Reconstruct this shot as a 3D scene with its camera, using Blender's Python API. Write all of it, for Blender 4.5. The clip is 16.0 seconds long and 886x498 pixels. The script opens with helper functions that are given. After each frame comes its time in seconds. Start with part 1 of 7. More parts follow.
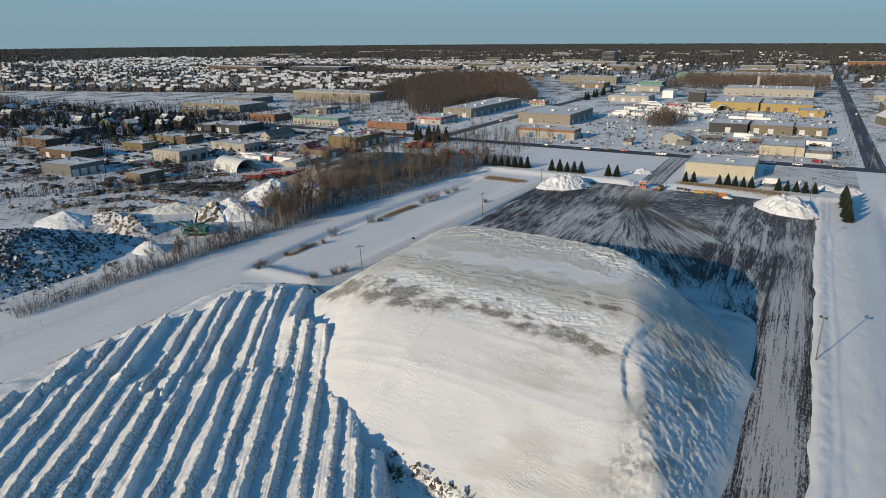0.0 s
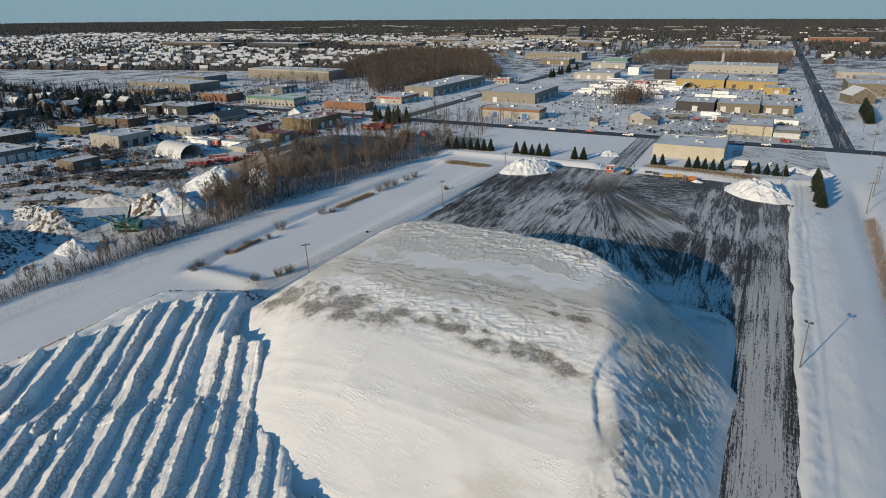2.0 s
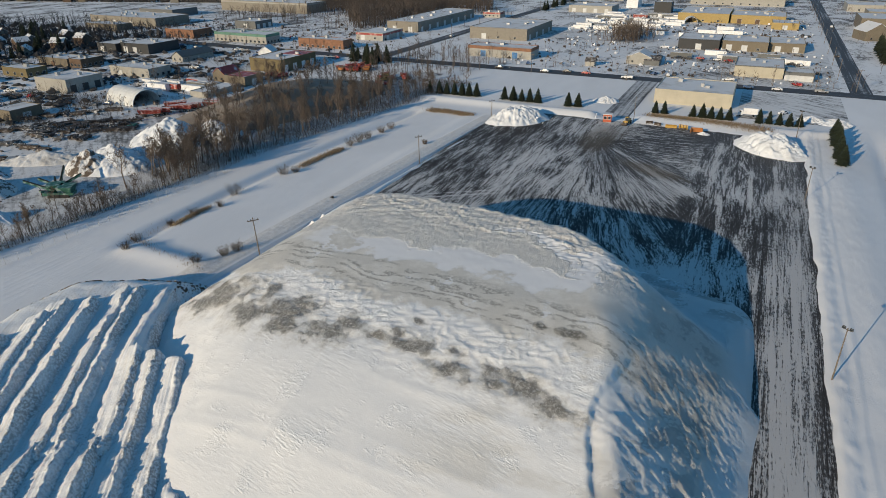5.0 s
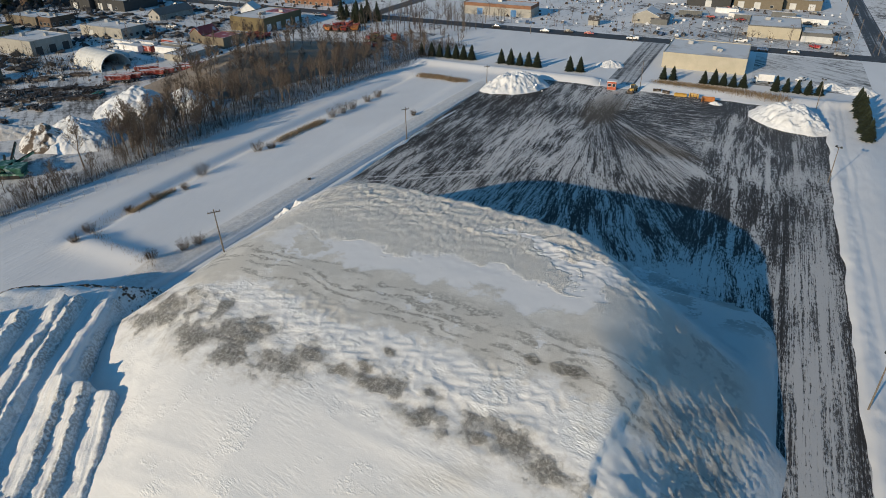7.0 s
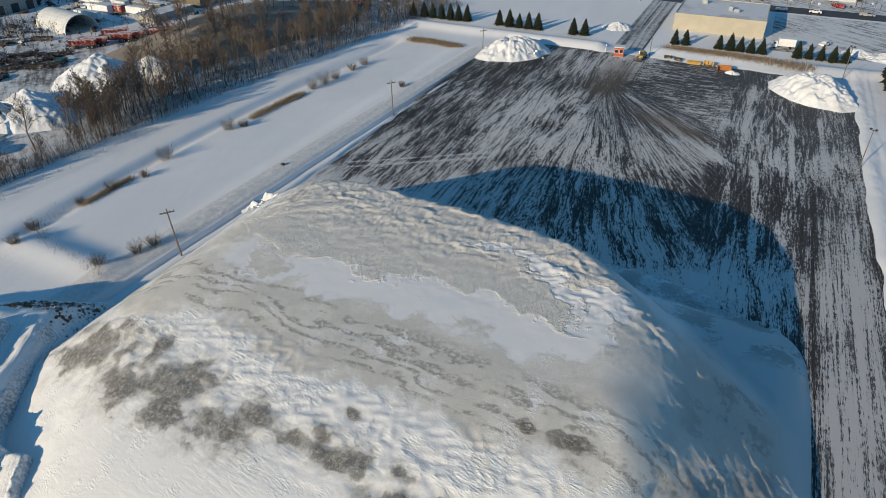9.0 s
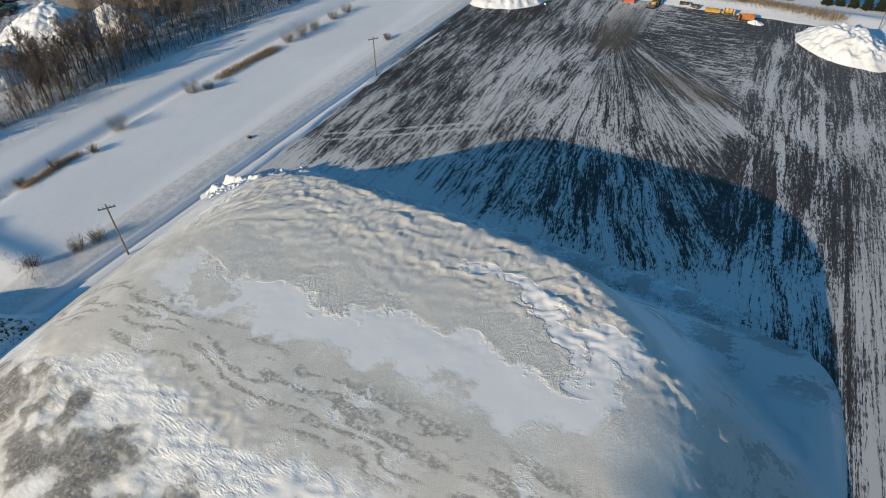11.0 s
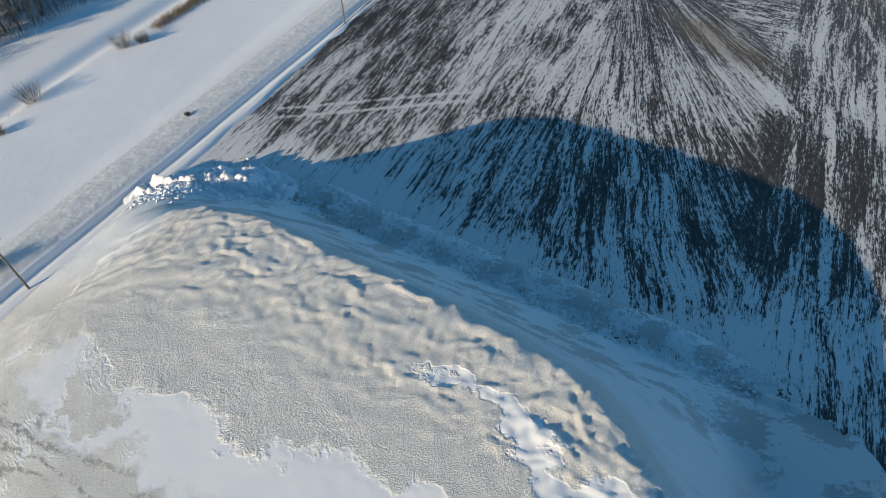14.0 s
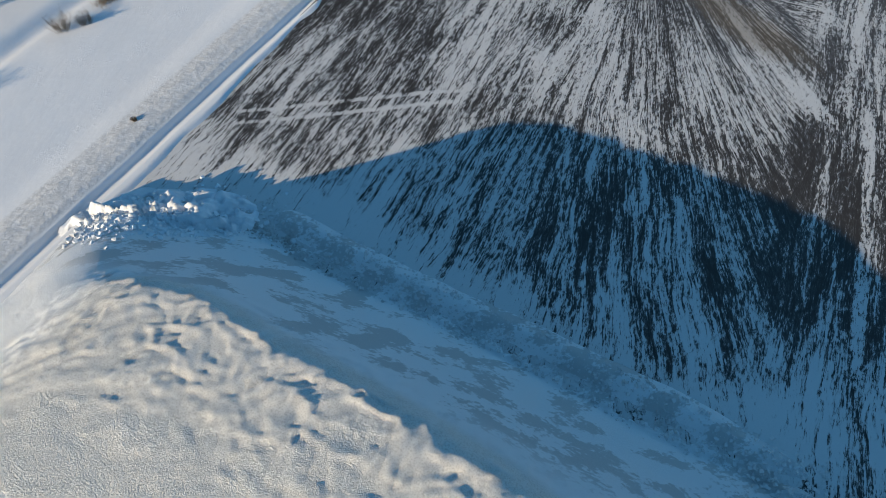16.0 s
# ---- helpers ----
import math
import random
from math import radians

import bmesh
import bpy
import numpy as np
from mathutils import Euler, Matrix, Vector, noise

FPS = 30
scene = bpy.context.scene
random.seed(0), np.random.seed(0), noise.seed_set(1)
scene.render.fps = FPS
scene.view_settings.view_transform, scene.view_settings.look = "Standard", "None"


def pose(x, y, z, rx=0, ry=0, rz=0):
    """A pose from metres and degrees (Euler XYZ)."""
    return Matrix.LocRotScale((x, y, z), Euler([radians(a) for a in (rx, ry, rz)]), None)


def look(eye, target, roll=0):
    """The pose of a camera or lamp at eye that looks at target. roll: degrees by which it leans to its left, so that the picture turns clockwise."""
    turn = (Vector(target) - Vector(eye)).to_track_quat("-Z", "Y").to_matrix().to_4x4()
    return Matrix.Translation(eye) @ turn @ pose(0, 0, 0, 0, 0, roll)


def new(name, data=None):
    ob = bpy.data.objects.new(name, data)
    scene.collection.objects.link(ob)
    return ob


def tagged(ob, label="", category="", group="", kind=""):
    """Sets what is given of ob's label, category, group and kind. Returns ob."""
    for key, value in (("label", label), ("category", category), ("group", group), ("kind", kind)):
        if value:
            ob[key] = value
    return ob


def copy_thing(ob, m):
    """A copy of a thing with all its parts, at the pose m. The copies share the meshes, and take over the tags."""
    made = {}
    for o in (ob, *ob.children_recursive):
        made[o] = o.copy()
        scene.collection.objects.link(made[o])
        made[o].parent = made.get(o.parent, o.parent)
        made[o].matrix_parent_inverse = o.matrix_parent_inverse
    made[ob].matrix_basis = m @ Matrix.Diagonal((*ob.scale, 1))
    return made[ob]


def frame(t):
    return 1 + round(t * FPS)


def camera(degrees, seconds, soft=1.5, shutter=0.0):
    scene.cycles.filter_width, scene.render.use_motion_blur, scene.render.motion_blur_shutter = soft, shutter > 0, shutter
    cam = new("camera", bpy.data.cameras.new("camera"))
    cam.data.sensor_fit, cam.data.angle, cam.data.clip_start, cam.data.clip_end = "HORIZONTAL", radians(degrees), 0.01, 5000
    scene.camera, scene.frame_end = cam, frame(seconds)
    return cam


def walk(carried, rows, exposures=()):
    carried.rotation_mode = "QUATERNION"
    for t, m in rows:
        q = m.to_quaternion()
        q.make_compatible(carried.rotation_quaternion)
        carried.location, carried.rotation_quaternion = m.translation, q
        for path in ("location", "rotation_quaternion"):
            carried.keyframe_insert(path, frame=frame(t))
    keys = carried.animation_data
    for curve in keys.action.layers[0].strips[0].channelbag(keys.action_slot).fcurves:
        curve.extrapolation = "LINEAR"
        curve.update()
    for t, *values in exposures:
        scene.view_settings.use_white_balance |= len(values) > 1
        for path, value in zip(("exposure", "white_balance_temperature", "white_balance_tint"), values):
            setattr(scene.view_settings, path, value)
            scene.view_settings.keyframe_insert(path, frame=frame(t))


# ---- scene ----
cam = camera(68.6, 16.0, 0.6)
PATH = [
    (0, pose(4.38, -15.21, 63.31, 71.87, 0, 28.98) @ pose(0, 0, 0, 0, 0, -0.39)),
    (0.5, pose(3.27, -11.42, 63.31, 71.63, 0, 28.19) @ pose(0, 0, 0, 0, 0, -0.36)),
    (1, pose(2.18, -7.62, 63.29, 71.17, 0, 27.17) @ pose(0, 0, 0, 0, 0, -0.35)),
    (1.5, pose(1.10, -3.81, 63.27, 70.59, 0, 26.38) @ pose(0, 0, 0, 0, 0, -0.34)),
    (2, pose(-0.00, 0.00, 63.25, 69.89, 0, 26.01) @ pose(0, 0, 0, 0, 0, -0.30)),
    (2.5, pose(-1.09, 3.86, 63.22, 69.01, 0, 25.79) @ pose(0, 0, 0, 0, 0, -0.31)),
    (3, pose(-2.16, 7.76, 63.19, 68.10, 0, 25.56) @ pose(0, 0, 0, 0, 0, -0.30)),
    (3.5, pose(-3.23, 11.70, 63.17, 67.16, 0, 25.40) @ pose(0, 0, 0, 0, 0, -0.24)),
    (4, pose(-4.30, 15.67, 63.15, 66.22, 0, 25.34) @ pose(0, 0, 0, 0, 0, -0.21)),
    (6.5, pose(-9.81, 35.73, 63.14, 61.51, 0, 25.23) @ pose(0, 0, 0, 0, 0, -0.14)),
    (7, pose(-10.95, 39.77, 63.14, 60.58, 0, 25.22) @ pose(0, 0, 0, 0, 0, -0.13)),
    (7.5, pose(-12.13, 43.82, 63.15, 59.63, 0, 25.22) @ pose(0, 0, 0, 0, 0, -0.13)),
    (8, pose(-13.35, 47.89, 63.16, 58.68, 0, 25.23) @ pose(0, 0, 0, 0, 0, -0.15)),
    (8.5, pose(-14.59, 51.99, 63.18, 57.70, 0, 25.25) @ pose(0, 0, 0, 0, 0, -0.16)),
    (9, pose(-15.83, 56.13, 63.21, 56.62, 0, 25.24) @ pose(0, 0, 0, 0, 0, -0.15)),
    (11.5, pose(-21.94, 76.98, 63.36, 49.36, 0, 25.35) @ pose(0, 0, 0, 0, 0, -0.18)),
    (12, pose(-23.19, 81.15, 63.40, 47.89, 0, 25.37) @ pose(0, 0, 0, 0, 0, -0.19)),
    (12.5, pose(-24.47, 85.33, 63.46, 46.40, 0, 25.39) @ pose(0, 0, 0, 0, 0, -0.21)),
    (13, pose(-25.76, 89.56, 63.55, 44.89, 0, 25.46) @ pose(0, 0, 0, 0, 0, -0.23)),
    (13.5, pose(-27.06, 93.81, 63.64, 43.38, 0, 25.53) @ pose(0, 0, 0, 0, 0, -0.26)),
    (14, pose(-28.36, 98.06, 63.72, 41.86, 0, 25.60) @ pose(0, 0, 0, 0, 0, -0.29)),
    (14.5, pose(-29.71, 102.32, 63.79, 40.35, 0, 25.64) @ pose(0, 0, 0, 0, 0, -0.32)),
    (15, pose(-31.07, 106.59, 63.82, 38.81, 0, 25.64) @ pose(0, 0, 0, 0, 0, -0.31)),
    (15.5, pose(-32.45, 110.86, 63.84, 37.26, 0, 25.64) @ pose(0, 0, 0, 0, 0, -0.31)),
    (16, pose(-33.86, 115.13, 63.85, 35.73, 0, 25.65) @ pose(0, 0, 0, 0, 0, -0.32)),
]
walk(cam, PATH, [(0.0, 0.0, 6250, -5), (6.0, -0.04, 6250, -5), (9.0, 0.09, 6250, -5), (11.5, 0.29, 6250, -5), (12.5, 0.33, 6250, -5), (14.8, 0.57, 6250, -5), (15.5, 0.68, 6250, -5), (16.0, 0.45, 6250, -5)])

# ---- light: low winter sun behind and to one side of the camera, clear sky ----
SUN_EL = radians(16.5)
SUN_AZ = radians(200.2)            # where the sun stands, clockwise from +y
world = bpy.data.worlds.new("winter_sky")
scene.world = world
world.use_nodes = True
wn = world.node_tree
sky = wn.nodes.new("ShaderNodeTexSky")
sky.sky_type = "NISHITA"
sky.sun_disc = False
sky.sun_elevation = SUN_EL
sky.sun_rotation = SUN_AZ
sky.altitude = 1500
sky.air_density = 0.5
sky.dust_density = 0.0
sky.ozone_density = 2.0
wn.nodes["Background"].inputs["Strength"].default_value = 0.185
# a cold clear sky above, a dull grey-blue haze all round the horizon
up_z = wn.nodes.new("ShaderNodeSeparateXYZ")
wn.links.new(wn.nodes.new("ShaderNodeTexCoord").outputs["Generated"], up_z.inputs[0])
rim = wn.nodes.new("ShaderNodeMapRange")
rim.interpolation_type = "SMOOTHSTEP"
wn.links.new(up_z.outputs[2], rim.inputs[0])
for key, value in ((1, 0.0), (2, 0.35), (3, 0.0), (4, 1.0)):
    rim.inputs[key].default_value = value
cold = wn.nodes.new("ShaderNodeVectorMath")
cold.operation = "MULTIPLY"
cold.inputs[1].default_value = (0.70, 1.05, 1.02)
wn.links.new(sky.outputs[0], cold.inputs[0])
haze = wn.nodes.new("ShaderNodeMix")
haze.data_type = "RGBA"
haze.inputs[6].default_value = (1.36, 1.82, 2.27, 1.0)
wn.links.new(rim.outputs[0], haze.inputs[0])
wn.links.new(cold.outputs[0], haze.inputs[7])
wn.links.new(haze.outputs[2], wn.nodes["Background"].inputs["Color"])
sun = new("sun", bpy.data.lights.new("sun", "SUN"))
sun.data.energy = 4.45
sun.data.angle = radians(0.53)
sun.data.color = (1.0, 0.73, 0.515)
sun.matrix_world = look((0, 0, 200), (math.sin(SUN_AZ) * -100, math.cos(SUN_AZ) * -100, 200 - 100 * math.tan(SUN_EL)))

# ---- materials ----
def nodes_of(name):
    m = bpy.data.materials.new(name)
    m.use_nodes = True
    nt = m.node_tree
    return m, nt, nt.nodes["Principled BSDF"]


def nd(nt, kind, ins=(), **props):
    n = nt.nodes.new("ShaderNode" + kind)
    for k, v in props.items():
        setattr(n, k, v)
    for key, v in (ins.items() if isinstance(ins, dict) else enumerate(ins)):
        if v is None:
            continue
        if isinstance(v, bpy.types.NodeSocket):
            nt.links.new(v, n.inputs[key])
        else:
            n.inputs[key].default_value = v
    return n


def calc(nt, op, a, b=None, c=None):
    n = nd(nt, "Math", [a, b, c], operation=op)
    return n.outputs[0]


def noise_of(nt, vec, scale, detail=3.0, rough=0.55):
    return nd(nt, "TexNoise", {"Vector": vec, "Scale": scale, "Detail": detail, "Roughness": rough}).outputs["Fac"]


def step(nt, v, lo, hi, a=0.0, b=1.0):
    n = nd(nt, "MapRange", {"Value": v, "From Min": lo, "From Max": hi, "To Min": a, "To Max": b}, interpolation_type="SMOOTHSTEP")
    return n.outputs["Result"]


def blend(nt, fac, a, b):
    n = nd(nt, "Mix", {"Factor": fac}, data_type="RGBA")
    for key, v in ((6, a), (7, b)):
        if isinstance(v, bpy.types.NodeSocket):
            nt.links.new(v, n.inputs[key])
        else:
            n.inputs[key].default_value = (*v, 1)
    return n.outputs[2]


def bump(nt, bsdf, height, strength, distance):
    b = nd(nt, "Bump", {"Strength": strength, "Distance": distance, "Height": height})
    nt.links.new(b.outputs[0], bsdf.inputs["Normal"])


def where(nt):
    return nd(nt, "TexCoord").outputs["Object"]


def paint(name, rgb, rough=0.7, vary=0.06, scale=0.6, metal=0.0, dust=0.0, rnd=0.0):
    """A painted or weathered surface: colour with stains at two scales, a little snow dust, fine relief."""
    m, nt, b = nodes_of(name)
    v = where(nt)
    n1 = noise_of(nt, v, scale, 4)
    n2 = noise_of(nt, v, scale * 9, 3)
    k = calc(nt, "ADD", calc(nt, "MULTIPLY", n1, 0.65), calc(nt, "MULTIPLY", n2, 0.35))
    if rnd:
        k = calc(nt, "ADD", k, calc(nt, "MULTIPLY", calc(nt, "SUBTRACT", nd(nt, "ObjectInfo").outputs["Random"], 0.5), rnd))
    lo = tuple(c * (1 - 2.2 * vary) for c in rgb)
    hi = tuple(min(1, c * (1 + 1.6 * vary)) for c in rgb)
    col = blend(nt, step(nt, k, 0.3, 0.7), lo, hi)
    if dust:
        col = blend(nt, calc(nt, "MULTIPLY", step(nt, n1, 0.5, 0.66), dust), col, (0.75, 0.77, 0.8))
    nt.links.new(col, b.inputs["Base Color"])
    b.inputs["Roughness"].default_value = rough
    b.inputs["Metallic"].default_value = metal
    bump(nt, b, n2, 0.25, 0.03)
    return m


def snow_mat(name, rgb=(0.80, 0.82, 0.85), drift=0.05, relief=0.5, dirty=0.0, fine=1.6, soil=(0.36, 0.34, 0.31), grain=0.11, share=0.5):
    m, nt, b = nodes_of(name)
    v = where(nt)
    mp = nd(nt, "Mapping", {"Vector": v, "Rotation": (0, 0, 0.5), "Scale": (1.0, 0.35, 1.0)}).outputs[0]
    n1 = noise_of(nt, mp, drift, 5)
    n2 = noise_of(nt, v, fine, 5, 0.6)
    lo = tuple(c * 0.93 for c in rgb)
    col = blend(nt, step(nt, n1, 0.35, 0.65), lo, rgb)
    if dirty:
        n3 = noise_of(nt, v, grain, 6, 0.65)
        col = blend(nt, calc(nt, "MULTIPLY", step(nt, n3, share, share + 0.18 * (0.11 / grain) ** 0.5), dirty), col, soil)
    nt.links.new(col, b.inputs["Base Color"])
    b.inputs["Roughness"].default_value = 0.75
    b.inputs["Specular IOR Level"].default_value = 0.25
    bump(nt, b, calc(nt, "ADD", calc(nt, "MULTIPLY", n2, 0.5), noise_of(nt, mp, 0.35, 4)), relief, 0.3)
    return m


def ground_mat():
    """Open snow on the fields; trodden, ploughed and patchy ground among the buildings further out."""
    m, nt, b = nodes_of("ground_snow")
    v = where(nt)
    xyz = nd(nt, "SeparateXYZ", [v])
    x, y, z = xyz.outputs
    mp = nd(nt, "Mapping", {"Vector": v, "Rotation": (0, 0, 0.5), "Scale": (1.0, 0.35, 1.0)}).outputs[0]
    n1 = noise_of(nt, mp, 0.05, 5)
    n2 = noise_of(nt, v, 1.4, 6, 0.65)
    col = blend(nt, step(nt, n1, 0.35, 0.65), (0.74, 0.75, 0.77), (0.80, 0.81, 0.83))
    drift = calc(nt, "SUBTRACT", x, calc(nt, "MULTIPLY", calc(nt, "SUBTRACT", y, 171.0), 0.05))
    path = calc(nt, "MULTIPLY", calc(nt, "MULTIPLY", step(nt, drift, -104.6, -103.6), step(nt, drift, -97.6, -98.4)), calc(nt, "MULTIPLY", step(nt, y, 98.0, 106.0), step(nt, y, 262.0, 255.0)))
    col = blend(nt, calc(nt, "MULTIPLY", path, step(nt, n2, 0.35, 0.6, 0.35, 0.8)), col, (0.55, 0.545, 0.54))
    town = calc(nt, "MAXIMUM", calc(nt, "MULTIPLY", step(nt, x, -148.0, -156.0), step(nt, y, 20.0, 40.0)), step(nt, y, 363.0, 368.0))
    blocky = nd(nt, "Mapping", {"Vector": v, "Scale": (1.0, 0.6, 1.0)}).outputs[0]
    patches = calc(nt, "ADD", calc(nt, "MULTIPLY", noise_of(nt, blocky, 0.05, 8, 0.72), 0.62), calc(nt, "MULTIPLY", noise_of(nt, v, 0.4, 6, 0.75), 0.38))
    patches = calc(nt, "ADD", patches, calc(nt, "MAXIMUM", step(nt, y, 420.0, 900.0, 0.0, 0.07), step(nt, x, -215.0, -300.0, 0.0, 0.045)))
    col = blend(nt, calc(nt, "MULTIPLY", town, step(nt, patches, 0.49, 0.58, 0.0, 0.45)), col, (0.46, 0.455, 0.46))
    col = blend(nt, calc(nt, "MULTIPLY", town, step(nt, patches, 0.545, 0.60, 0.0, 0.92)), col, (0.10, 0.094, 0.09))
    nt.links.new(col, b.inputs["Base Color"])
    b.inputs["Roughness"].default_value = 0.75
    b.inputs["Specular IOR Level"].default_value = 0.25
    ripples = calc(nt, "MULTIPLY", calc(nt, "ABSOLUTE", calc(nt, "SUBTRACT", noise_of(nt, v, 2.0, 3), 0.5)), step(nt, noise_of(nt, v, 0.16, 5, 0.6), 0.52, 0.62))
    strip = calc(nt, "MULTIPLY", step(nt, x, -141.0, -138.0), step(nt, x, -118.0, -124.0))
    along_fence = nd(nt, "CombineXYZ", [calc(nt, "MULTIPLY", x, 1.1), calc(nt, "MULTIPLY", y, 0.02), 0.0]).outputs[0]
    ruts = calc(nt, "MULTIPLY", calc(nt, "MULTIPLY", strip, step(nt, y, 120.0, 100.0)), step(nt, noise_of(nt, along_fence, 1.0, 3), 0.48, 0.60))
    ripples = calc(nt, "ADD", ripples, calc(nt, "MULTIPLY", ruts, 0.35))
    height = calc(nt, "ADD", calc(nt, "MULTIPLY", n2, calc(nt, "ADD", calc(nt, "MULTIPLY", path, 0.7), 0.12)), calc(nt, "ADD", calc(nt, "MULTIPLY", noise_of(nt, mp, 0.5, 6, 0.62), 0.55), calc(nt, "MULTIPLY", ripples, 0.6)))
    bump(nt, b, height, 0.45, 0.3)
    return m


GROUND = ground_mat()
SNOW_ROOF = snow_mat("roof_snow", (0.68, 0.70, 0.73), 0.08, 0.25, 0.5)
SNOW_HOUSE = snow_mat("house_roof_snow", (0.76, 0.77, 0.79), 0.2, 0.3, 0.4)
SNOW_PILE = snow_mat("piled_snow", (0.78, 0.80, 0.83), 0.2, 0.9, 0.25, 1.1)
SNOWY_EARTH = snow_mat("snowy_earth", (0.70, 0.70, 0.70), 0.2, 1.0, 0.95, 1.1, (0.10, 0.072, 0.05), 0.5, 0.47)
SNOWY_RUBBLE = snow_mat("snowy_rubble", (0.72, 0.73, 0.75), 0.2, 1.0, 0.95, 1.1, (0.045, 0.045, 0.046), 0.7, 0.49)
SNOW_DIRTY = snow_mat("dirty_piled_snow", (0.66, 0.66, 0.66), 0.2, 0.9, 0.8, 1.1)


def windrow_mat():
    """Bulldozed snow: grey grain and tyre streaks along the rows, crest grit, shade painted on the steep sides."""
    m, nt, b = nodes_of("windrow_snow")
    v = where(nt)
    x, y, z = nd(nt, "SeparateXYZ", [v]).outputs
    n = calc(nt, "ADD", calc(nt, "MULTIPLY", x, 0.834), calc(nt, "MULTIPLY", y, 0.552))
    u = calc(nt, "SUBTRACT", calc(nt, "MULTIPLY", y, 0.834), calc(nt, "MULTIPLY", x, 0.552))
    along = nd(nt, "CombineXYZ", [calc(nt, "MULTIPLY", n, 2.2), calc(nt, "MULTIPLY", u, 0.07), 0.0]).outputs[0]
    n1 = noise_of(nt, along, 1.0, 6, 0.62)
    n2 = noise_of(nt, v, 2.6, 7, 0.72)
    n3 = noise_of(nt, v, 0.07, 4)
    n4 = noise_of(nt, v, 5.0, 3)
    col = blend(nt, step(nt, n1, 0.48, 0.68), (0.83, 0.84, 0.85), (0.74, 0.73, 0.71))
    dirt = calc(nt, "MULTIPLY", step(nt, n2, 0.52, 0.60), step(nt, n3, 0.42, 0.62, 0.1, 0.9))
    dirt = calc(nt, "MAXIMUM", dirt, calc(nt, "MULTIPLY", nd(nt, "Attribute", attribute_name="grit").outputs["Fac"], step(nt, n2, 0.44, 0.56, 0.1, 1.7)))
    col = blend(nt, calc(nt, "MULTIPLY", dirt, 0.45), col, (0.24, 0.225, 0.20))
    nt.links.new(col, b.inputs["Base Color"])
    b.inputs["Roughness"].default_value = 0.8
    relief = calc(nt, "ADD", calc(nt, "MULTIPLY", n2, 0.45), calc(nt, "ADD", calc(nt, "MULTIPLY", n1, 0.35), calc(nt, "MULTIPLY", n4, 0.10)))
    bump(nt, b, relief, 0.8, 0.30)
    return m


WINDROW = windrow_mat()


# heaps of grit melted out of the mound: x, y, half length, half width
GRIT = ((-78.6, 90.0, 6.0, 2.0), (-76.7, 92.4, 5.5, 2.4), (-68.6, 92.8, 1.3, 1.8), (-68.9, 87.2, 3.5, 2.0), (-62.3, 88.8, 3.1, 2.4), (-59.2, 90.7, 1.6, 1.0), (-61.6, 85.7, 3.0, 1.9),
        (-53.9, 86.1, 3.1, 1.8), (-52.0, 89.1, 1.8, 1.5), (-47.1, 88.0, 1.4, 0.9), (-44.0, 89.2, 1.4, 0.9), (-42.8, 87.8, 3.4, 1.0), (-40.2, 88.5, 1.5, 1.1), (-35.6, 88.5, 1.1, 0.7),
        (-34.6, 85.8, 2.5, 1.3), (-28.6, 85.8, 2.1, 1.2), (-25.7, 87.1, 2.9, 1.4), (-30.2, 88.1, 1.1, 0.6), (-20.6, 85.2, 2.4, 1.2), (-26.6, 97.7, 1.2, 0.7), (-22.1, 97.9, 2.4, 0.8), (-42.8, 92.5, 0.6, 0.4))


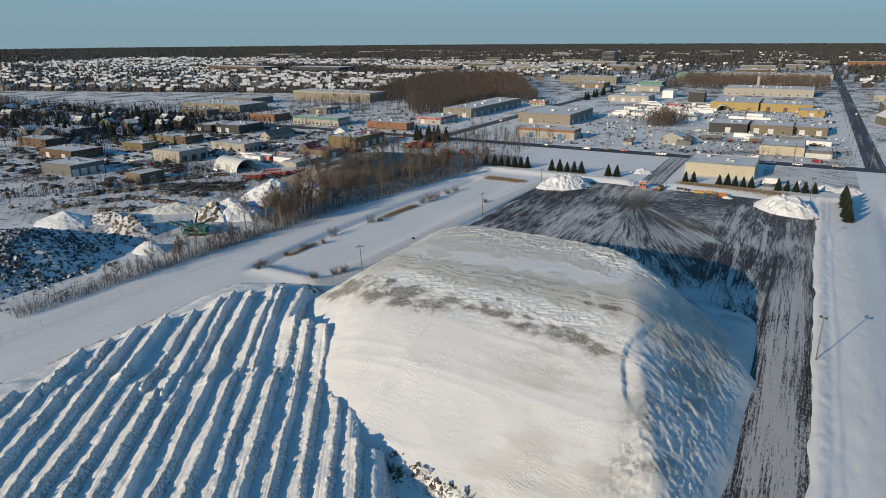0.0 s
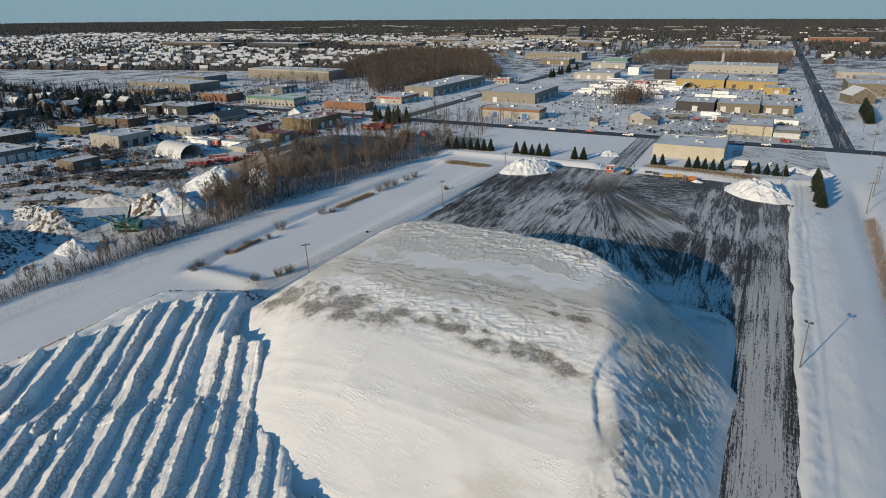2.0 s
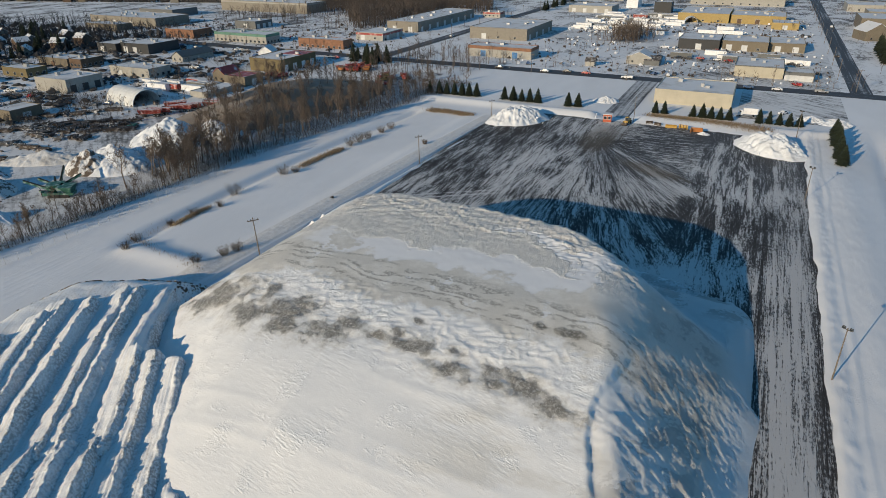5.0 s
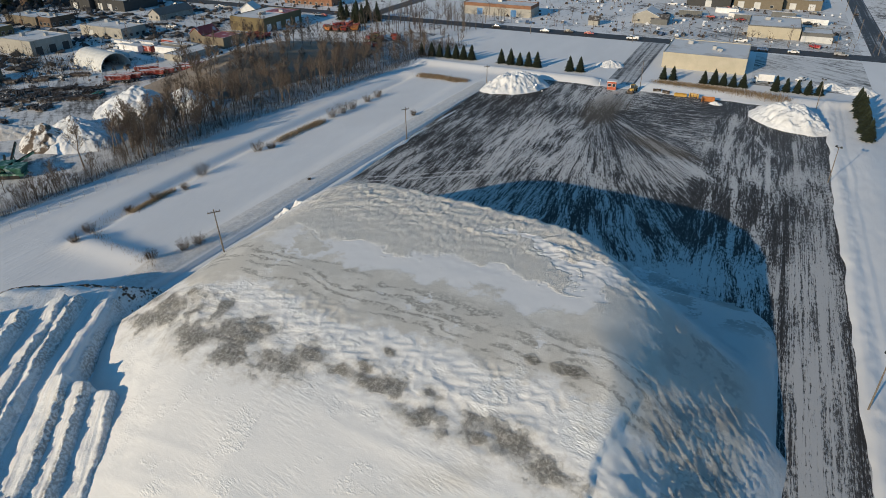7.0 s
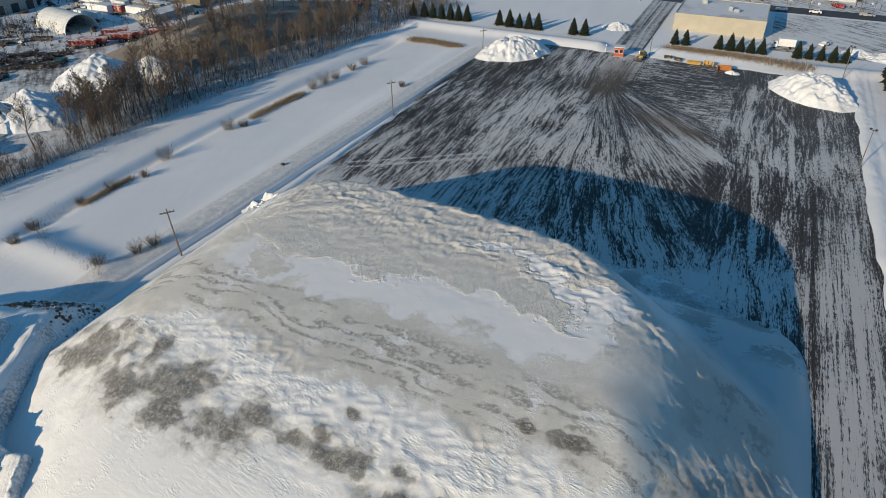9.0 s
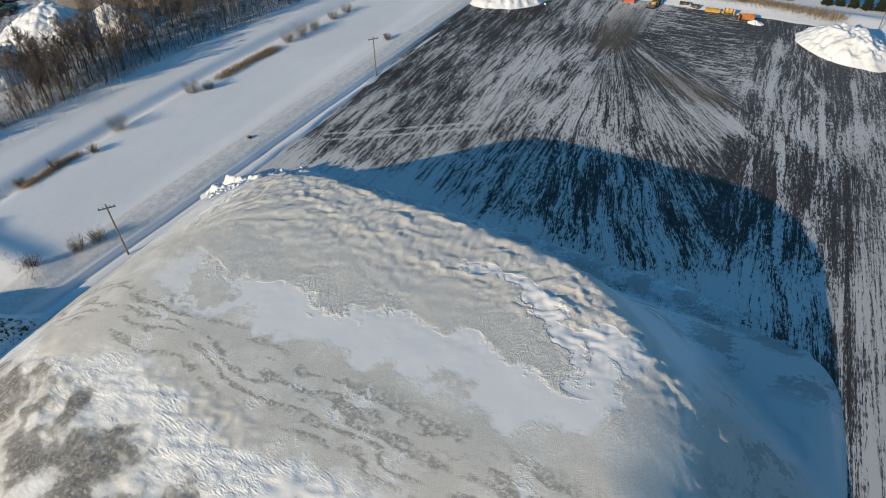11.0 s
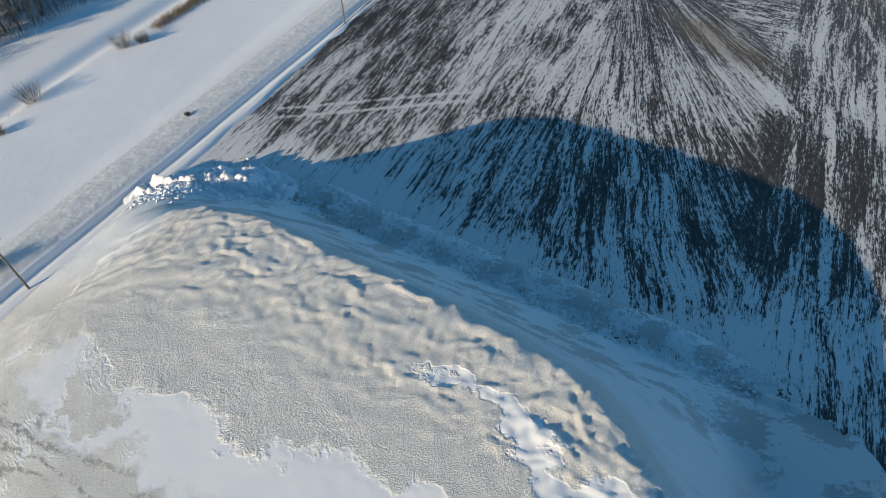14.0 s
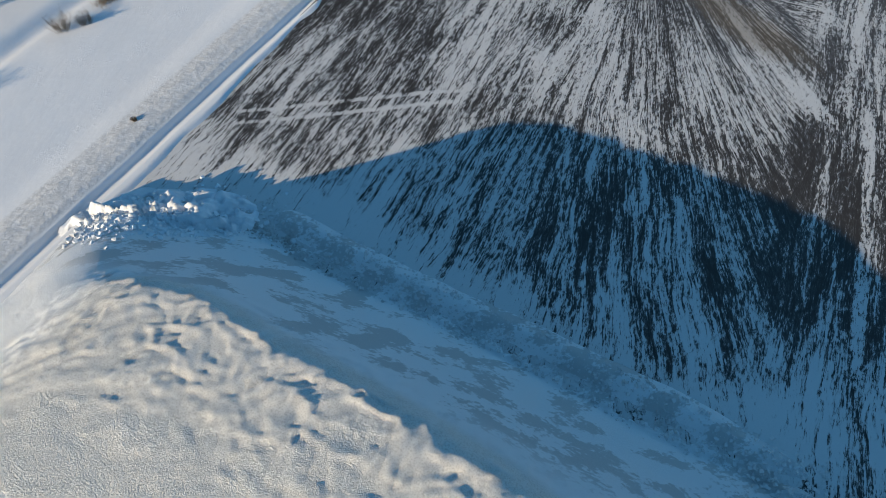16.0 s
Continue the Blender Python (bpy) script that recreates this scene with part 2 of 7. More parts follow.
def mound_mat():
    """Weathered snow dump: fresh snow low on the front, a chain of melted-out grit, ribbed snow, crust and smooth drifts above."""
    m, nt, b = nodes_of("mound_snow")
    v = where(nt)
    x, y, z = nd(nt, "SeparateXYZ", [v]).outputs

    def mul(p, q):
        return calc(nt, "MULTIPLY", p, q)

    def plus(p, q):
        return calc(nt, "ADD", p, q)

    def wide(n, half):
        return mul(calc(nt, "SUBTRACT", n, 0.5), 2.0 * half)
    lowf = noise_of(nt, v, 0.12, 5, 0.6)
    midf = noise_of(nt, v, 0.45, 5, 0.6)
    other = noise_of(nt, nd(nt, "Mapping", {"Vector": v, "Location": (31.0, 17.0, 5.0)}).outputs[0], 0.2, 5, 0.62)
    line = plus(y, mul(plus(x, 60.0), 0.085))
    edge = plus(plus(line, wide(lowf, 9.0)), wide(midf, 2.5))
    fine = noise_of(nt, v, 7.5, 5, 0.7)
    grit = noise_of(nt, v, 2.2, 8, 0.78)
    stretched = nd(nt, "Mapping", {"Vector": v, "Scale": (0.45, 1.0, 1.0)}).outputs[0]
    big = noise_of(nt, stretched, 0.11, 5, 0.6)
    white = (0.82, 0.82, 0.815)
    # front slope with a few thawed patches
    patch = mul(mul(step(nt, big, 0.52, 0.64), step(nt, x, -42.0, -26.0)), 0.65)
    front = blend(nt, patch, white, (0.64, 0.62, 0.575))
    # crust on the top
    top = step(nt, edge, 96.5, 98.8)
    crust = blend(nt, step(nt, other, 0.40, 0.62), (0.635, 0.61, 0.56), (0.745, 0.72, 0.67))
    north = step(nt, plus(line, wide(lowf, 7.0)), 110.5, 114.0)
    speck = blend(nt, step(nt, fine, 0.36, 0.60), (0.61, 0.585, 0.54), (0.79, 0.77, 0.73))
    crust = blend(nt, mul(north, 0.85), crust, speck)
    crust = blend(nt, mul(step(nt, fine, 0.46, 0.34), 0.35), crust, (0.42, 0.40, 0.36))
    # wavy threads of grit
    swing = plus(plus(line, wide(noise_of(nt, stretched, 0.16, 4), 7.0)), wide(noise_of(nt, stretched, 0.7, 4), 1.3))
    turn = calc(nt, "ABSOLUTE", calc(nt, "SUBTRACT", calc(nt, "FRACT", mul(swing, 0.42)), 0.5))
    thread = mul(step(nt, turn, 0.30, 0.05), step(nt, plus(other, mul(grit, 0.35)), 0.56, 0.68))
    thread = mul(mul(thread, step(nt, grit, 0.40, 0.52)), mul(step(nt, line, 97.5, 99.5), step(nt, line, 108.0, 105.0)))
    crust = blend(nt, mul(thread, 0.74), crust, (0.24, 0.23, 0.205))
    col = blend(nt, top, front, crust)
    # smooth drifts: a long one across the top, a strip under the crest, a link between them
    wx, wy = plus(x, wide(other, 5.0)), plus(plus(y, wide(lowf, 8.0)), wide(midf, 2.6))
    long_one = mul(step(nt, calc(nt, "ABSOLUTE", calc(nt, "SUBTRACT", wy, 110.0)), 3.8, 2.0), mul(step(nt, wx, -76.0, -70.0), step(nt, wx, -22.5, -24.5)))
    px, py = mul(plus(wx, 67.0), 1 / 3.4), mul(calc(nt, "SUBTRACT", wy, 110.4), 1 / 2.3)
    long_one = mul(long_one, step(nt, plus(mul(px, px), mul(py, py)), 0.7, 1.3))
    slant = calc(nt, "SUBTRACT", wy, calc(nt, "SUBTRACT", 110.8, mul(x, 0.30)))
    strip = mul(step(nt, calc(nt, "ABSOLUTE", slant), step(nt, x, -44.0, -27.0, 0.5, 2.3), step(nt, x, -44.0, -27.0, 0.1, 1.3)), mul(step(nt, x, -45.0, -41.0), step(nt, wx, -20.0, -22.5)))
    link = mul(step(nt, calc(nt, "ABSOLUTE", plus(wx, 24.6)), 2.2, 1.3), mul(step(nt, y, 111.0, 112.0), step(nt, y, 119.5, 118.0)))
    more = mul(mul(mul(step(nt, other, 0.60, 0.65), step(nt, line, 112.0, 109.0)), step(nt, line, 99.0, 101.0)), mul(step(nt, x, -19.0, -23.0), 0.9))
    drift = calc(nt, "MAXIMUM", calc(nt, "MAXIMUM", long_one, strip), calc(nt, "MAXIMUM", link, more))
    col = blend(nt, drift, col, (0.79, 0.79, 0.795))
    # whiter colour down the north face and low on the east flank
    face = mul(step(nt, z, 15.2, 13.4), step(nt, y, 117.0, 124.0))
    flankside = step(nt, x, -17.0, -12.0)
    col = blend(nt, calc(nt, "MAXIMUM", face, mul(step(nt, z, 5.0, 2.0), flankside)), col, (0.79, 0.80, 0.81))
    # paler snow along the tops of the ripples at the crest
    col = blend(nt, mul(nd(nt, "Attribute", attribute_name="paler").outputs["Fac"], 0.55), col, (0.80, 0.80, 0.80))
    # grit heaps with ragged, speckled edges
    ragged = plus(plus(wide(midf, 2.0), wide(grit, 1.5)), wide(lowf, 1.0))
    heap = None
    for gx, gy, ga, gb in GRIT:
        ex, ey = mul(calc(nt, "SUBTRACT", x, gx), 1.0 / ga), mul(calc(nt, "SUBTRACT", line, gy + 0.085 * (gx + 60)), 1.0 / gb)
        q = plus(calc(nt, "SQRT", plus(mul(ex, ex), mul(ey, ey))), ragged)
        heap = q if heap is None else calc(nt, "MINIMUM", heap, q)
    col = blend(nt, mul(step(nt, heap, 2.3, 0.9), 0.5), col, (0.52, 0.495, 0.45))
    dark = mul(step(nt, heap, 1.35, 0.5), step(nt, grit, 0.40, 0.54, 0.12, 1.0))
    col = blend(nt, mul(dark, 0.72), col, (0.185, 0.175, 0.15))
    # grey ice windows on the shaded flanks
    slanted = nd(nt, "Mapping", {"Vector": v, "Rotation": (0, 0, radians(35)), "Scale": (1.6, 1.0, 1.0)}, vector_type="TEXTURE").outputs[0]
    ice = mul(step(nt, plus(mul(noise_of(nt, slanted, 0.26, 3, 0.5), 0.7), mul(noise_of(nt, slanted, 2.2, 4, 0.6), 0.3)), 0.50, 0.55), calc(nt, "MAXIMUM", step(nt, y, 131.0, 136.0), mul(step(nt, x, -16.0, -10.0), step(nt, z, 3.0, 6.0))))
    col = blend(nt, mul(ice, 0.65), col, (0.40, 0.395, 0.38))
    nt.links.new(col, b.inputs["Base Color"])
    b.inputs["Roughness"].default_value = 0.75
    b.inputs["Specular IOR Level"].default_value = 0.3
    # relief: ribs in the snow above the grit, cobbled crust, fine grain
    soft = calc(nt, "SUBTRACT", 1.0, mul(drift, 0.93))
    ribs = calc(nt, "ABSOLUTE", calc(nt, "SUBTRACT", noise_of(nt, nd(nt, "Mapping", {"Vector": v, "Rotation": (0, 0, radians(-14)), "Scale": (2.4, 1.0, 1.0)}, vector_type="TEXTURE").outputs[0], 2.3, 4, 0.6), 0.5))
    ribbed = mul(mul(step(nt, edge, 90.0, 93.0), calc(nt, "SUBTRACT", 1.0, top)), step(nt, x, -14.0, -18.0))
    rib_amp = plus(mul(ribbed, step(nt, lowf, 0.38, 0.62, 0.06, 0.42)), plus(plus(0.03, mul(step(nt, other, 0.52, 0.64), 0.36)), mul(flankside, 0.45)))
    cob = noise_of(nt, v, 1.5, 3, 0.5)
    cob_amp = mul(mul(north, soft), step(nt, other, 0.50, 0.62, 0.02, 0.16))
    fine_amp = plus(plus(mul(mul(north, soft), 0.22), mul(top, 0.045)), plus(mul(flankside, 0.34), plus(0.03, mul(dark, 0.5))))
    combed = nd(nt, "Mapping", {"Vector": v, "Rotation": (0, 0, radians(-10)), "Scale": (4.0, 1.0, 1.0)}, vector_type="TEXTURE").outputs[0]
    waves = calc(nt, "ABSOLUTE", calc(nt, "SUBTRACT", noise_of(nt, combed, 1.1, 5, 0.6), 0.5))
    wave_amp = mul(mul(calc(nt, "SUBTRACT", 1.0, top), calc(nt, "SUBTRACT", 1.0, flankside)), step(nt, lowf, 0.40, 0.62, 0.03, 0.22))
    height = plus(plus(mul(mul(ribs, soft), rib_amp), mul(waves, wave_amp)), plus(mul(cob, cob_amp), mul(mul(fine, soft), fine_amp)))
    bump(nt, b, height, 1.0, 0.5)
    return m


MOUND = mound_mat()
GATE = (-53.0, 272.0)


def lot_mat():
    """Asphalt scraped by ploughs: ragged streaks of thin snow along the rows, a fan from the gate, sand trampled in near it."""
    m, nt, b = nodes_of("ploughed_asphalt")
    v = where(nt)
    x, y, z = nd(nt, "SeparateXYZ", [v]).outputs

    def mul(*p):
        r = p[0]
        for q in p[1:]:
            r = calc(nt, "MULTIPLY", r, q)
        return r

    def plus(*p):
        r = p[0]
        for q in p[1:]:
            r = calc(nt, "ADD", r, q)
        return r

    def minus(p, q):
        return calc(nt, "SUBTRACT", p, q)

    def off(n, half):
        return mul(minus(n, 0.5), 2.0 * half)

    def within(p, mid, outer, inner):
        return step(nt, calc(nt, "ABSOLUTE", minus(p, mid)), outer, inner)

    def mix(f, p, q):
        return nd(nt, "Mix", {0: f, 2: p, 3: q}, data_type="FLOAT").outputs[0]

    def streak(s, t, ka, kb, detail=6, rough=0.66):
        c = nd(nt, "CombineXYZ", [mul(s, ka), mul(t, kb), 0.0]).outputs[0]
        return noise_of(nt, c, 1.0, detail, rough)
    broad = noise_of(nt, v, 0.03, 3)
    swerve = noise_of(nt, v, 0.10, 4)
    xs = plus(x, off(broad, 1.6), off(swerve, 0.25), mul(y, 0.02))
    # long plough rows, broken into ragged scraps
    rows = plus(mul(streak(xs, y, 0.42, 0.045), 0.30), mul(streak(xs, y, 1.7, 0.14, 8, 0.70), 0.37), mul(streak(xs, y, 5.2, 0.75, 6, 0.74), 0.33))
    # fan of wheel streaks from the gate
    dx, dy = minus(x, GATE[0]), calc(nt, "MAXIMUM", minus(247.0, y), 2.0)
    r = calc(nt, "SQRT", plus(mul(dx, dx), mul(dy, dy)))
    a = plus(calc(nt, "ARCTAN2", dx, dy), off(broad, 0.03), off(swerve, 0.004))
    fan = plus(mul(streak(a, r, 22, 0.03), 0.28), mul(streak(a, r, 100, 0.09, 8, 0.70), 0.37), mul(streak(a, r, 320, 0.5, 6, 0.74), 0.35))
    cross = plus(mul(streak(y, x, 0.8, 0.10), 0.45), mul(streak(y, x, 2.6, 0.5, 7, 0.7), 0.55))
    k = mix(step(nt, xs, -50.0, -40.0), rows, fan)
    k = mix(mul(step(nt, a, 0.80, 1.05), step(nt, x, -48.0, -40.0)), k, cross)
    k = mix(step(nt, plus(xs, off(swerve, 3.0)), -19.0, -8.0), k, rows)
    # the lane beside the mound: fine wheel streaks
    lane = plus(mul(streak(x, y, 1.0, 0.022), 0.34), mul(streak(x, y, 3.6, 0.12, 7), 0.36), mul(streak(x, y, 8.0, 0.9, 6, 0.7), 0.30))
    in_lane = mul(step(nt, plus(x, off(swerve, 2.0)), -1.0, 2.5), step(nt, y, 205.0, 165.0, 0.35, 1.0))
    k = mix(in_lane, k, lane)
    scraps = noise_of(nt, nd(nt, "Mapping", {"Vector": v, "Scale": (1.0, 0.42, 1.0)}).outputs[0], 2.3, 9, 0.76)
    k = plus(mul(minus(k, 0.5), 1.75), 0.5, off(scraps, 0.25), off(broad, 0.20))
    # barer and whiter stretches
    bare = mul(step(nt, x, -66.0, -76.0), step(nt, y, 178.0, 196.0), step(nt, y, 268.0, 245.0))
    pale = mul(within(plus(x, off(swerve, 6.0)), -60.0, 22.0, 8.0), within(y, 183.0, 46.0, 18.0))
    north_east = mul(step(nt, x, -46.0, -34.0), step(nt, y, 200.0, 222.0))
    black = mul(within(plus(x, off(swerve, 5.0)), -30.0, 30.0, 14.0), within(plus(y, off(swerve, 6.0)), 177.0, 22.0, 8.0))
    toe = mul(step(nt, plus(y, mul(x, 0.07), off(swerve, 7.0)), 157.0, 149.0), step(nt, x, -4.0, -14.0))
    k = plus(k, mul(pale, 0.04), mul(bare, -0.07), mul(north_east, -0.055), mul(black, -0.035), mul(toe, 0.10), step(nt, y, 166.0, 156.0, 0.0, 0.02))
    wheel_way = within(plus(x, off(broad, 2.5)), 7.4, 4.6, 2.4)
    k = plus(k, mul(in_lane, plus(mul(wheel_way, 0.10), -0.04)))
    # single snow trails and wheel tracks
    trails = None
    for ax, ay, bx, by, half in ((-12.2, 203.0, -12.4, 256.0, 0.75), (-1.4, 198.0, -2.0, 228.0, 0.55), (5.0, 205.0, 4.4, 236.0, 0.5), (-24.0, 214.0, -13.0, 199.0, 0.5), (-6.0, 238.0, -2.0, 226.0, 0.5),
                                 (-90.0, 166.5, -64.5, 182.8, 0.35), (-89.0, 164.2, -63.5, 180.6, 0.35), (-44.0, 235.0, -15.0, 199.5, 1.0), (-9.0, 205.0, -7.0, 160.0, 0.6)):
        ln = math.hypot(bx - ax, by - ay)
        ux, uy = (bx - ax) / ln, (by - ay) / ln
        px, py = minus(plus(x, off(swerve, 0.4)), ax), minus(plus(y, off(broad, 2.0)), ay)
        side = calc(nt, "ABSOLUTE", minus(mul(px, uy), mul(py, ux)))
        far = plus(mul(px, ux), mul(py, uy))
        one = mul(step(nt, side, half * 1.5, half * 0.5), step(nt, far, -3.0, 2.0), step(nt, far, ln + 3.0, ln - 2.0))
        trails = one if trails is None else calc(nt, "MAXIMUM", trails, one)
    k = plus(k, mul(trails, step(nt, scraps, 0.32, 0.55, 0.02, 0.13)))
    snow = step(nt, k, 0.46, 0.55)
    grain = noise_of(nt, v, 7.0, 4, 0.7)
    tar = blend(nt, grain, (0.019, 0.0165, 0.0150), (0.052, 0.046, 0.042))
    tar = blend(nt, mul(step(nt, k, 0.36, 0.47), 0.20), tar, (0.20, 0.20, 0.205))
    tar = blend(nt, mul(north_east, step(nt, scraps, 0.35, 0.65, 0.1, 0.5)), tar, (0.15, 0.155, 0.165))
    # sand by the gate and in a wedge towards the middle of the lot
    sx, sy = plus(mul(plus(x, 29.0), 0.84), mul(minus(y, 217.5), -0.54)), plus(mul(plus(x, 29.0), 0.54), mul(minus(y, 217.5), 0.84))
    wedge = calc(nt, "SQRT", plus(mul(sx, sx, 1 / 190.0), mul(sy, sy, 1 / 22.0)))
    gx, gy = plus(x, 51.0, off(swerve, 4.0)), minus(y, 246.0)
    cone = calc(nt, "SQRT", plus(mul(gx, gx, 1 / 60.0), mul(gy, gy, 1 / 380.0)))
    sand = step(nt, plus(calc(nt, "MINIMUM", wedge, cone), off(scraps, 0.5), off(streak(a, r, 70, 0.05), 0.5)), 1.15, 0.55)
    tar = blend(nt, mul(sand, 0.85), tar, (0.115, 0.095, 0.072))
    white = blend(nt, mul(sand, 0.75), blend(nt, grain, (0.55, 0.545, 0.54), (0.67, 0.665, 0.66)), (0.30, 0.262, 0.22))
    white = blend(nt, mul(in_lane, 0.85), white, blend(nt, grain, (0.42, 0.415, 0.41), (0.58, 0.575, 0.57)))
    tar = blend(nt, mul(in_lane, wheel_way, step(nt, scraps, 0.3, 0.65, 0.1, 0.55)), tar, (0.19, 0.187, 0.183))
    col = blend(nt, snow, tar, white)
    nt.links.new(col, b.inputs["Base Color"])
    b.inputs["Roughness"].default_value = 0.75
    b.inputs["Specular IOR Level"].default_value = 0.3
    bump(nt, b, plus(snow, mul(scraps, 0.6), mul(grain, 0.25)), 0.7, 0.08)
    return m


LOT = lot_mat()


def road_mat(name, along, snowy=0.5):
    """Winter street: dark wheel lanes, slush and snow towards the edges, packed in streaks along it."""
    m, nt, b = nodes_of(name)
    v = where(nt)
    xyz = nd(nt, "SeparateXYZ", [v])
    s, t = (xyz.outputs[0], xyz.outputs[1]) if along == "y" else (xyz.outputs[1], xyz.outputs[0])
    c = nd(nt, "CombineXYZ", [calc(nt, "MULTIPLY", s, 0.8), calc(nt, "MULTIPLY", t, 0.012), 0.0]).outputs[0]
    k = calc(nt, "ADD", calc(nt, "MULTIPLY", noise_of(nt, c, 1.0, 5), 0.7), calc(nt, "MULTIPLY", noise_of(nt, v, 0.5, 5), 0.3))
    col = blend(nt, step(nt, k, 0.62 - 0.25 * snowy, 0.80 - 0.2 * snowy), (0.050, 0.050, 0.055), (0.55, 0.56, 0.58))
    nt.links.new(col, b.inputs["Base Color"])
    b.inputs["Roughness"].default_value = 0.7
    bump(nt, b, k, 0.3, 0.05)
    return m


ROAD_X = road_mat("street_asphalt", "x", 0.15)
ROAD_Y = road_mat("avenue_asphalt", "y", 0.48)
LANE = road_mat("snowy_driveway", "y", 1.05)


def yard_mat():
    """Packed yard snow, scraped down to dark ground in ragged tracks."""
    m, nt, b = nodes_of("packed_yard_snow")
    v = where(nt)
    long_way = nd(nt, "Mapping", {"Vector": v, "Rotation": (0, 0, radians(-38)), "Scale": (5.0, 0.8, 1.0)}, vector_type="TEXTURE").outputs[0]
    k = calc(nt, "ADD", calc(nt, "MULTIPLY", noise_of(nt, long_way, 0.35, 6, 0.65), 0.55), calc(nt, "MULTIPLY", noise_of(nt, v, 0.5, 8, 0.75), 0.45))
    k = calc(nt, "ADD", k, calc(nt, "MULTIPLY", calc(nt, "SUBTRACT", noise_of(nt, v, 0.03, 3), 0.5), 0.45))
    col = blend(nt, step(nt, k, 0.36, 0.55), (0.085, 0.082, 0.080), (0.70, 0.705, 0.715))
    col = blend(nt, step(nt, noise_of(nt, v, 0.06, 4), 0.4, 0.6, 0.0, 0.45), col, (0.66, 0.665, 0.675))
    nt.links.new(col, b.inputs["Base Color"])
    b.inputs["Roughness"].default_value = 0.75
    bump(nt, b, k, 0.7, 0.2)
    return m


YARD = yard_mat()


def foliage(name, lo, hi, rough=0.8):
    m, nt, b = nodes_of(name)
    v = where(nt)
    k = calc(nt, "ADD", calc(nt, "MULTIPLY", nd(nt, "NewGeometry").outputs["Random Per Island"], 0.6), calc(nt, "MULTIPLY", noise_of(nt, v, 0.8), 0.4))
    nt.links.new(blend(nt, k, lo, hi), b.inputs["Base Color"])
    b.inputs["Roughness"].default_value = rough
    return m


SPRUCE = foliage("spruce_needles", (0.008, 0.015, 0.008), (0.034, 0.046, 0.024))
BARK = paint("grey_bark", (0.16, 0.13, 0.105), 0.9, 0.2, 1.5)
SHRUB = foliage("brown_shrub_twigs", (0.075, 0.055, 0.038), (0.17, 0.13, 0.09), 0.9)
TWIG = foliage("bare_twigs", (0.075, 0.056, 0.042), (0.19, 0.148, 0.115), 0.9)
REED = foliage("dry_reeds", (0.19, 0.14, 0.085), (0.34, 0.265, 0.175), 0.9)
# dull slate tone: the haze of distance is put into this colour
FARWOOD = foliage("far_woods", (0.032, 0.033, 0.036), (0.068, 0.064, 0.064), 0.95)
FARPINE = foliage("far_conifers", (0.018, 0.024, 0.018), (0.05, 0.052, 0.04), 0.95)
WOODPOLE = paint("weathered_pole", (0.17, 0.145, 0.12), 0.9, 0.2, 2.0)
STEEL = paint("galvanised_steel", (0.42, 0.43, 0.44), 0.45, 0.1, 2.0, 0.7)
DARKSTEEL = paint("dark_rusty_steel", (0.075, 0.06, 0.052), 0.7, 0.25, 1.2, 0.3, 0.25)
GLASS_DARK = paint("dark_window_glass", (0.03, 0.038, 0.045), 0.12, 0.1)
RUBBER = paint("black_rubber", (0.018, 0.018, 0.018), 0.85, 0.1)
CREAM = paint("cream_metal_cladding", (0.43, 0.395, 0.31), 0.6, 0.05, 0.3)
TAN = paint("tan_siding", (0.17, 0.145, 0.105), 0.75)
BEIGE = paint("beige_concrete", (0.235, 0.215, 0.18), 0.85)
GREYWALL = paint("grey_siding", (0.13, 0.135, 0.135), 0.7)
LIGHTWALL = paint("off_white_siding", (0.34, 0.33, 0.30), 0.75)
DARKWALL = paint("charcoal_cladding", (0.035, 0.037, 0.04), 0.65)
BROWNWALL = paint("brown_brick", (0.12, 0.08, 0.055), 0.85, 0.2)
ORANGEBRICK = paint("orange_brick", (0.237, 0.123, 0.074), 0.85, 0.15)
OLIVE = paint("olive_yellow_cladding", (0.15, 0.118, 0.055), 0.7)
YELLOW = paint("yellow_cladding", (0.355, 0.261, 0.097), 0.65)
GREENTRIM = paint("green_trim", (0.10, 0.22, 0.17), 0.6)
REDROOF = paint("red_metal_roof", (0.30, 0.045, 0.04), 0.5, 0.15, 0.3, 0.0, 0.6)
REDPAINT = paint("red_painted_steel", (0.28, 0.04, 0.028), 0.5, 0.2, 0.8, 0.0, 0.5)
ORANGEPAINT = paint("orange_painted_steel", (0.42, 0.17, 0.05), 0.5, 0.15, 1.0)
GREENPAINT = paint("green_painted_steel", (0.03, 0.12, 0.085), 0.5, 0.2, 1.0, 0.0, 0.3)
YELLOWPAINT = paint("yellow_machine_paint", (0.42, 0.26, 0.05), 0.5, 0.15, 1.0)
BLUEDOOR = paint("blue_door_paint", (0.07, 0.20, 0.42), 0.6)
WHITEPAINT = paint("white_paint", (0.74, 0.75, 0.76), 0.5, 0.06)
DOORGREY = paint("pale_overhead_door", (0.55, 0.56, 0.56), 0.6, 0.05)
SHINGLE = paint("dark_shingles", (0.08, 0.075, 0.075), 0.85, 0.2, 0.8, 0.0, 0.3)
EARTH = paint("brown_earth", (0.17, 0.12, 0.085), 0.95, 0.25, 0.6, 0.0, 0.95)
RUBBLE = paint("dark_rubble", (0.10, 0.10, 0.105), 0.9, 0.3, 1.0, 0.0, 0.95)
FABRIC = paint("white_shelter_fabric", (0.66, 0.67, 0.66), 0.6, 0.06)
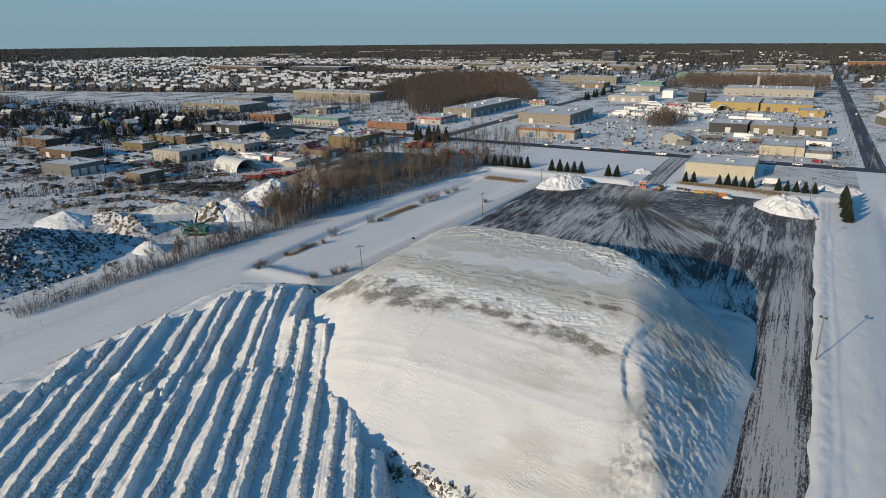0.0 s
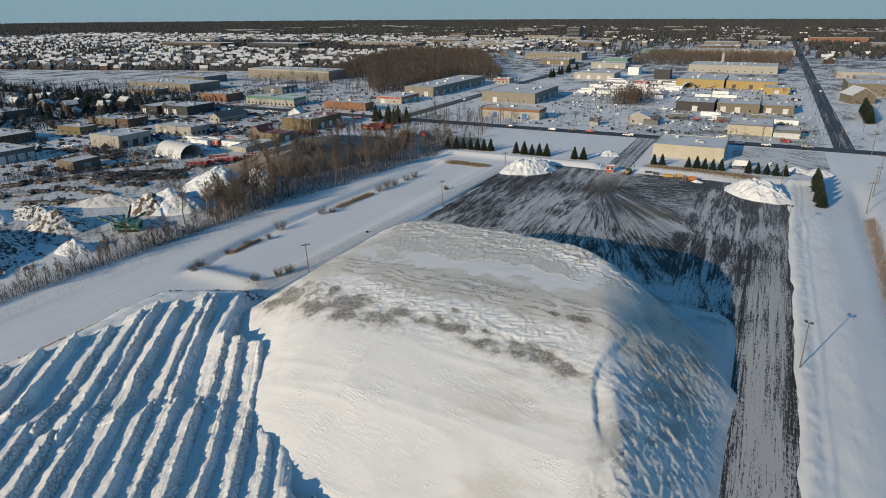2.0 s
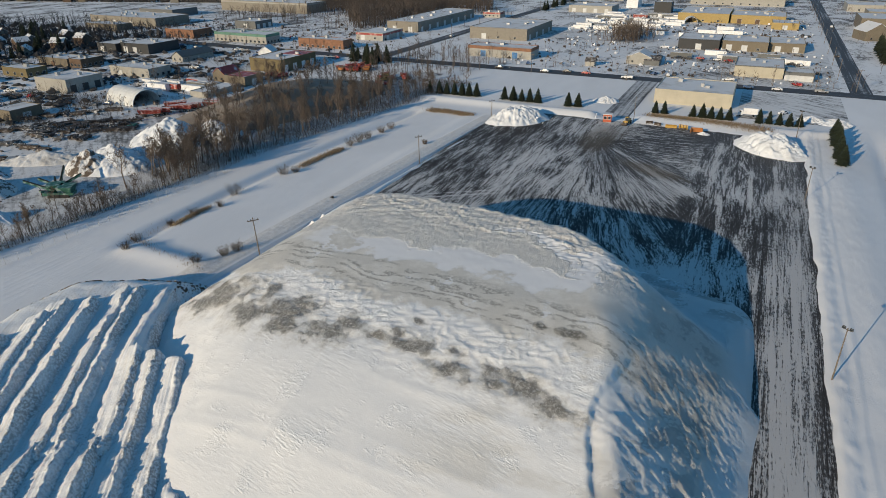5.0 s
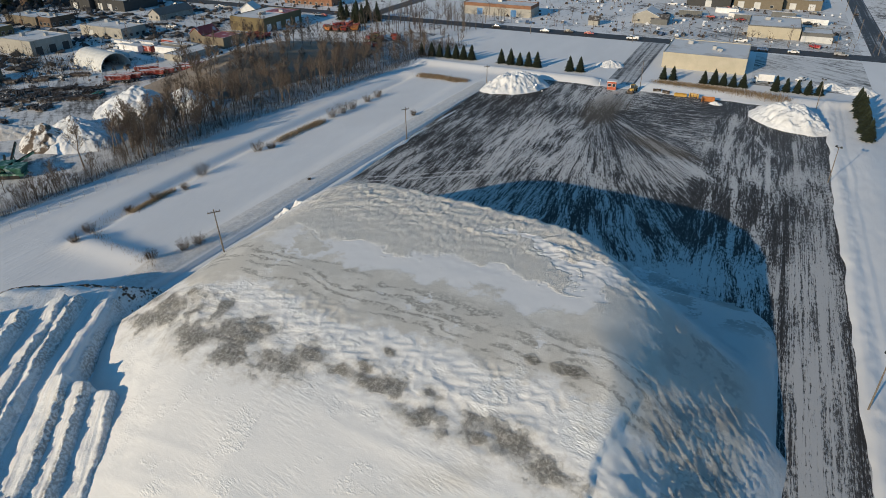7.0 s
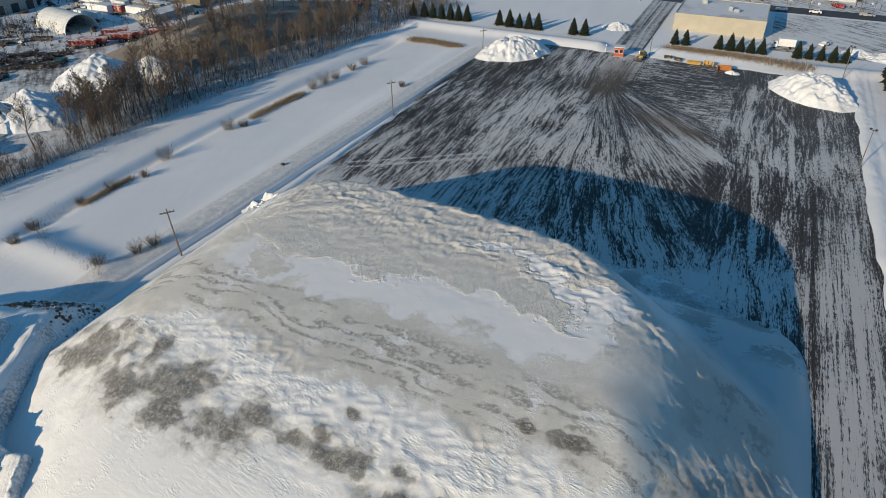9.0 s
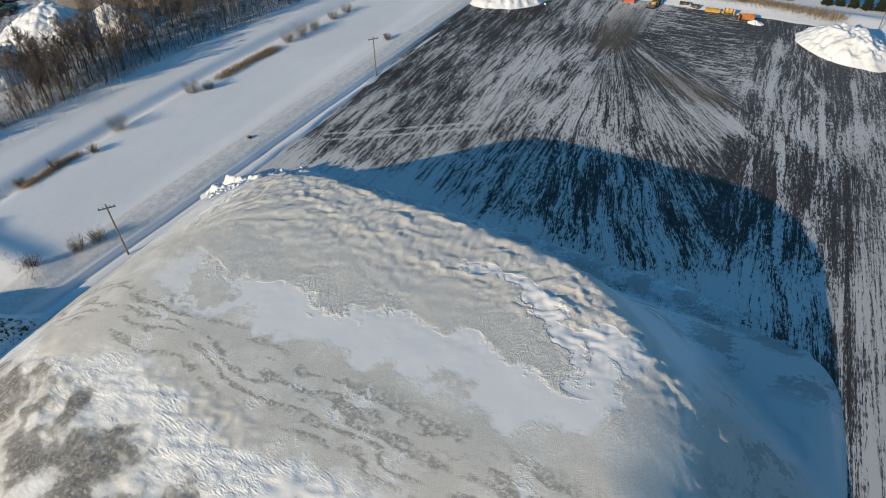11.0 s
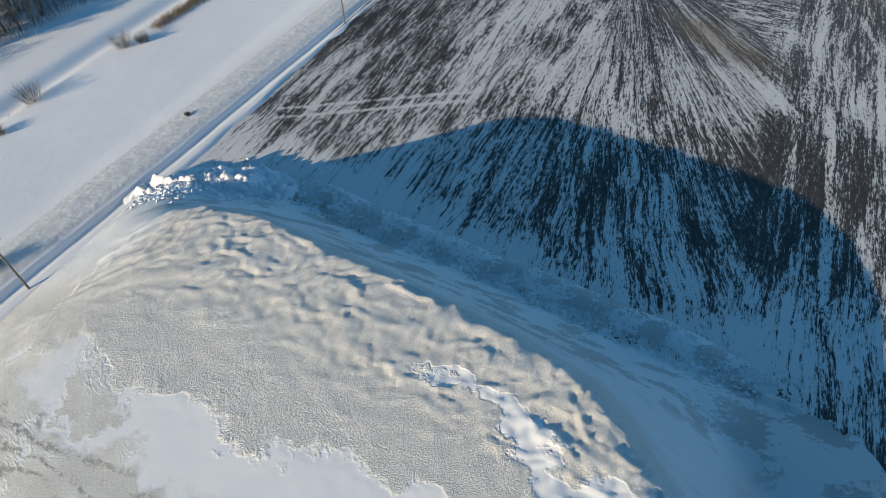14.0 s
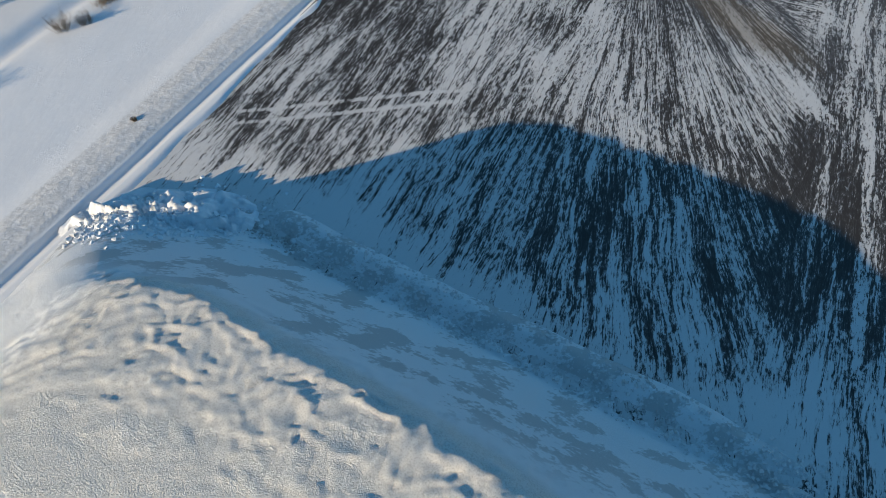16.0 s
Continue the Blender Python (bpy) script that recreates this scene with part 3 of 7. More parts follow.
CAR_PAINTS = [paint("car_paint_" + n, c, 0.3, 0.05, 1.0, 0.0, 0.25) for n, c in
              (("white", (0.72, 0.73, 0.74)), ("black", (0.03, 0.03, 0.035)), ("red", (0.35, 0.03, 0.03)), ("grey", (0.25, 0.26, 0.28)), ("blue", (0.05, 0.10, 0.22)))]

# ---- building blocks ----
class Shape:
    """Gathers vertices and faces for one mesh."""

    def __init__(self):
        self.v, self.f = [], []

    def add(self, verts, faces):
        n = len(self.v)
        self.v += [tuple(p) for p in verts]
        self.f += [tuple(n + i for i in q) for q in faces]
        return self

    def box(self, x0, x1, y0, y1, z0, z1, taper=0.0):
        t = taper
        return self.add([(x0, y0, z0), (x1, y0, z0), (x1, y1, z0), (x0, y1, z0),
                         (x0 + t, y0 + t, z1), (x1 - t, y0 + t, z1), (x1 - t, y1 - t, z1), (x0 + t, y1 - t, z1)],
                        [(3, 2, 1, 0), (4, 5, 6, 7), (0, 1, 5, 4), (1, 2, 6, 5), (2, 3, 7, 6), (3, 0, 4, 7)])

    def tube(self, a, b, ra, rb, n=5):
        a, b = Vector(a), Vector(b)
        w = (b - a).normalized()
        u = w.orthogonal().normalized()
        s = w.cross(u)
        ring = [(math.cos(2 * math.pi * i / n), math.sin(2 * math.pi * i / n)) for i in range(n)]
        vs = [a + (u * c + s * d) * ra for c, d in ring] + [b + (u * c + s * d) * rb for c, d in ring]
        return self.add(vs, [(i, (i + 1) % n, n + (i + 1) % n, n + i) for i in range(n)] + [tuple(range(n - 1, -1, -1)), tuple(range(n, 2 * n))])

    def gable(self, x0, x1, y0, y1, z0, z1, over=0.0):
        """A solid gable prism with its ridge along y."""
        xm = (x0 + x1) / 2
        x0, x1, y0, y1 = x0 - over, x1 + over, y0 - over, y1 + over
        return self.add([(x0, y0, z0), (x1, y0, z0), (xm, y0, z1), (x0, y1, z0), (x1, y1, z0), (xm, y1, z1)],
                        [(0, 1, 2), (5, 4, 3), (0, 2, 5, 3), (1, 4, 5, 2), (0, 3, 4, 1)])

    def mesh(self, name, smooth=False):
        me = bpy.data.meshes.new(name)
        me.from_pydata(self.v, [], self.f)
        if smooth:
            me.polygons.foreach_set("use_smooth", [True] * len(me.polygons))
        me.update()
        return me


def thing(name, x, y, z=0.0, turn=0.0, label="", category="", group="", kind=""):
    ob = new(name)
    ob.matrix_basis = pose(x, y, z, 0, 0, turn)
    ob.empty_display_size = 0.5
    return tagged(ob, label, category, group, kind)


def part(name, shape, material, parent=None, label="", smooth=False):
    me = shape.mesh(name, smooth) if isinstance(shape, Shape) else shape
    if not me.materials:
        me.materials.append(material)
    ob = new(name, me)
    if parent:
        ob.parent = parent
    if label:
        ob["label"] = label
    return ob


def lattice(x, y, seed):
    h = (x.astype(np.int64) * 374761393 + y.astype(np.int64) * 668265263 + seed * 1442695041) & 0x7FFFFFFF
    h = ((h ^ (h >> 13)) * 1274126177) & 0x7FFFFFFF
    return ((h ^ (h >> 16)) & 0xFFFF) / 65535.0


def value_noise(x, y, seed=0):
    xi, yi = np.floor(x), np.floor(y)
    fx, fy = x - xi, y - yi
    fx, fy = fx * fx * fx * (fx * (fx * 6 - 15) + 10), fy * fy * fy * (fy * (fy * 6 - 15) + 10)
    a, b = lattice(xi, yi, seed), lattice(xi + 1, yi, seed)
    c, d = lattice(xi, yi + 1, seed), lattice(xi + 1, yi + 1, seed)
    return (a + (b - a) * fx) * (1 - fy) + (c + (d - c) * fx) * fy


def fbm(x, y, seed=0, octaves=4):
    total, amp = 0.0, 0.5
    for o in range(octaves):
        total = total + amp * value_noise(x * 2 ** o + 17.3 * o, y * 2 ** o + 9.1 * o, seed + o)
        amp *= 0.5
    return total / (1 - 0.5 ** octaves) - 0.5


def sstep(v, a, b):
    t = np.clip((v - a) / (b - a), 0, 1)
    return t * t * (3 - 2 * t)


def sheet(name, V, F, material):
    """A smooth mesh of quads."""
    me = bpy.data.meshes.new(name)
    me.vertices.add(len(V))
    me.vertices.foreach_set("co", np.ascontiguousarray(V, float).ravel())
    me.loops.add(F.size)
    me.loops.foreach_set("vertex_index", np.ascontiguousarray(F).ravel())
    me.polygons.add(len(F))
    me.polygons.foreach_set("loop_start", np.arange(0, F.size, 4))
    me.update(calc_edges=True)
    me.polygons.foreach_set("use_smooth", np.ones(len(F), bool))
    me.materials.append(material)
    return me


def field(name, xs, ys, height, material, keep=None):
    """A height field over the grid xs by ys; keep drops faces whose corners it rejects."""
    X, Y = np.meshgrid(xs, ys)
    Z = height(X, Y)
    nx, ny = len(xs), len(ys)
    i = (np.arange(ny - 1)[:, None] * nx + np.arange(nx - 1)).ravel()
    F = np.stack([i, i + 1, i + nx + 1, i + nx], 1)
    if keep is not None:
        ok = keep(X, Y, Z).ravel()
        F = F[ok[F].any(1)]
        used = np.unique(F)
        remap = np.zeros(nx * ny, int)
        remap[used] = np.arange(len(used))
        V, F = np.stack([X.ravel(), Y.ravel(), Z.ravel()], 1)[used], remap[F]
    else:
        V = np.stack([X.ravel(), Y.ravel(), Z.ravel()], 1)
    return new(name, sheet(name, V, F, material))


def rand(a, b):
    return random.uniform(a, b)

# ---- ground: one sheet to the horizon, with ditches, banks and berms near the lot ----
def bell(v, mid, half):
    return np.exp(-((v - mid) / half) ** 2)


def ground_height(x, y):
    along = sstep(y, -60, -20) * sstep(y, 300, 262)
    h = 0.12 * fbm(x * 0.05, y * 0.05, 3) + 0.05 * fbm(x * 0.3, y * 0.3, 8)
    near = sstep(np.hypot(x + 60, y - 120), 420, 300)
    h = h * near - 0.12 * (1 - near)
    # trodden strip, narrow ditch with a steep west wall, and smooth bank west of the lot
    south = sstep(y, 96, 108) * sstep(y, 272, 255)
    d = x - (-97.2 + 0.04 * (y - 171)) + 0.35 * fbm(y * 0.12, x * 0.0, 14, 3)
    h = h + south * (0.30 * sstep(d, -7.0, -4.5) * sstep(d, -0.8, -2.2) - 0.85 * sstep(d, -0.75, -0.15) * sstep(d, 2.1, 0.3) + 0.30 * sstep(d, 0.9, 2.4) * sstep(d, 4.4, 3.0))
    h = h + south * sstep(d, -6.5, -5.5) * sstep(d, -1.2, -2.0) * 0.16 * fbm(x * 1.1, y * 1.1, 16, 3)
    # low meadow with a winding ditch
    h = h - 0.5 * sstep(x, -135, -131) * sstep(x, -104, -109) * sstep(y, 112, 120) * sstep(y, 262, 254)
    ditch = -129.5 + 3.0 * np.sin(y * 0.028)
    h = h - 0.9 * bell(x, ditch, 1.7) * sstep(y, 108, 118) * sstep(y, 262, 250)
    # low dam that closes the meadow towards the dump
    h = h + 0.9 * bell(y, 113, 3.5) * sstep(x, -131, -126) * sstep(x, -101, -107)
    # long bank at the north edge of the lot
    h = h + 1.5 * bell(y, 276.5, 4.0) * sstep(x, -139, -132) * sstep(x, -57, -62)
    h = h + 1.3 * bell(y, 279, 4.5) * sstep(x, -47, -42) * sstep(x, 30, 20)
    # ploughed bank and broad berm east of the lane
    wave = 0.8 * fbm(y * 0.06, x * 0.01, 9)
    edge1, edge2 = x - 14.3 + wave, x - 16.6 - 2.0 * wave
    h = h + along * (0.40 * sstep(edge1, -1.9, -0.4) * sstep(edge1, 2.2, 0.0) + 0.14 * sstep(edge2, -1.2, -0.1) * sstep(edge2, 0.9, 0.0)
                     + 0.95 * bell(x, 21.5, 5.6) - 1.1 * bell(x, 33.0 + 0.02 * (y - 150), 3.0) + 0.35 * bell(x, 14.6, 1.7) * fbm(x * 0.9, y * 0.7, 12) + 0.22 * bell(x, 20, 6) * fbm(x * 0.5, y * 0.16, 18, 4))
    # under the paved lot, the sheet lies lower
    e = 2.2 * fbm(x * 0.12, y * 0.12, 33, 2) + 0.3 * fbm(x * 0.4, y * 0.4, 34, 2)
    lot = sstep(x + e, -94.6, -93.0) * sstep(x + e, 13.2, 11.6) * sstep(y + e, 273 - 0.03 * (x + 60) - 20 * sstep(x, -3, 9), 269.5 - 0.03 * (x + 60) - 20 * sstep(x, -3, 9))
    apron = sstep(x, -99, -95) * sstep(x, 20, 15) * sstep(y, 279, 274)
    h = (h + 0.16 * apron) * (1 - lot) - 0.35 * lot
    far = sstep(np.hypot(x, y), 500, 900)
    h = h * (1 - far) - 0.12 * far
    return h


def spread(lo, hi, a, b, fine, grow):
    mid = list(np.arange(a, b + fine / 2, fine))
    s, v, up = fine, b, []
    while v < hi:
        s *= grow
        v = min(hi, v + s)
        up.append(v)
    s, v, down = fine, a, []
    while v > lo:
        s *= grow
        v = max(lo, v - s)
        down.append(v)
    return np.array(down[::-1] + mid + up)


columns = np.unique(np.round(np.concatenate([spread(-4700, 4700, -160, 70, 0.8, 1.10), np.arange(-106, -91, 0.22), np.arange(11.2, 24, 0.3)]), 3))
ground = field("ground", columns, spread(-1500, 4850, -20, 290, 0.8, 1.10), ground_height, GROUND)
tagged(ground, "flat snow-covered ground with banks, ditches and wind drifts", "ground", kind="structure")


def slab(name, x0, x1, y0, y1, z, material, label, category, cells=(2, 2)):
    ob = field(name, np.linspace(x0, x1, cells[0]), np.linspace(y0, y1, cells[1]), lambda x, y: x * 0 + z, material)
    return tagged(ob, label, category, kind="structure")


def lot_height(x, y):
    return 0.02 + 0.05 * fbm(x * 0.2, y * 0.2, 21)


def in_lot(x, y, z):
    return y < 273.5 - 0.03 * (x + 60) - 20 * sstep(x, -3, 9)


lot = field("pavement", np.arange(-95, 14.1, 1.0), np.arange(-60, 274.1, 1.0), lot_height, LOT, in_lot)
tagged(lot, "dark asphalt lot with ploughed snow streaks fanning from its gate", "pavement", kind="structure")
slab("driveway", -57.5, -47.5, 270.0, 353.0, 0.06, LANE, "snowy driveway with dark wheel tracks between lot and street", "driveway", (12, 80))
slab("road", -420, 300, 352.5, 363.5, 0.05, ROAD_X, "dark two-lane street with slushy edges", "road", (200, 4))
slab("road", 33.5, 42.5, 363.5, 1600, 0.055, ROAD_Y, "long straight avenue with dark wet asphalt", "road", (4, 200))
slab("road", -210, -201, 363.5, 1500, 0.055, ROAD_Y, "long straight avenue lined by workshops", "road", (4, 200))
slab("road", -800, -212, 352.5, 360.5, 0.055, ROAD_X, "side street between low industrial buildings", "road", (80, 4))
slab("yard", -300, -150, 110, 330, 0.03, YARD, "packed snowy storage yard with tyre tracks", "yard", (4, 4))
slab("yard", -70, 30, 364, 470, 0.03, YARD, "packed snowy works yard", "yard", (4, 4))
slab("yard", -150, -70, 480, 650, 0.03, YARD, "snowy storage yard", "yard", (4, 4))
slab("yard", -420, -225, 330, 352, 0.03, YARD, "packed snowy parking strip", "yard", (4, 4))
slab("parking", -10, 29, 296, 350, 0.03, YARD, "snowy parking area beside the warehouse", "parking", (4, 4))


# ---- the snow dump ----
def soft_min(a, b, k):
    t = np.clip(0.5 + 0.5 * (b - a) / k, 0, 1)
    return b * (1 - t) + a * t - k * t * (1 - t)


def crest_line(x):
    return 132.2 - 0.11 * (x + 65) - np.maximum(x + 40, 0) ** 2 / 125 - np.maximum(-62 - x, 0) ** 2 / 42


def crest_ripples(x, y, crest):
    """How near the crest, the ripple's swing, its strength from place to place, and finer ribs."""
    off = crest - y + 2.4 * fbm(x * 0.13, y * 0.13, 52, 2) + 1.3 * fbm(x * 0.4, y * 0.4, 54, 2)
    bend = 1.6 * fbm(x * 0.22, y * 0.22, 56, 3)
    long_ = 1 - np.abs(2 * value_noise(0.33 * x + bend, 0.80 * off + 0.22 * x, 58) - 1)
    short = 1 - np.abs(2 * value_noise(1.05 * x + bend, 1.3 * off + 0.6 * x, 59) - 1)
    wave = 1.1 * (long_ ** 1.8 - 0.40) + 0.9 * (short ** 1.6 - 0.42)
    wave = np.maximum(wave, -0.3 + 0.25 * wave)
    cells = sstep(value_noise(x * 0.55 + 0.2 * y, off * 0.42, 51), 0.3, 0.75)
    fines = (1 - np.abs(2 * value_noise(x * 1.6 + 0.3 * y, off * 1.0, 57) - 1)) ** 1.3
    return sstep(off, 15.0, 4.0), wave, cells, fines


def mound_height(x, y):
    warp = 3.0 * fbm(x * 0.035, y * 0.035, 41)
    yy, xx = y + warp, x + 2.0 * fbm(x * 0.05, y * 0.05, 47)
    top = 16.5 - 0.045 * np.maximum(125 - y, 0) - 0.03 * np.maximum(-50 - x, 0)
    south = 9.1 + 0.285 * (yy - 70) + 0.3 * np.sin(x * 0.11) - 0.11 * np.maximum(-52 - x, 0) - 0.035 * (np.maximum(x, -64) + 42) - 0.12 * np.maximum(70 - yy, 0)
    crest = crest_line(x)
    toe = 146.6 - 0.07 * (x + 45)
    k = np.clip((toe - yy) / np.maximum(toe - crest, 6), -1, 3)
    north = 17.0 * np.sign(k) * np.abs(k) ** 1.15
    lip = 4.7 + 1.0 * fbm(x * 0.05, y * 0.05, 47) - 2.0 * sstep(y - 1.1 * (np.clip(x, -16, -6) + 6), 113, 97) - 0.05 * np.maximum(88 - y, 0) - 0.09 * np.maximum(y - 100, 0)
    east = 0.705 * (lip - x)
    foot = 1.5 * (2.3 + 4.0 * sstep(y, 113, 106) + 0.9 * fbm(x * 0.1, y * 0.1, 48) - x)
    corner = (x + y) * 0.707
    corner = -soft_min(0.93 * (corner - 74.3) - 12.7, 0.10 * (corner - 84.6) - 2.9, 1.2)
    west = 15.8 * (xx + 96.8) / 21.5
    h = soft_min(top, south, 3.0)
    h = soft_min(h, north, 0.9)
    h = soft_min(h, west, 4.0)
    h = soft_min(h, 7.5 + 0.42 * (x + y - 4.5 + 2.0 * fbm(x * 0.12, y * 0.12, 46)), 1.2)
    h = soft_min(h, east, 0.9 + 2.2 * sstep(y, 98, 108))
    h = soft_min(h, corner, 1.6)
    h = soft_min(h, foot, 0.5)
    h = h - 0.9 * sstep(y + 0.12 * (x + 35) + 2.0 * fbm(x * 0.3, y * 0.3, 49), 53.2, 51.6)
    up = sstep(h, 0.2, 3.0)
    # rippled drifts near the crest, fading into cobbled crust
    near, wave, cells, fines = crest_ripples(x, y, crest)
    crown = sstep(y, 108, 118) * sstep(h, 9, 13.5)
    h = h + crown * (near * (0.25 * wave * (0.55 + 0.65 * cells) + 0.14 * (fines - 0.4)) + 0.10 * fbm(x * 0.4, y * 0.7, 55) + 0.08 * fbm(x * 1.3, y * 1.3, 53))
    # faint contour ridges on the front
    slope = sstep(y, 90, 78) * up
    h = h + slope * 0.13 * (1 - np.abs(2 * value_noise(x * 0.06 + y * 0.05, y * 0.24, 61) - 1) - 0.5)
    # wind-carved snow along the grit
    L = y + 0.085 * (x + 60)
    band = np.exp(-((L - 90) / 4.5) ** 2) * up
    h = h + band * 0.45 * fbm(x * 0.5, y * 0.8, 63) + up * 0.10 * fbm(x * 0.2, y * 0.2, 65)
    rough = sstep(L, 88, 92) * sstep(L, 99.5, 97) * up * sstep(value_noise(x * 0.11, y * 0.11, 69), 0.3, 0.6)
    fold = 1 - np.abs(2 * value_noise(x * 0.75 + 0.35 * y + 1.5 * fbm(x * 0.3, y * 0.3, 68), y * 1.0 - 0.3 * x, 67) - 1)
    h = h + rough * 0.16 * (fold ** 1.5 - 0.4)
    # east flank: fine slanting ripples, and ridges of crusted snow low down
    flank = sstep(x, -17.5 + 3 * sstep(y, 86, 76), -12.5 + 3 * sstep(y, 86, 76)) * up * sstep(y, 142, 132)
    wild = flank * sstep(y, 114, 100) * sstep(h, 11.5, 8.5)
    across, down = 0.60 * x + 0.80 * y + 1.2 * fbm(x * 0.3, y * 0.3, 70), 0.80 * x - 0.60 * y
    ripple = 1 - np.abs(2 * value_noise(across * 1.15, down * 0.28, 71) - 1)
    crack = (1 - np.abs(2 * value_noise(x * 1.1 + 0.8 * fbm(x * 0.6, y * 0.6, 76), y * 0.60 + 0.35 * x, 72) - 1)) ** 4
    crack2 = (1 - np.abs(2 * value_noise(x * 1.9 + 0.4 * y, y * 1.2, 74) - 1)) ** 3
    h = h + flank * (0.13 * (ripple - 0.5) + 0.22 * fbm(x * 0.5, y * 0.5, 73) + 0.10 * fbm(x * 1.7, y * 1.7, 77)) + wild * (0.22 * crack + 0.12 * crack2)
    d = x + 16.7 - 0.02 * (y - 88) ** 2 + 1.0 * fbm(y * 0.15, x * 0.02, 79) + 0.5 * fbm(y * 0.6, x * 0.3, 80)
    h = h - 0.65 * sstep(d, -0.2, 0.6) * sstep(d, 3.4, 0.8) * sstep(y, 73, 79) * sstep(y, 105, 96)
    # ploughed bench along the north toe
    b1 = bell(y, toe + 3.4 + 1.2 * fbm(x * 0.08, y * 0.02, 81), 2.0) * sstep(x, -78, -72) * sstep(x, 2, -24)
    b2 = bell(y, toe + 0.6 + 0.8 * fbm(x * 0.2, y * 0.02, 85), 0.8) * sstep(x, -78, -72) * sstep(x, 0, -6)
    h = np.maximum(h, -0.6) + 1.35 * b1 + 0.7 * b2 * (0.6 + fbm(x * 0.7, y * 0.7, 83) * 2)
    return h


mound = field("snow_mound", np.arange(-104, 6.01, 0.25), np.arange(28, 156.01, 0.25), mound_height, MOUND, lambda x, y, z: z > -0.3)
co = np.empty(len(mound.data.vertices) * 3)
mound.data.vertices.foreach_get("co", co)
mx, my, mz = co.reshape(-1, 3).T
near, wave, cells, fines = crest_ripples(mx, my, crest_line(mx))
# paler towards the ripple tops, close to the crest only
paler = 0.8 * near * sstep(wave, 0.1, 0.8) * (0.35 + 0.65 * cells) * sstep(my, 112, 118) * sstep(mz, 11, 14)
mound.data.attributes.new("paler", "FLOAT", "POINT").data.foreach_set("value", paler)
tagged(mound, "huge flat-topped mound of dumped snow with grit bands", "snow mound")

ROW = (-0.552, 0.834)            # way of the rows
SIDE = (0.834, 0.552)


def dump_height(x, y):
    """The dumped snow on which the rows lie."""
    n, u = x * SIDE[0] + y * SIDE[1], x * ROW[0] + y * ROW[1]
    h = 6.6 - 0.06 * (x + 95) + 3.4 * np.exp(-((x + 77) / 11) ** 2 - ((y - 84) / 13) ** 2)
    h = h + 0.6 * sstep(u - 89.5, 2.0, -1.5) * sstep(n, -23, -27)
    h = soft_min(h, 0.62 * (x + 121.8 + 2.2 * fbm(x * 0.1, y * 0.1, 91)), 2.0)
    h = soft_min(h, 0.70 * ((106.5 - y) * 0.91 + (x + 98.6) * 0.41 + 1.5 * fbm(x * 0.15, y * 0.15, 93)), 1.5)
    h = soft_min(h, 1.3 * (-5.6 - n - 3.6 * sstep(u, 69, 72) - 3.6 * sstep(u, 80, 84) - 8.0 * sstep(u, 105, 111)), 1.0)
    return h + 0.5 * fbm(x * 0.4, y * 0.4, 95)


dump = field("snow_bank", np.arange(-126, -8, 0.6), np.arange(-15, 112, 0.6), dump_height, WINDROW, lambda x, y, z: z > -0.3)
tagged(dump, "broad bank of bulldozed dirty snow beside the mound", "snow bank")


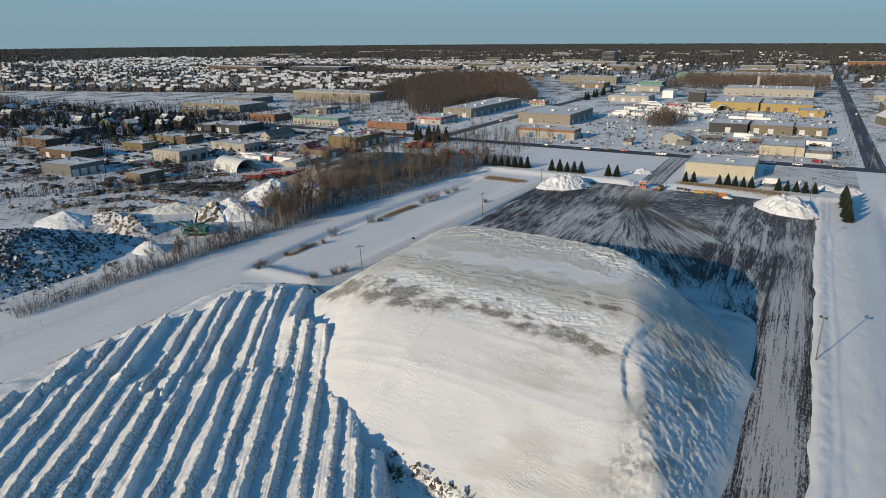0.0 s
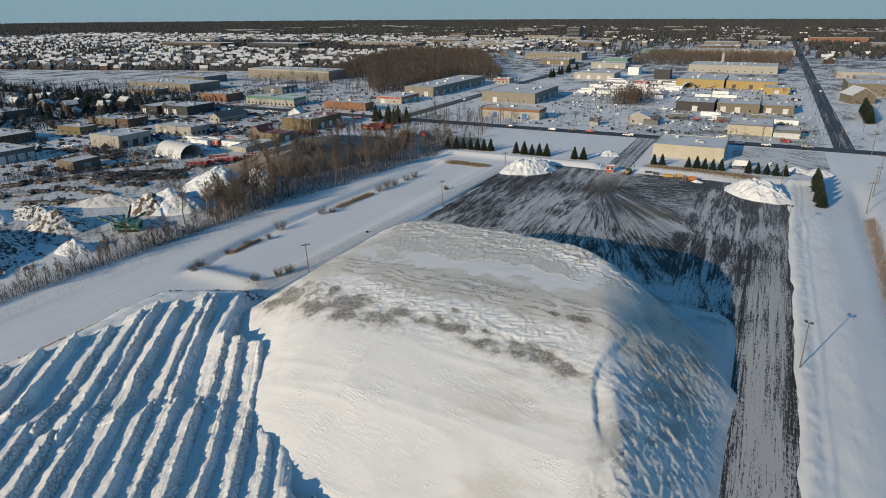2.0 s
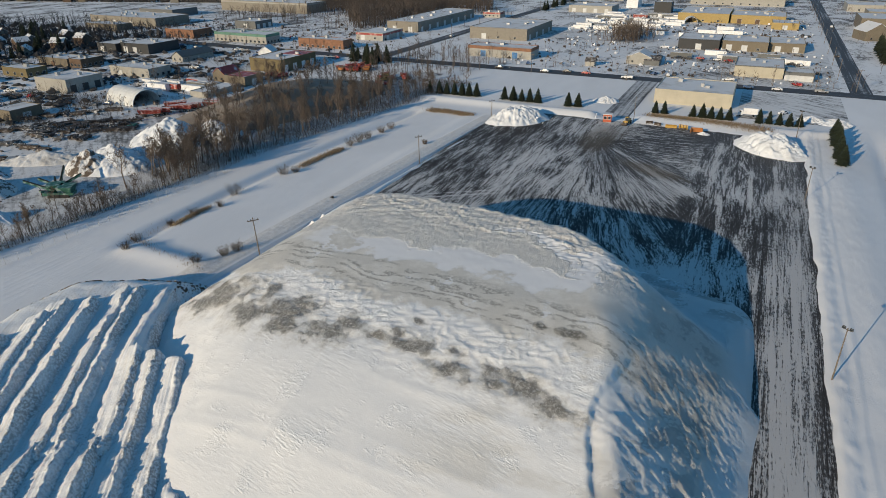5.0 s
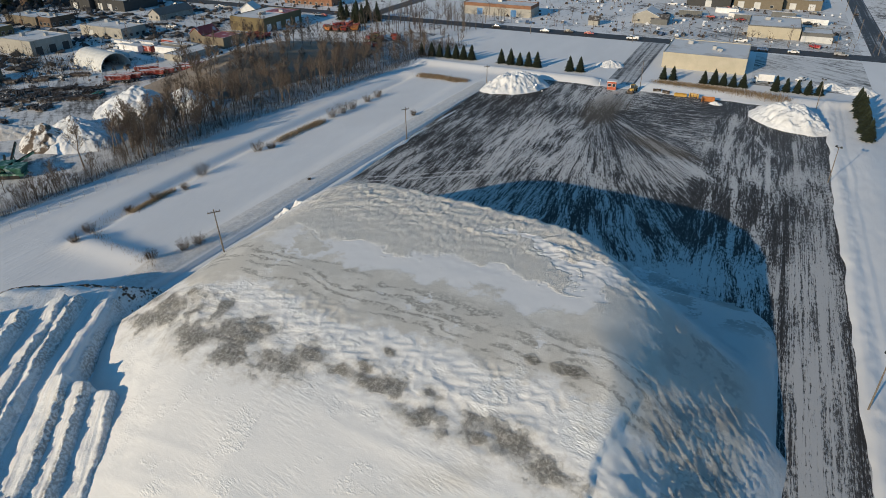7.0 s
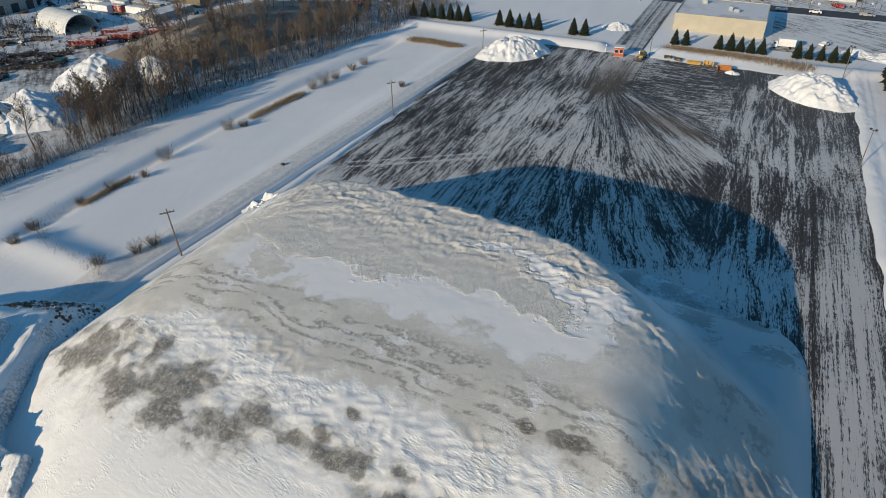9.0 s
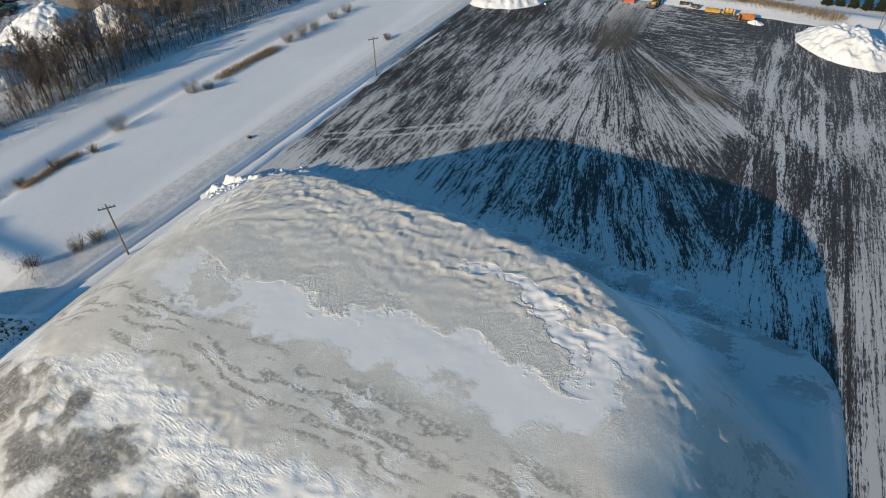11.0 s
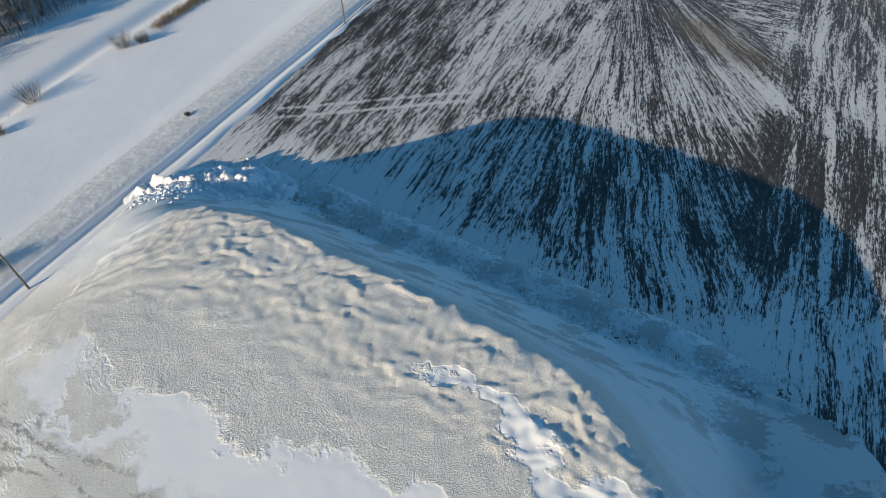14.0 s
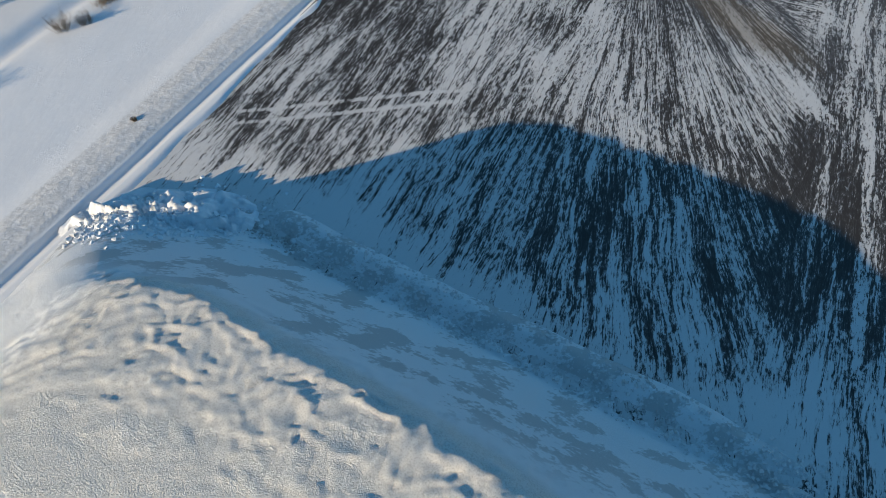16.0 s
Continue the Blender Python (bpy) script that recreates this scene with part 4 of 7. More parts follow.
def windrow(n0, u0, u1, seed, high):
    """One ridge of bulldozed snow: a long ramp, a crest of clods, a steep far side and a rounded head."""
    us = np.arange(u0, u1 + 0.2, 0.26)
    ts = np.linspace(-2.2, 2.2, 31)
    T, U = np.meshgrid(ts, us)
    T = T + 0.35 * fbm(U * 0.07, U * 0.0 + seed, seed + 1, 3)
    mid = 0.90 + 0.7 * fbm(U * 0.10 + seed, U * 0.0 + 3.1, seed, 3)
    wig = 0.45 * fbm(U * 0.7, T * 0.2 + seed, seed + 6) + 0.40 * fbm(U * 2.2, T * 0.7 + seed, seed + 7, 2)
    ramp = np.clip((T + 1.95 + 0.4 * wig) / (mid + 1.95), 0, 1) ** 0.85
    fall = np.clip((mid + 0.85 - T + 1.1 * wig) / 0.85, 0, 1)
    prof = np.minimum(ramp, fall) * (0.95 + 0.7 * fbm(U * 0.12, T * 0.15 + seed, seed + 5))
    head = sstep(U, u1 + 0.3, u1 - 1.5) * sstep(U, u0 - 1, u0 + 1)
    crest = sstep(np.abs(T - mid), 0.8, 0.1)
    clod = crest * (0.04 + 1.5 * np.maximum(0, fbm(U * 1.5, T * 1.5 + 7 * seed, seed + 9, 3) - 0.03)) + 0.5 * sstep(T, mid - 0.3, mid + 0.6) * np.maximum(0, fbm(U * 1.8, T * 1.8, seed + 8, 2))
    track = 0.13 * (value_noise(T * 2.6, U * 0.035, seed + 3) - 0.5) + 0.09 * (value_noise(T * 6.0, U * 0.08, seed + 4) - 0.5)
    lift = (high * prof + clod + track * sstep(ramp, 0.1, 0.4)) * head + 0.09 * fbm(U * 1.2, T * 1.2, seed + 2) - 0.4 * sstep(np.abs(T), 1.95, 2.25) - 0.9 * (1 - head)
    n = n0 + T
    X, Y = n * SIDE[0] + U * ROW[0], n * SIDE[1] + U * ROW[1]
    base = np.maximum(dump_height(X, Y), ground_height(X, Y))
    Z = base + lift * sstep(base, -0.2, 3.0) + 0.12
    nx, ny = len(ts), len(us)
    i = (np.arange(ny - 1)[:, None] * nx + np.arange(nx - 1)).ravel()
    me = sheet("snow_windrow", np.stack([X.ravel(), Y.ravel(), Z.ravel()], 1), np.stack([i, i + 1, i + nx + 1, i + nx], 1), WINDROW)
    # crest grit, plus the steep side's shade put into the colour
    dirty = sstep(T, mid - 0.9, mid + 0.2) * sstep(T, 2.3, 1.8) * (0.15 + 1.2 * value_noise(U * 0.2, T * 0.3 + seed, seed + 4))
    me.attributes.new("grit", "FLOAT", "POINT").data.foreach_set("value", np.clip(dirty, 0, 1).ravel())
    ob = new("snow_windrow", me)
    return tagged(ob, "long ridge of bulldozed snow with dark grit and painted shade on its steep side", "snow ridge", "rows on the snow bank")


RIM = ((-76.0, -70.0, -65.7, -59.5, -53.0, -47.0, -43.0, -31.0, -23.0), (70.0, 80.0, 96.0, 106.0, 113.0, 120.0, 126.0, 130.0, 126.0))
FRONT = ((-76.0, -66.0, -60.0, -52.0, -47.0, -43.0, -36.0, -27.0), (82.0, 85.5, 88.5, 91.0, 88.5, 84.5, 91.0, 91.7))
for i in range(19):
    n0 = -8.3 - 3.74 * i + rand(-0.2, 0.2)
    start = 14 + 0.35 * n0
    if n0 > -24.5:
        end = (71.0, 82.0, 106.5, 107.0, 108.5)[i]
        windrow(n0, start, end + rand(-0.5, 0.5), 100 + i, rand(1.1, 1.3))
        if i == 4:
            windrow(n0, 104.0, 126.0, 140, 0.9)
    else:
        front = float(np.interp(n0, *FRONT)) + rand(-2.5, 2.5)
        rim_u = float(np.interp(n0, *RIM)) + rand(-1.2, 1.2)
        windrow(n0, start, min(front, rim_u), 100 + i, rand(1.1, 1.35))
        if rim_u > front + 5:
            windrow(n0 + rand(-1.2, 1.2), front - 4.0, rim_u + 1.5, 140 + i, rand(1.0, 1.6))

# ---- heaps ----
def heap(name, x, y, rx, ry, h, material, label, category, turn=0.0, seed=1, lumpy=0.25, flat=0.0, cell=None):
    """A dumped heap: steep irregular cone, lumps and gullies."""
    cell = cell or max(rx, ry) / 40
    xs, ys = np.arange(-rx * 1.15, rx * 1.15, cell), np.arange(-ry * 1.15, ry * 1.15, cell)

    def height(px, py):
        ang = np.arctan2(py / ry, px / rx)
        r = np.hypot(px / rx, py / ry) * (1 + 0.28 * fbm(np.cos(ang) * 1.7 + seed, np.sin(ang) * 1.7, seed))
        k = np.clip(1 - r, -0.3, 1)
        z = h * np.where(k > 0, np.minimum(np.maximum(k, 0) ** 0.9, 1 - flat), k) / (1 - flat)
        s = 3.2 / max(rx, ry)
        z = z + lumpy * h * fbm(px * s * 2, py * s * 2, seed + 3) * sstep(k, 0, 0.3) * 1.0
        gully = 1 - np.abs(2 * value_noise(np.cos(ang) * 3.5 + 0.25 * px, np.sin(ang) * 3.5 + 0.25 * py, seed + 11) - 1) - 0.5
        z = z + lumpy * (1.3 * gully + 2.0 * fbm(px * 0.9, py * 0.9, seed + 7)) * sstep(k, 0.0, 0.15)
        return z - 0.15
    ob = field(name, xs, ys, height, material, lambda a, b, c: c > -0.25)
    ob.matrix_basis = pose(x, y, 0, 0, 0, turn)
    return tagged(ob, label, category)


heap("snow_mound", -85, 258, 13.0, 9.0, 4.6, SNOW_PILE, "white ploughed snow pile at the lot corner", "snow pile", 55, 3, 0.45, 0.35)
heap("snow_mound", 2.8, 256.0, 13.8, 9.4, 4.8, SNOW_PILE, "tall white ploughed snow pile at the lot corner", "snow pile", -48, 5, 0.45, 0.3)
heap("snow_mound", -86.8, 144.4, 12.0, 6.6, 2.6, SNOW_PILE, "lumpy pile of snow blocks at the foot of the mound", "snow pile", 33, 7, 1.0, 0.3, 0.22)
heap("snow_mound", -61.5, 303, 6.0, 5.0, 2.2, SNOW_PILE, "small snow pile beside the driveway", "snow pile", 0, 9)
heap("snow_mound", 24, 300, 7, 5, 2.2, SNOW_PILE, "rounded snow pile by the parking area", "snow pile", 0, 11)
heap("snow_mound", 16, 303, 5, 4, 1.8, SNOW_PILE, "rounded snow pile by the parking area", "snow pile", 0, 12)
heap("snow_mound", -19, 265.5, 2.5, 1.6, 0.9, SNOW_PILE, "small snow heap at the lot edge", "snow pile", 0, 13)
heap("snow_mound", -184, 181, 14, 13, 8.5, SNOW_PILE, "large white snow pile in the storage yard", "snow pile", 20, 15)
heap("snow_mound", -175, 192, 12, 9, 6.0, SNOW_PILE, "white snow pile against the wooded hill", "snow pile", 20, 16)
heap("snow_mound", -187, 160, 9, 7, 4.2, SNOW_PILE, "low row of snow heaps in the yard", "snow pile", 0, 17)
heap("snow_mound", -203, 148, 15, 6, 3.4, SNOW_DIRTY, "long bank of dirty snow in the yard", "snow pile", 35, 18)
heap("snow_mound", -176, 153, 11, 9, 5.6, SNOW_PILE, "snow heap beside the earth pile", "snow pile", 30, 21)
heap("earth_mound", -193, 121, 10.5, 8.5, 6.4, SNOWY_EARTH, "brown earth pile dusted with snow", "earth pile", 0, 19, 0.2)
heap("earth_mound", -183, 148, 8.5, 7.0, 6.6, SNOWY_EARTH, "brown earth pile with snow on its slopes", "earth pile", 0, 20, 0.25)
heap("snow_mound", -225, 117, 12, 9, 4.5, SNOW_PILE, "smooth white snow hill in the yard", "snow pile", 0, 22, 0.15)
heap("rubble_mound", -193, 79, 35, 23, 9.5, SNOWY_RUBBLE, "long heap of dark broken rubble under snow", "rubble pile", 112, 23, 0.3, 0.2)
heap("rubble_mound", -212, 128, 15, 7, 3.5, SNOWY_RUBBLE, "low heap of dark scrap under snow", "rubble pile", 15, 24, 0.4)
heap("snow_mound", -170, 110, 6, 5, 3.4, SNOW_PILE, "small snow heap by the fence trees", "snow pile", 0, 25)
heap("hill", -180, 238, 22, 60, 9.0, snow_mat("grassy_hill_snow", (0.30, 0.25, 0.20), 0.1, 0.8, 0.6), "low overgrown hill with patchy snow and dry grass", "hill", -12, 26, 0.15, 0.25, 1.5)


def clods(name, n, place, smin, smax, material, label, category):
    """Loose lumps, each an uneven eight-cornered block, in one mesh."""
    s = Shape()
    for i in range(n):
        x, y, z = place()
        r = smin + (smax - smin) * random.random() ** 2.5
        m = pose(x, y, z, rand(-40, 40), rand(-40, 40), rand(0, 360))
        vs = [m @ Vector((sx * r * rand(0.5, 1), sy * r * rand(0.5, 1), sz * r * rand(0.4, 0.9))) for sz in (-1, 1) for sx, sy in ((-1, -1), (1, -1), (1, 1), (-1, 1))]
        s.add(vs, [(3, 2, 1, 0), (4, 5, 6, 7), (0, 1, 5, 4), (1, 2, 6, 5), (2, 3, 7, 6), (3, 0, 4, 7)])
    return tagged(part(name, s, material), label, category, kind="stuff")


def on_mound(x, y):
    return max(float(mound_height(np.array(x), np.array(y))), 0.02)


def toe_place():
    x = rand(-78, -8)
    y = 146.6 - 0.07 * (x + 45) + random.choice((0.6, 0.6, 2.6, 4.2)) + random.gauss(0, 0.7)
    return x, y, on_mound(x, y)


def block_place():
    p, q = max(-9.5, random.gauss(0.6, 4.6)), random.gauss(0, 2.3)
    k = 1 - math.hypot(p / 12.0, q / 6.6)
    x, y = -86.8 + 0.839 * p - 0.545 * q, 144.4 + 0.545 * p + 0.839 * q
    return x, y, max(0.05, 2.45 * min(k / 0.8, 1.0), on_mound(x, y)) + rand(-0.12, 0.1)


clods("snow_lumps", 2200, toe_place, 0.06, 0.26, SNOW_DIRTY, "broken snow lumps along the foot of the mound", "snow lumps")
clods("snow_lumps", 1700, block_place, 0.08, 0.42, SNOW_PILE, "broken snow blocks heaped at the foot of the mound", "snow lumps")


def front_place():
    x = rand(-46, -24)
    y = 52.6 - 0.12 * (x + 35) + random.gauss(0, 0.7)
    return x, y, on_mound(x, y)


clods("dirt_lumps", 420, front_place, 0.12, 0.55, SNOWY_EARTH, "dark frozen clods along the foot of the front slope", "dirt clods")


def corner_place():
    cx, cy = random.choice(((-85, 258), (2.8, 256.0), (2.8, 256.0)))
    x, y = cx + random.gauss(0, 3.8), cy + random.gauss(0, 3.6)
    return x, y, max(0.1, 4.6 * (1 - math.hypot((x - cx) / 12, (y - cy) / 11)))


clods("snow_lumps", 260, corner_place, 0.15, 0.55, SNOW_PILE, "broken snow blocks on the corner piles", "snow lumps")


def rubble_place():
    p, q = random.gauss(0, 14), random.gauss(0, 10)
    k = 1 - math.hypot(p / 35, q / 23)
    return -193 - 0.375 * p - 0.927 * q, 79 + 0.927 * p - 0.375 * q, max(0.1, 9.5 * min(k / 0.8, 1.0))


clods("rubble_lumps", 2600, rubble_place, 0.2, 1.0, RUBBLE, "broken dark rubble lumps dusted with snow", "rubble")


def rim_place():
    while True:
        x, y = rand(-122, -84), rand(35, 108)
        z = float(dump_height(np.array(x), np.array(y)))
        if 1.5 < z < 6.3 and (x < -104 or y > 88) and random.random() < 0.3 + fbm(np.array(x * 0.1), np.array(y * 0.1), 7) * 2:
            return x, y, z


clods("dirt_lumps", 2600, rim_place, 0.06, 0.30, EARTH, "dark frozen dirt clods at the rim of the snow bank", "dirt clods")


# ---- trees ----
def bare_tree(h, seed, limbs=18, twigs=8, stem=0.016, spread_=0.34):
    """Trunk and limbs as one shape, twigs as another."""
    rnd = random.Random(seed)
    a, b = Shape(), Shape()
    p, pts = Vector((0, 0, -0.3)), []
    for i in range(6):
        q = Vector((p.x + rnd.uniform(-0.03, 0.03) * h, p.y + rnd.uniform(-0.03, 0.03) * h, h * (i + 1) / 6))
        a.tube(p, q, h * stem * (1 - i / 6.6), h * stem * (1 - (i + 1) / 6.6), 5)
        pts.append((p.copy(), q.copy()))
        p = q
    for i in range(limbs):
        k = rnd.uniform(0.22, 0.97)
        p0, p1 = pts[min(5, int(k * 6))]
        s = p0.lerp(p1, (k * 6) % 1)
        ang, ln = rnd.uniform(0, 6.283), h * spread_ * (1.12 - k) * rnd.uniform(0.7, 1.25)
        e = s + Vector((math.cos(ang) * ln * 0.75, math.sin(ang) * ln * 0.75, ln * rnd.uniform(0.7, 1.2)))
        a.tube(s, e, h * stem * 0.38 * (1.1 - k) + 0.012, 0.012, 3)
        for j in range(twigs):
            f = rnd.uniform(0.25, 1.0)
            t0 = s.lerp(e, f)
            d = Vector((rnd.uniform(-1, 1), rnd.uniform(-1, 1), rnd.uniform(0.2, 1.2))).normalized() * ln * rnd.uniform(0.25, 0.55)
            t1 = t0 + d
            b.tube(t0, t1, 0.030 + h * 0.0012, 0.008, 3)
            for m in range(2):
                w0 = t0.lerp(t1, rnd.uniform(0.4, 0.95))
                w1 = w0 + Vector((rnd.uniform(-1, 1), rnd.uniform(-1, 1), rnd.uniform(0, 1))).normalized() * ln * 0.22
                b.tube(w0, w1, 0.028 + h * 0.0012, 0.006, 3)
    return a, b


def tree_thing(h, seed, label, name="bare_tree", category="tree", **kw):
    a, b = bare_tree(h, seed, **kw)
    t = thing(name, 0, 0, 0, 0, label, category)
    part("trunk", a, BARK, t)
    part("crown", b, TWIG, t)
    return t


def bush(w, h, seed, material, label, name, category, stems=64):
    rnd = random.Random(seed)
    s = Shape()
    for i in range(stems):
        ang, r = rnd.uniform(0, 6.283), rnd.uniform(0, 0.35) * w
        p = Vector((math.cos(ang) * r, math.sin(ang) * r, -0.2))
        lean = rnd.uniform(0.1, 0.5) * w
        q = p + Vector((math.cos(ang) * lean, math.sin(ang) * lean, h * rnd.uniform(0.55, 1.05)))
        s.tube(p, q, 0.02, 0.008, 3)
        for j in range(5):
            m = p.lerp(q, rnd.uniform(0.25, 0.95))
            s.tube(m, m + Vector((rnd.uniform(-0.3, 0.3) * w, rnd.uniform(-0.3, 0.3) * w, h * rnd.uniform(0.1, 0.3))), 0.013, 0.005, 3)
    ob = part(name, s, material)
    return tagged(ob, label, category)


def spruce(h, w, seed, label):
    """Layered whorls of drooping boughs round a straight stem."""
    rnd = random.Random(seed)
    t = thing("spruce", 0, 0, 0, 0, label, "spruce tree")
    part("trunk", Shape().tube((0, 0, -0.4), (0, 0, h * 0.96), 0.16, 0.02, 6), BARK, t)
    c = Shape()
    layers = 15
    for i in range(layers):
        k = i / (layers - 1)
        z = h * (0.06 + 0.92 * k)
        r = w * (1 - k) ** 0.72 * 0.5 + 0.08
        n = int(16 - 8 * k)
        off = rnd.uniform(0, 6.28)
        for j in range(n):
            ang = off + 6.283 * j / n + rnd.uniform(-0.2, 0.2)
            rr = r * rnd.uniform(0.62, 1.25)
            d = Vector((math.cos(ang), math.sin(ang), 0))
            s = Vector((-d.y, d.x, 0))
            root = Vector((0, 0, z + h * 0.055))
            mid = d * rr * 0.55 + Vector((0, 0, z + h * 0.025))
            tip = d * rr + Vector((0, 0, z - h * 0.03 * rnd.uniform(0.5, 1.6)))
            wd = rr * rnd.uniform(0.26, 0.40) + 0.05
            low = mid - Vector((0, 0, h * 0.05))
            c.add([root, mid + s * wd, tip, mid - s * wd, low], [(0, 1, 2, 3), (0, 4, 1), (1, 4, 2), (2, 4, 3), (3, 4, 0)])
    part("crown", c, SPRUCE, t)
    return t


def place_copies(protos, spots):
    """Copies of the prototypes at (x, y, scale); the prototypes take the first spots."""
    for i, (x, y, z, s) in enumerate(spots):
        ob = protos[i] if i < len(protos) else copy_thing(protos[i % len(protos)], Matrix())
        ob.matrix_basis = pose(x, y, z, 0, 0, rand(0, 360)) @ Matrix.Scale(s, 4)


LABEL = "dark green conical spruce standing in snow"
protos = [spruce(5.8, 3.9, 400 + i, LABEL) for i in range(4)]
for p in protos:
    p["group"] = "spruce row behind the lot"
spots = []
for x in (-137.4, -132.9, -129.2, -125.4, -121.8, -118.4, -115.0, -102.1, -98.0, -94.2, -90.6, -87.0, -73.9, -69.8):
    spots.append((x, 288.3 + rand(-0.6, 0.6), 0, rand(0.9, 1.08)))
for x in (-39.3, -36.0, -25.2, -21.8, -18.6, -15.4, -12.2, -1.8, 1.6, 5.0, 8.4, 11.8):
    spots.append((x, 290.6 + rand(-0.6, 0.6), 0, rand(0.82, 1.0)))
place_copies(protos, spots)
for y, s in ((277, 1.15), (271.5, 1.2), (265.0, 1.22), (258.5, 1.1), (251.0, 1.2), (244.5, 1.15)):
    o = copy_thing(protos[int(y) % 4], pose(22.0 + rand(-0.5, 0.5), y, 0.8, 0, 0, rand(0, 360)) @ Matrix.Scale(s, 4))
    tagged(o, "tall dark spruce in a close row on the berm", "", "spruce row on the berm")

LAB = "leafless grey-brown tree with fine twigs"
bare = [tree_thing(11.0, 500 + i, LAB) for i in range(6)]
for b_ in bare:
    b_["group"] = "trees of the wooded strip"


def hill_z(x, y):
    k = 1 - math.hypot(((x + 180) * 0.98 - (y - 238) * 0.2) / 22, ((y - 238) * 0.98 + (x + 180) * 0.2) / 60)
    return max(0.0, min(9.5, 12.0 * k * 0.9)) if k > 0 else 0.0


spots = []
while len(spots) < 380:
    y = rand(80, 315)
    west = -153 + 0.03 * (y - 80) + 0.00035 * (y - 80) ** 2
    if y < 150:
        x = west - abs(random.gauss(0, 3.0))
        if random.random() < 0.55:
            continue
        s = rand(0.25, 0.7)
    else:
        wide = 12 + 34 * min(1, (y - 150) / 60)
        x = west - rand(0, wide)
        s = rand(0.65, 1.25) * (1.0 if y < 262 else 0.6)
    spots.append((x, y, hill_z(x, y) * 0.9 - 0.2, s))
place_copies(bare, spots)
for x, y, s in ((-163, 122, 1.0), (-160, 141, 1.05), (-156, 100, 0.8), (-165, 95, 0.7), (-255, 215, 0.8), (-262, 262, 0.9), (-258, 290, 0.9), (-272, 256, 0.8), (-290, 250, 0.8)):
    copy_thing(bare[int(y) % 6], pose(x, y, 0, 0, 0, rand(0, 360)) @ Matrix.Scale(s, 4))


def undergrowth(name, n, place, hmin, hmax, material, label, category):
    """Many thin stems that nobody could count, in one mesh."""
    s = Shape()
    for i in range(n):
        x, y, z = place()
        h = rand(hmin, hmax)
        q = (x + rand(-0.3, 0.3) * h, y + rand(-0.3, 0.3) * h, z + h)
        s.tube((x, y, z - 0.2), q, 0.03, 0.012, 3)
        for j in range(2):
            f = rand(0.4, 0.8)
            m = (x + (q[0] - x) * f, y + (q[1] - y) * f, z + h * f)
            s.tube(m, (m[0] + rand(-0.35, 0.35) * h, m[1] + rand(-0.35, 0.35) * h, m[2] + h * 0.3), 0.018, 0.008, 3)
    return tagged(part(name, s, material), label, category, kind="stuff")


def strip_place():
    y = rand(60, 312) if random.random() < 0.45 else rand(150, 312)
    x = -152 + 0.03 * (y - 80) + 0.00035 * (y - 80) ** 2 - abs(random.gauss(0, 4 if y < 150 else 20))
    return x, y, hill_z(x, y) * 0.9 - 0.1


undergrowth("brushwood", 15000, strip_place, 0.5, 2.8, TWIG, "tangled leafless brushwood along the yard fence", "brushwood")


def reeds_along(points, wide, n, h):
    def place():
        k = random.randrange(len(points) - 1)
        f = random.random()
        (x0, y0), (x1, y1) = points[k], points[k + 1]
        x, y = x0 + (x1 - x0) * f + random.gauss(0, wide), y0 + (y1 - y0) * f + random.gauss(0, wide)
        return x, y, float(ground_height(np.array(x), np.array(y)))
    s = Shape()
    for i in range(n):
        x, y, z = place()
        hh = rand(0.35, 1.0) * h
        a, w = rand(0, 3.14), 0.035
        lx, ly = rand(-0.5, 0.5) * hh, rand(-0.5, 0.5) * hh
        s.add([(x - math.cos(a) * w, y - math.sin(a) * w, z - 0.1), (x + math.cos(a) * w, y + math.sin(a) * w, z - 0.1),
               (x + lx + math.cos(a) * w * 0.5, y + ly + math.sin(a) * w * 0.5, z + hh), (x + lx, y + ly, z + hh * 1.15)], [(0, 1, 2, 3), (0, 3, 1)])
    return tagged(part("reeds", s, REED), "tawny dry reeds standing in a snowy ditch", "reeds", kind="stuff")


reeds_along([(-123, 258), (-115, 258.5), (-104, 257)], 1.0, 4200, 1.0)
reeds_along([(-127.5, 178), (-127, 190), (-126, 198)], 0.8, 2400, 1.0)
reeds_along([(-129, 128), (-129.5, 140)], 0.7, 1600, 0.9)
reeds_along([(-40, 281), (-22, 280), (2, 276)], 1.5, 6000, 1.1)
reeds_along([(33, 150), (34.5, 190), (36, 240)], 1.0, 4500, 1.1)
reeds_along([(-127, 117), (-122, 114.5), (-113, 112.5), (-103, 111)], 0.7, 220, 0.7)
reeds_along([(-131.5, 117), (-131, 128), (-130, 150)], 0.8, 170, 0.7)
for i, (x, y, s) in enumerate(((-129.6, 151, 1.4), (-131, 129, 0.7), (-129, 135, 0.9), (-128, 170, 1.2), (-126, 173, 0.8), (-126, 203, 1.2), (-125.5, 208, 1.5), (-125, 213, 1.2),
                               (-124.5, 222, 1.0), (-124, 228, 1.0), (-103.5, 122, 1.0), (-102.6, 158, 0.28), (-104.5, 119, 0.9), (-103, 214, 0.7), (-127, 142, 0.7), (-130.5, 118, 0.9),
                               (-107, 113, 0.8), (-126, 111.5, 0.8))):
    o = bush(2.7 * s, 2.5 * s, 600 + i, SHRUB, "small leafless shrub poking out of the snow", "shrub", "shrub")
    o.matrix_basis = pose(x, y, float(ground_height(np.array(x), np.array(y))))

# ---- poles, fence, lamps ----
def ground_z(x, y):
    return float(ground_height(np.array(float(x)), np.array(float(y))))


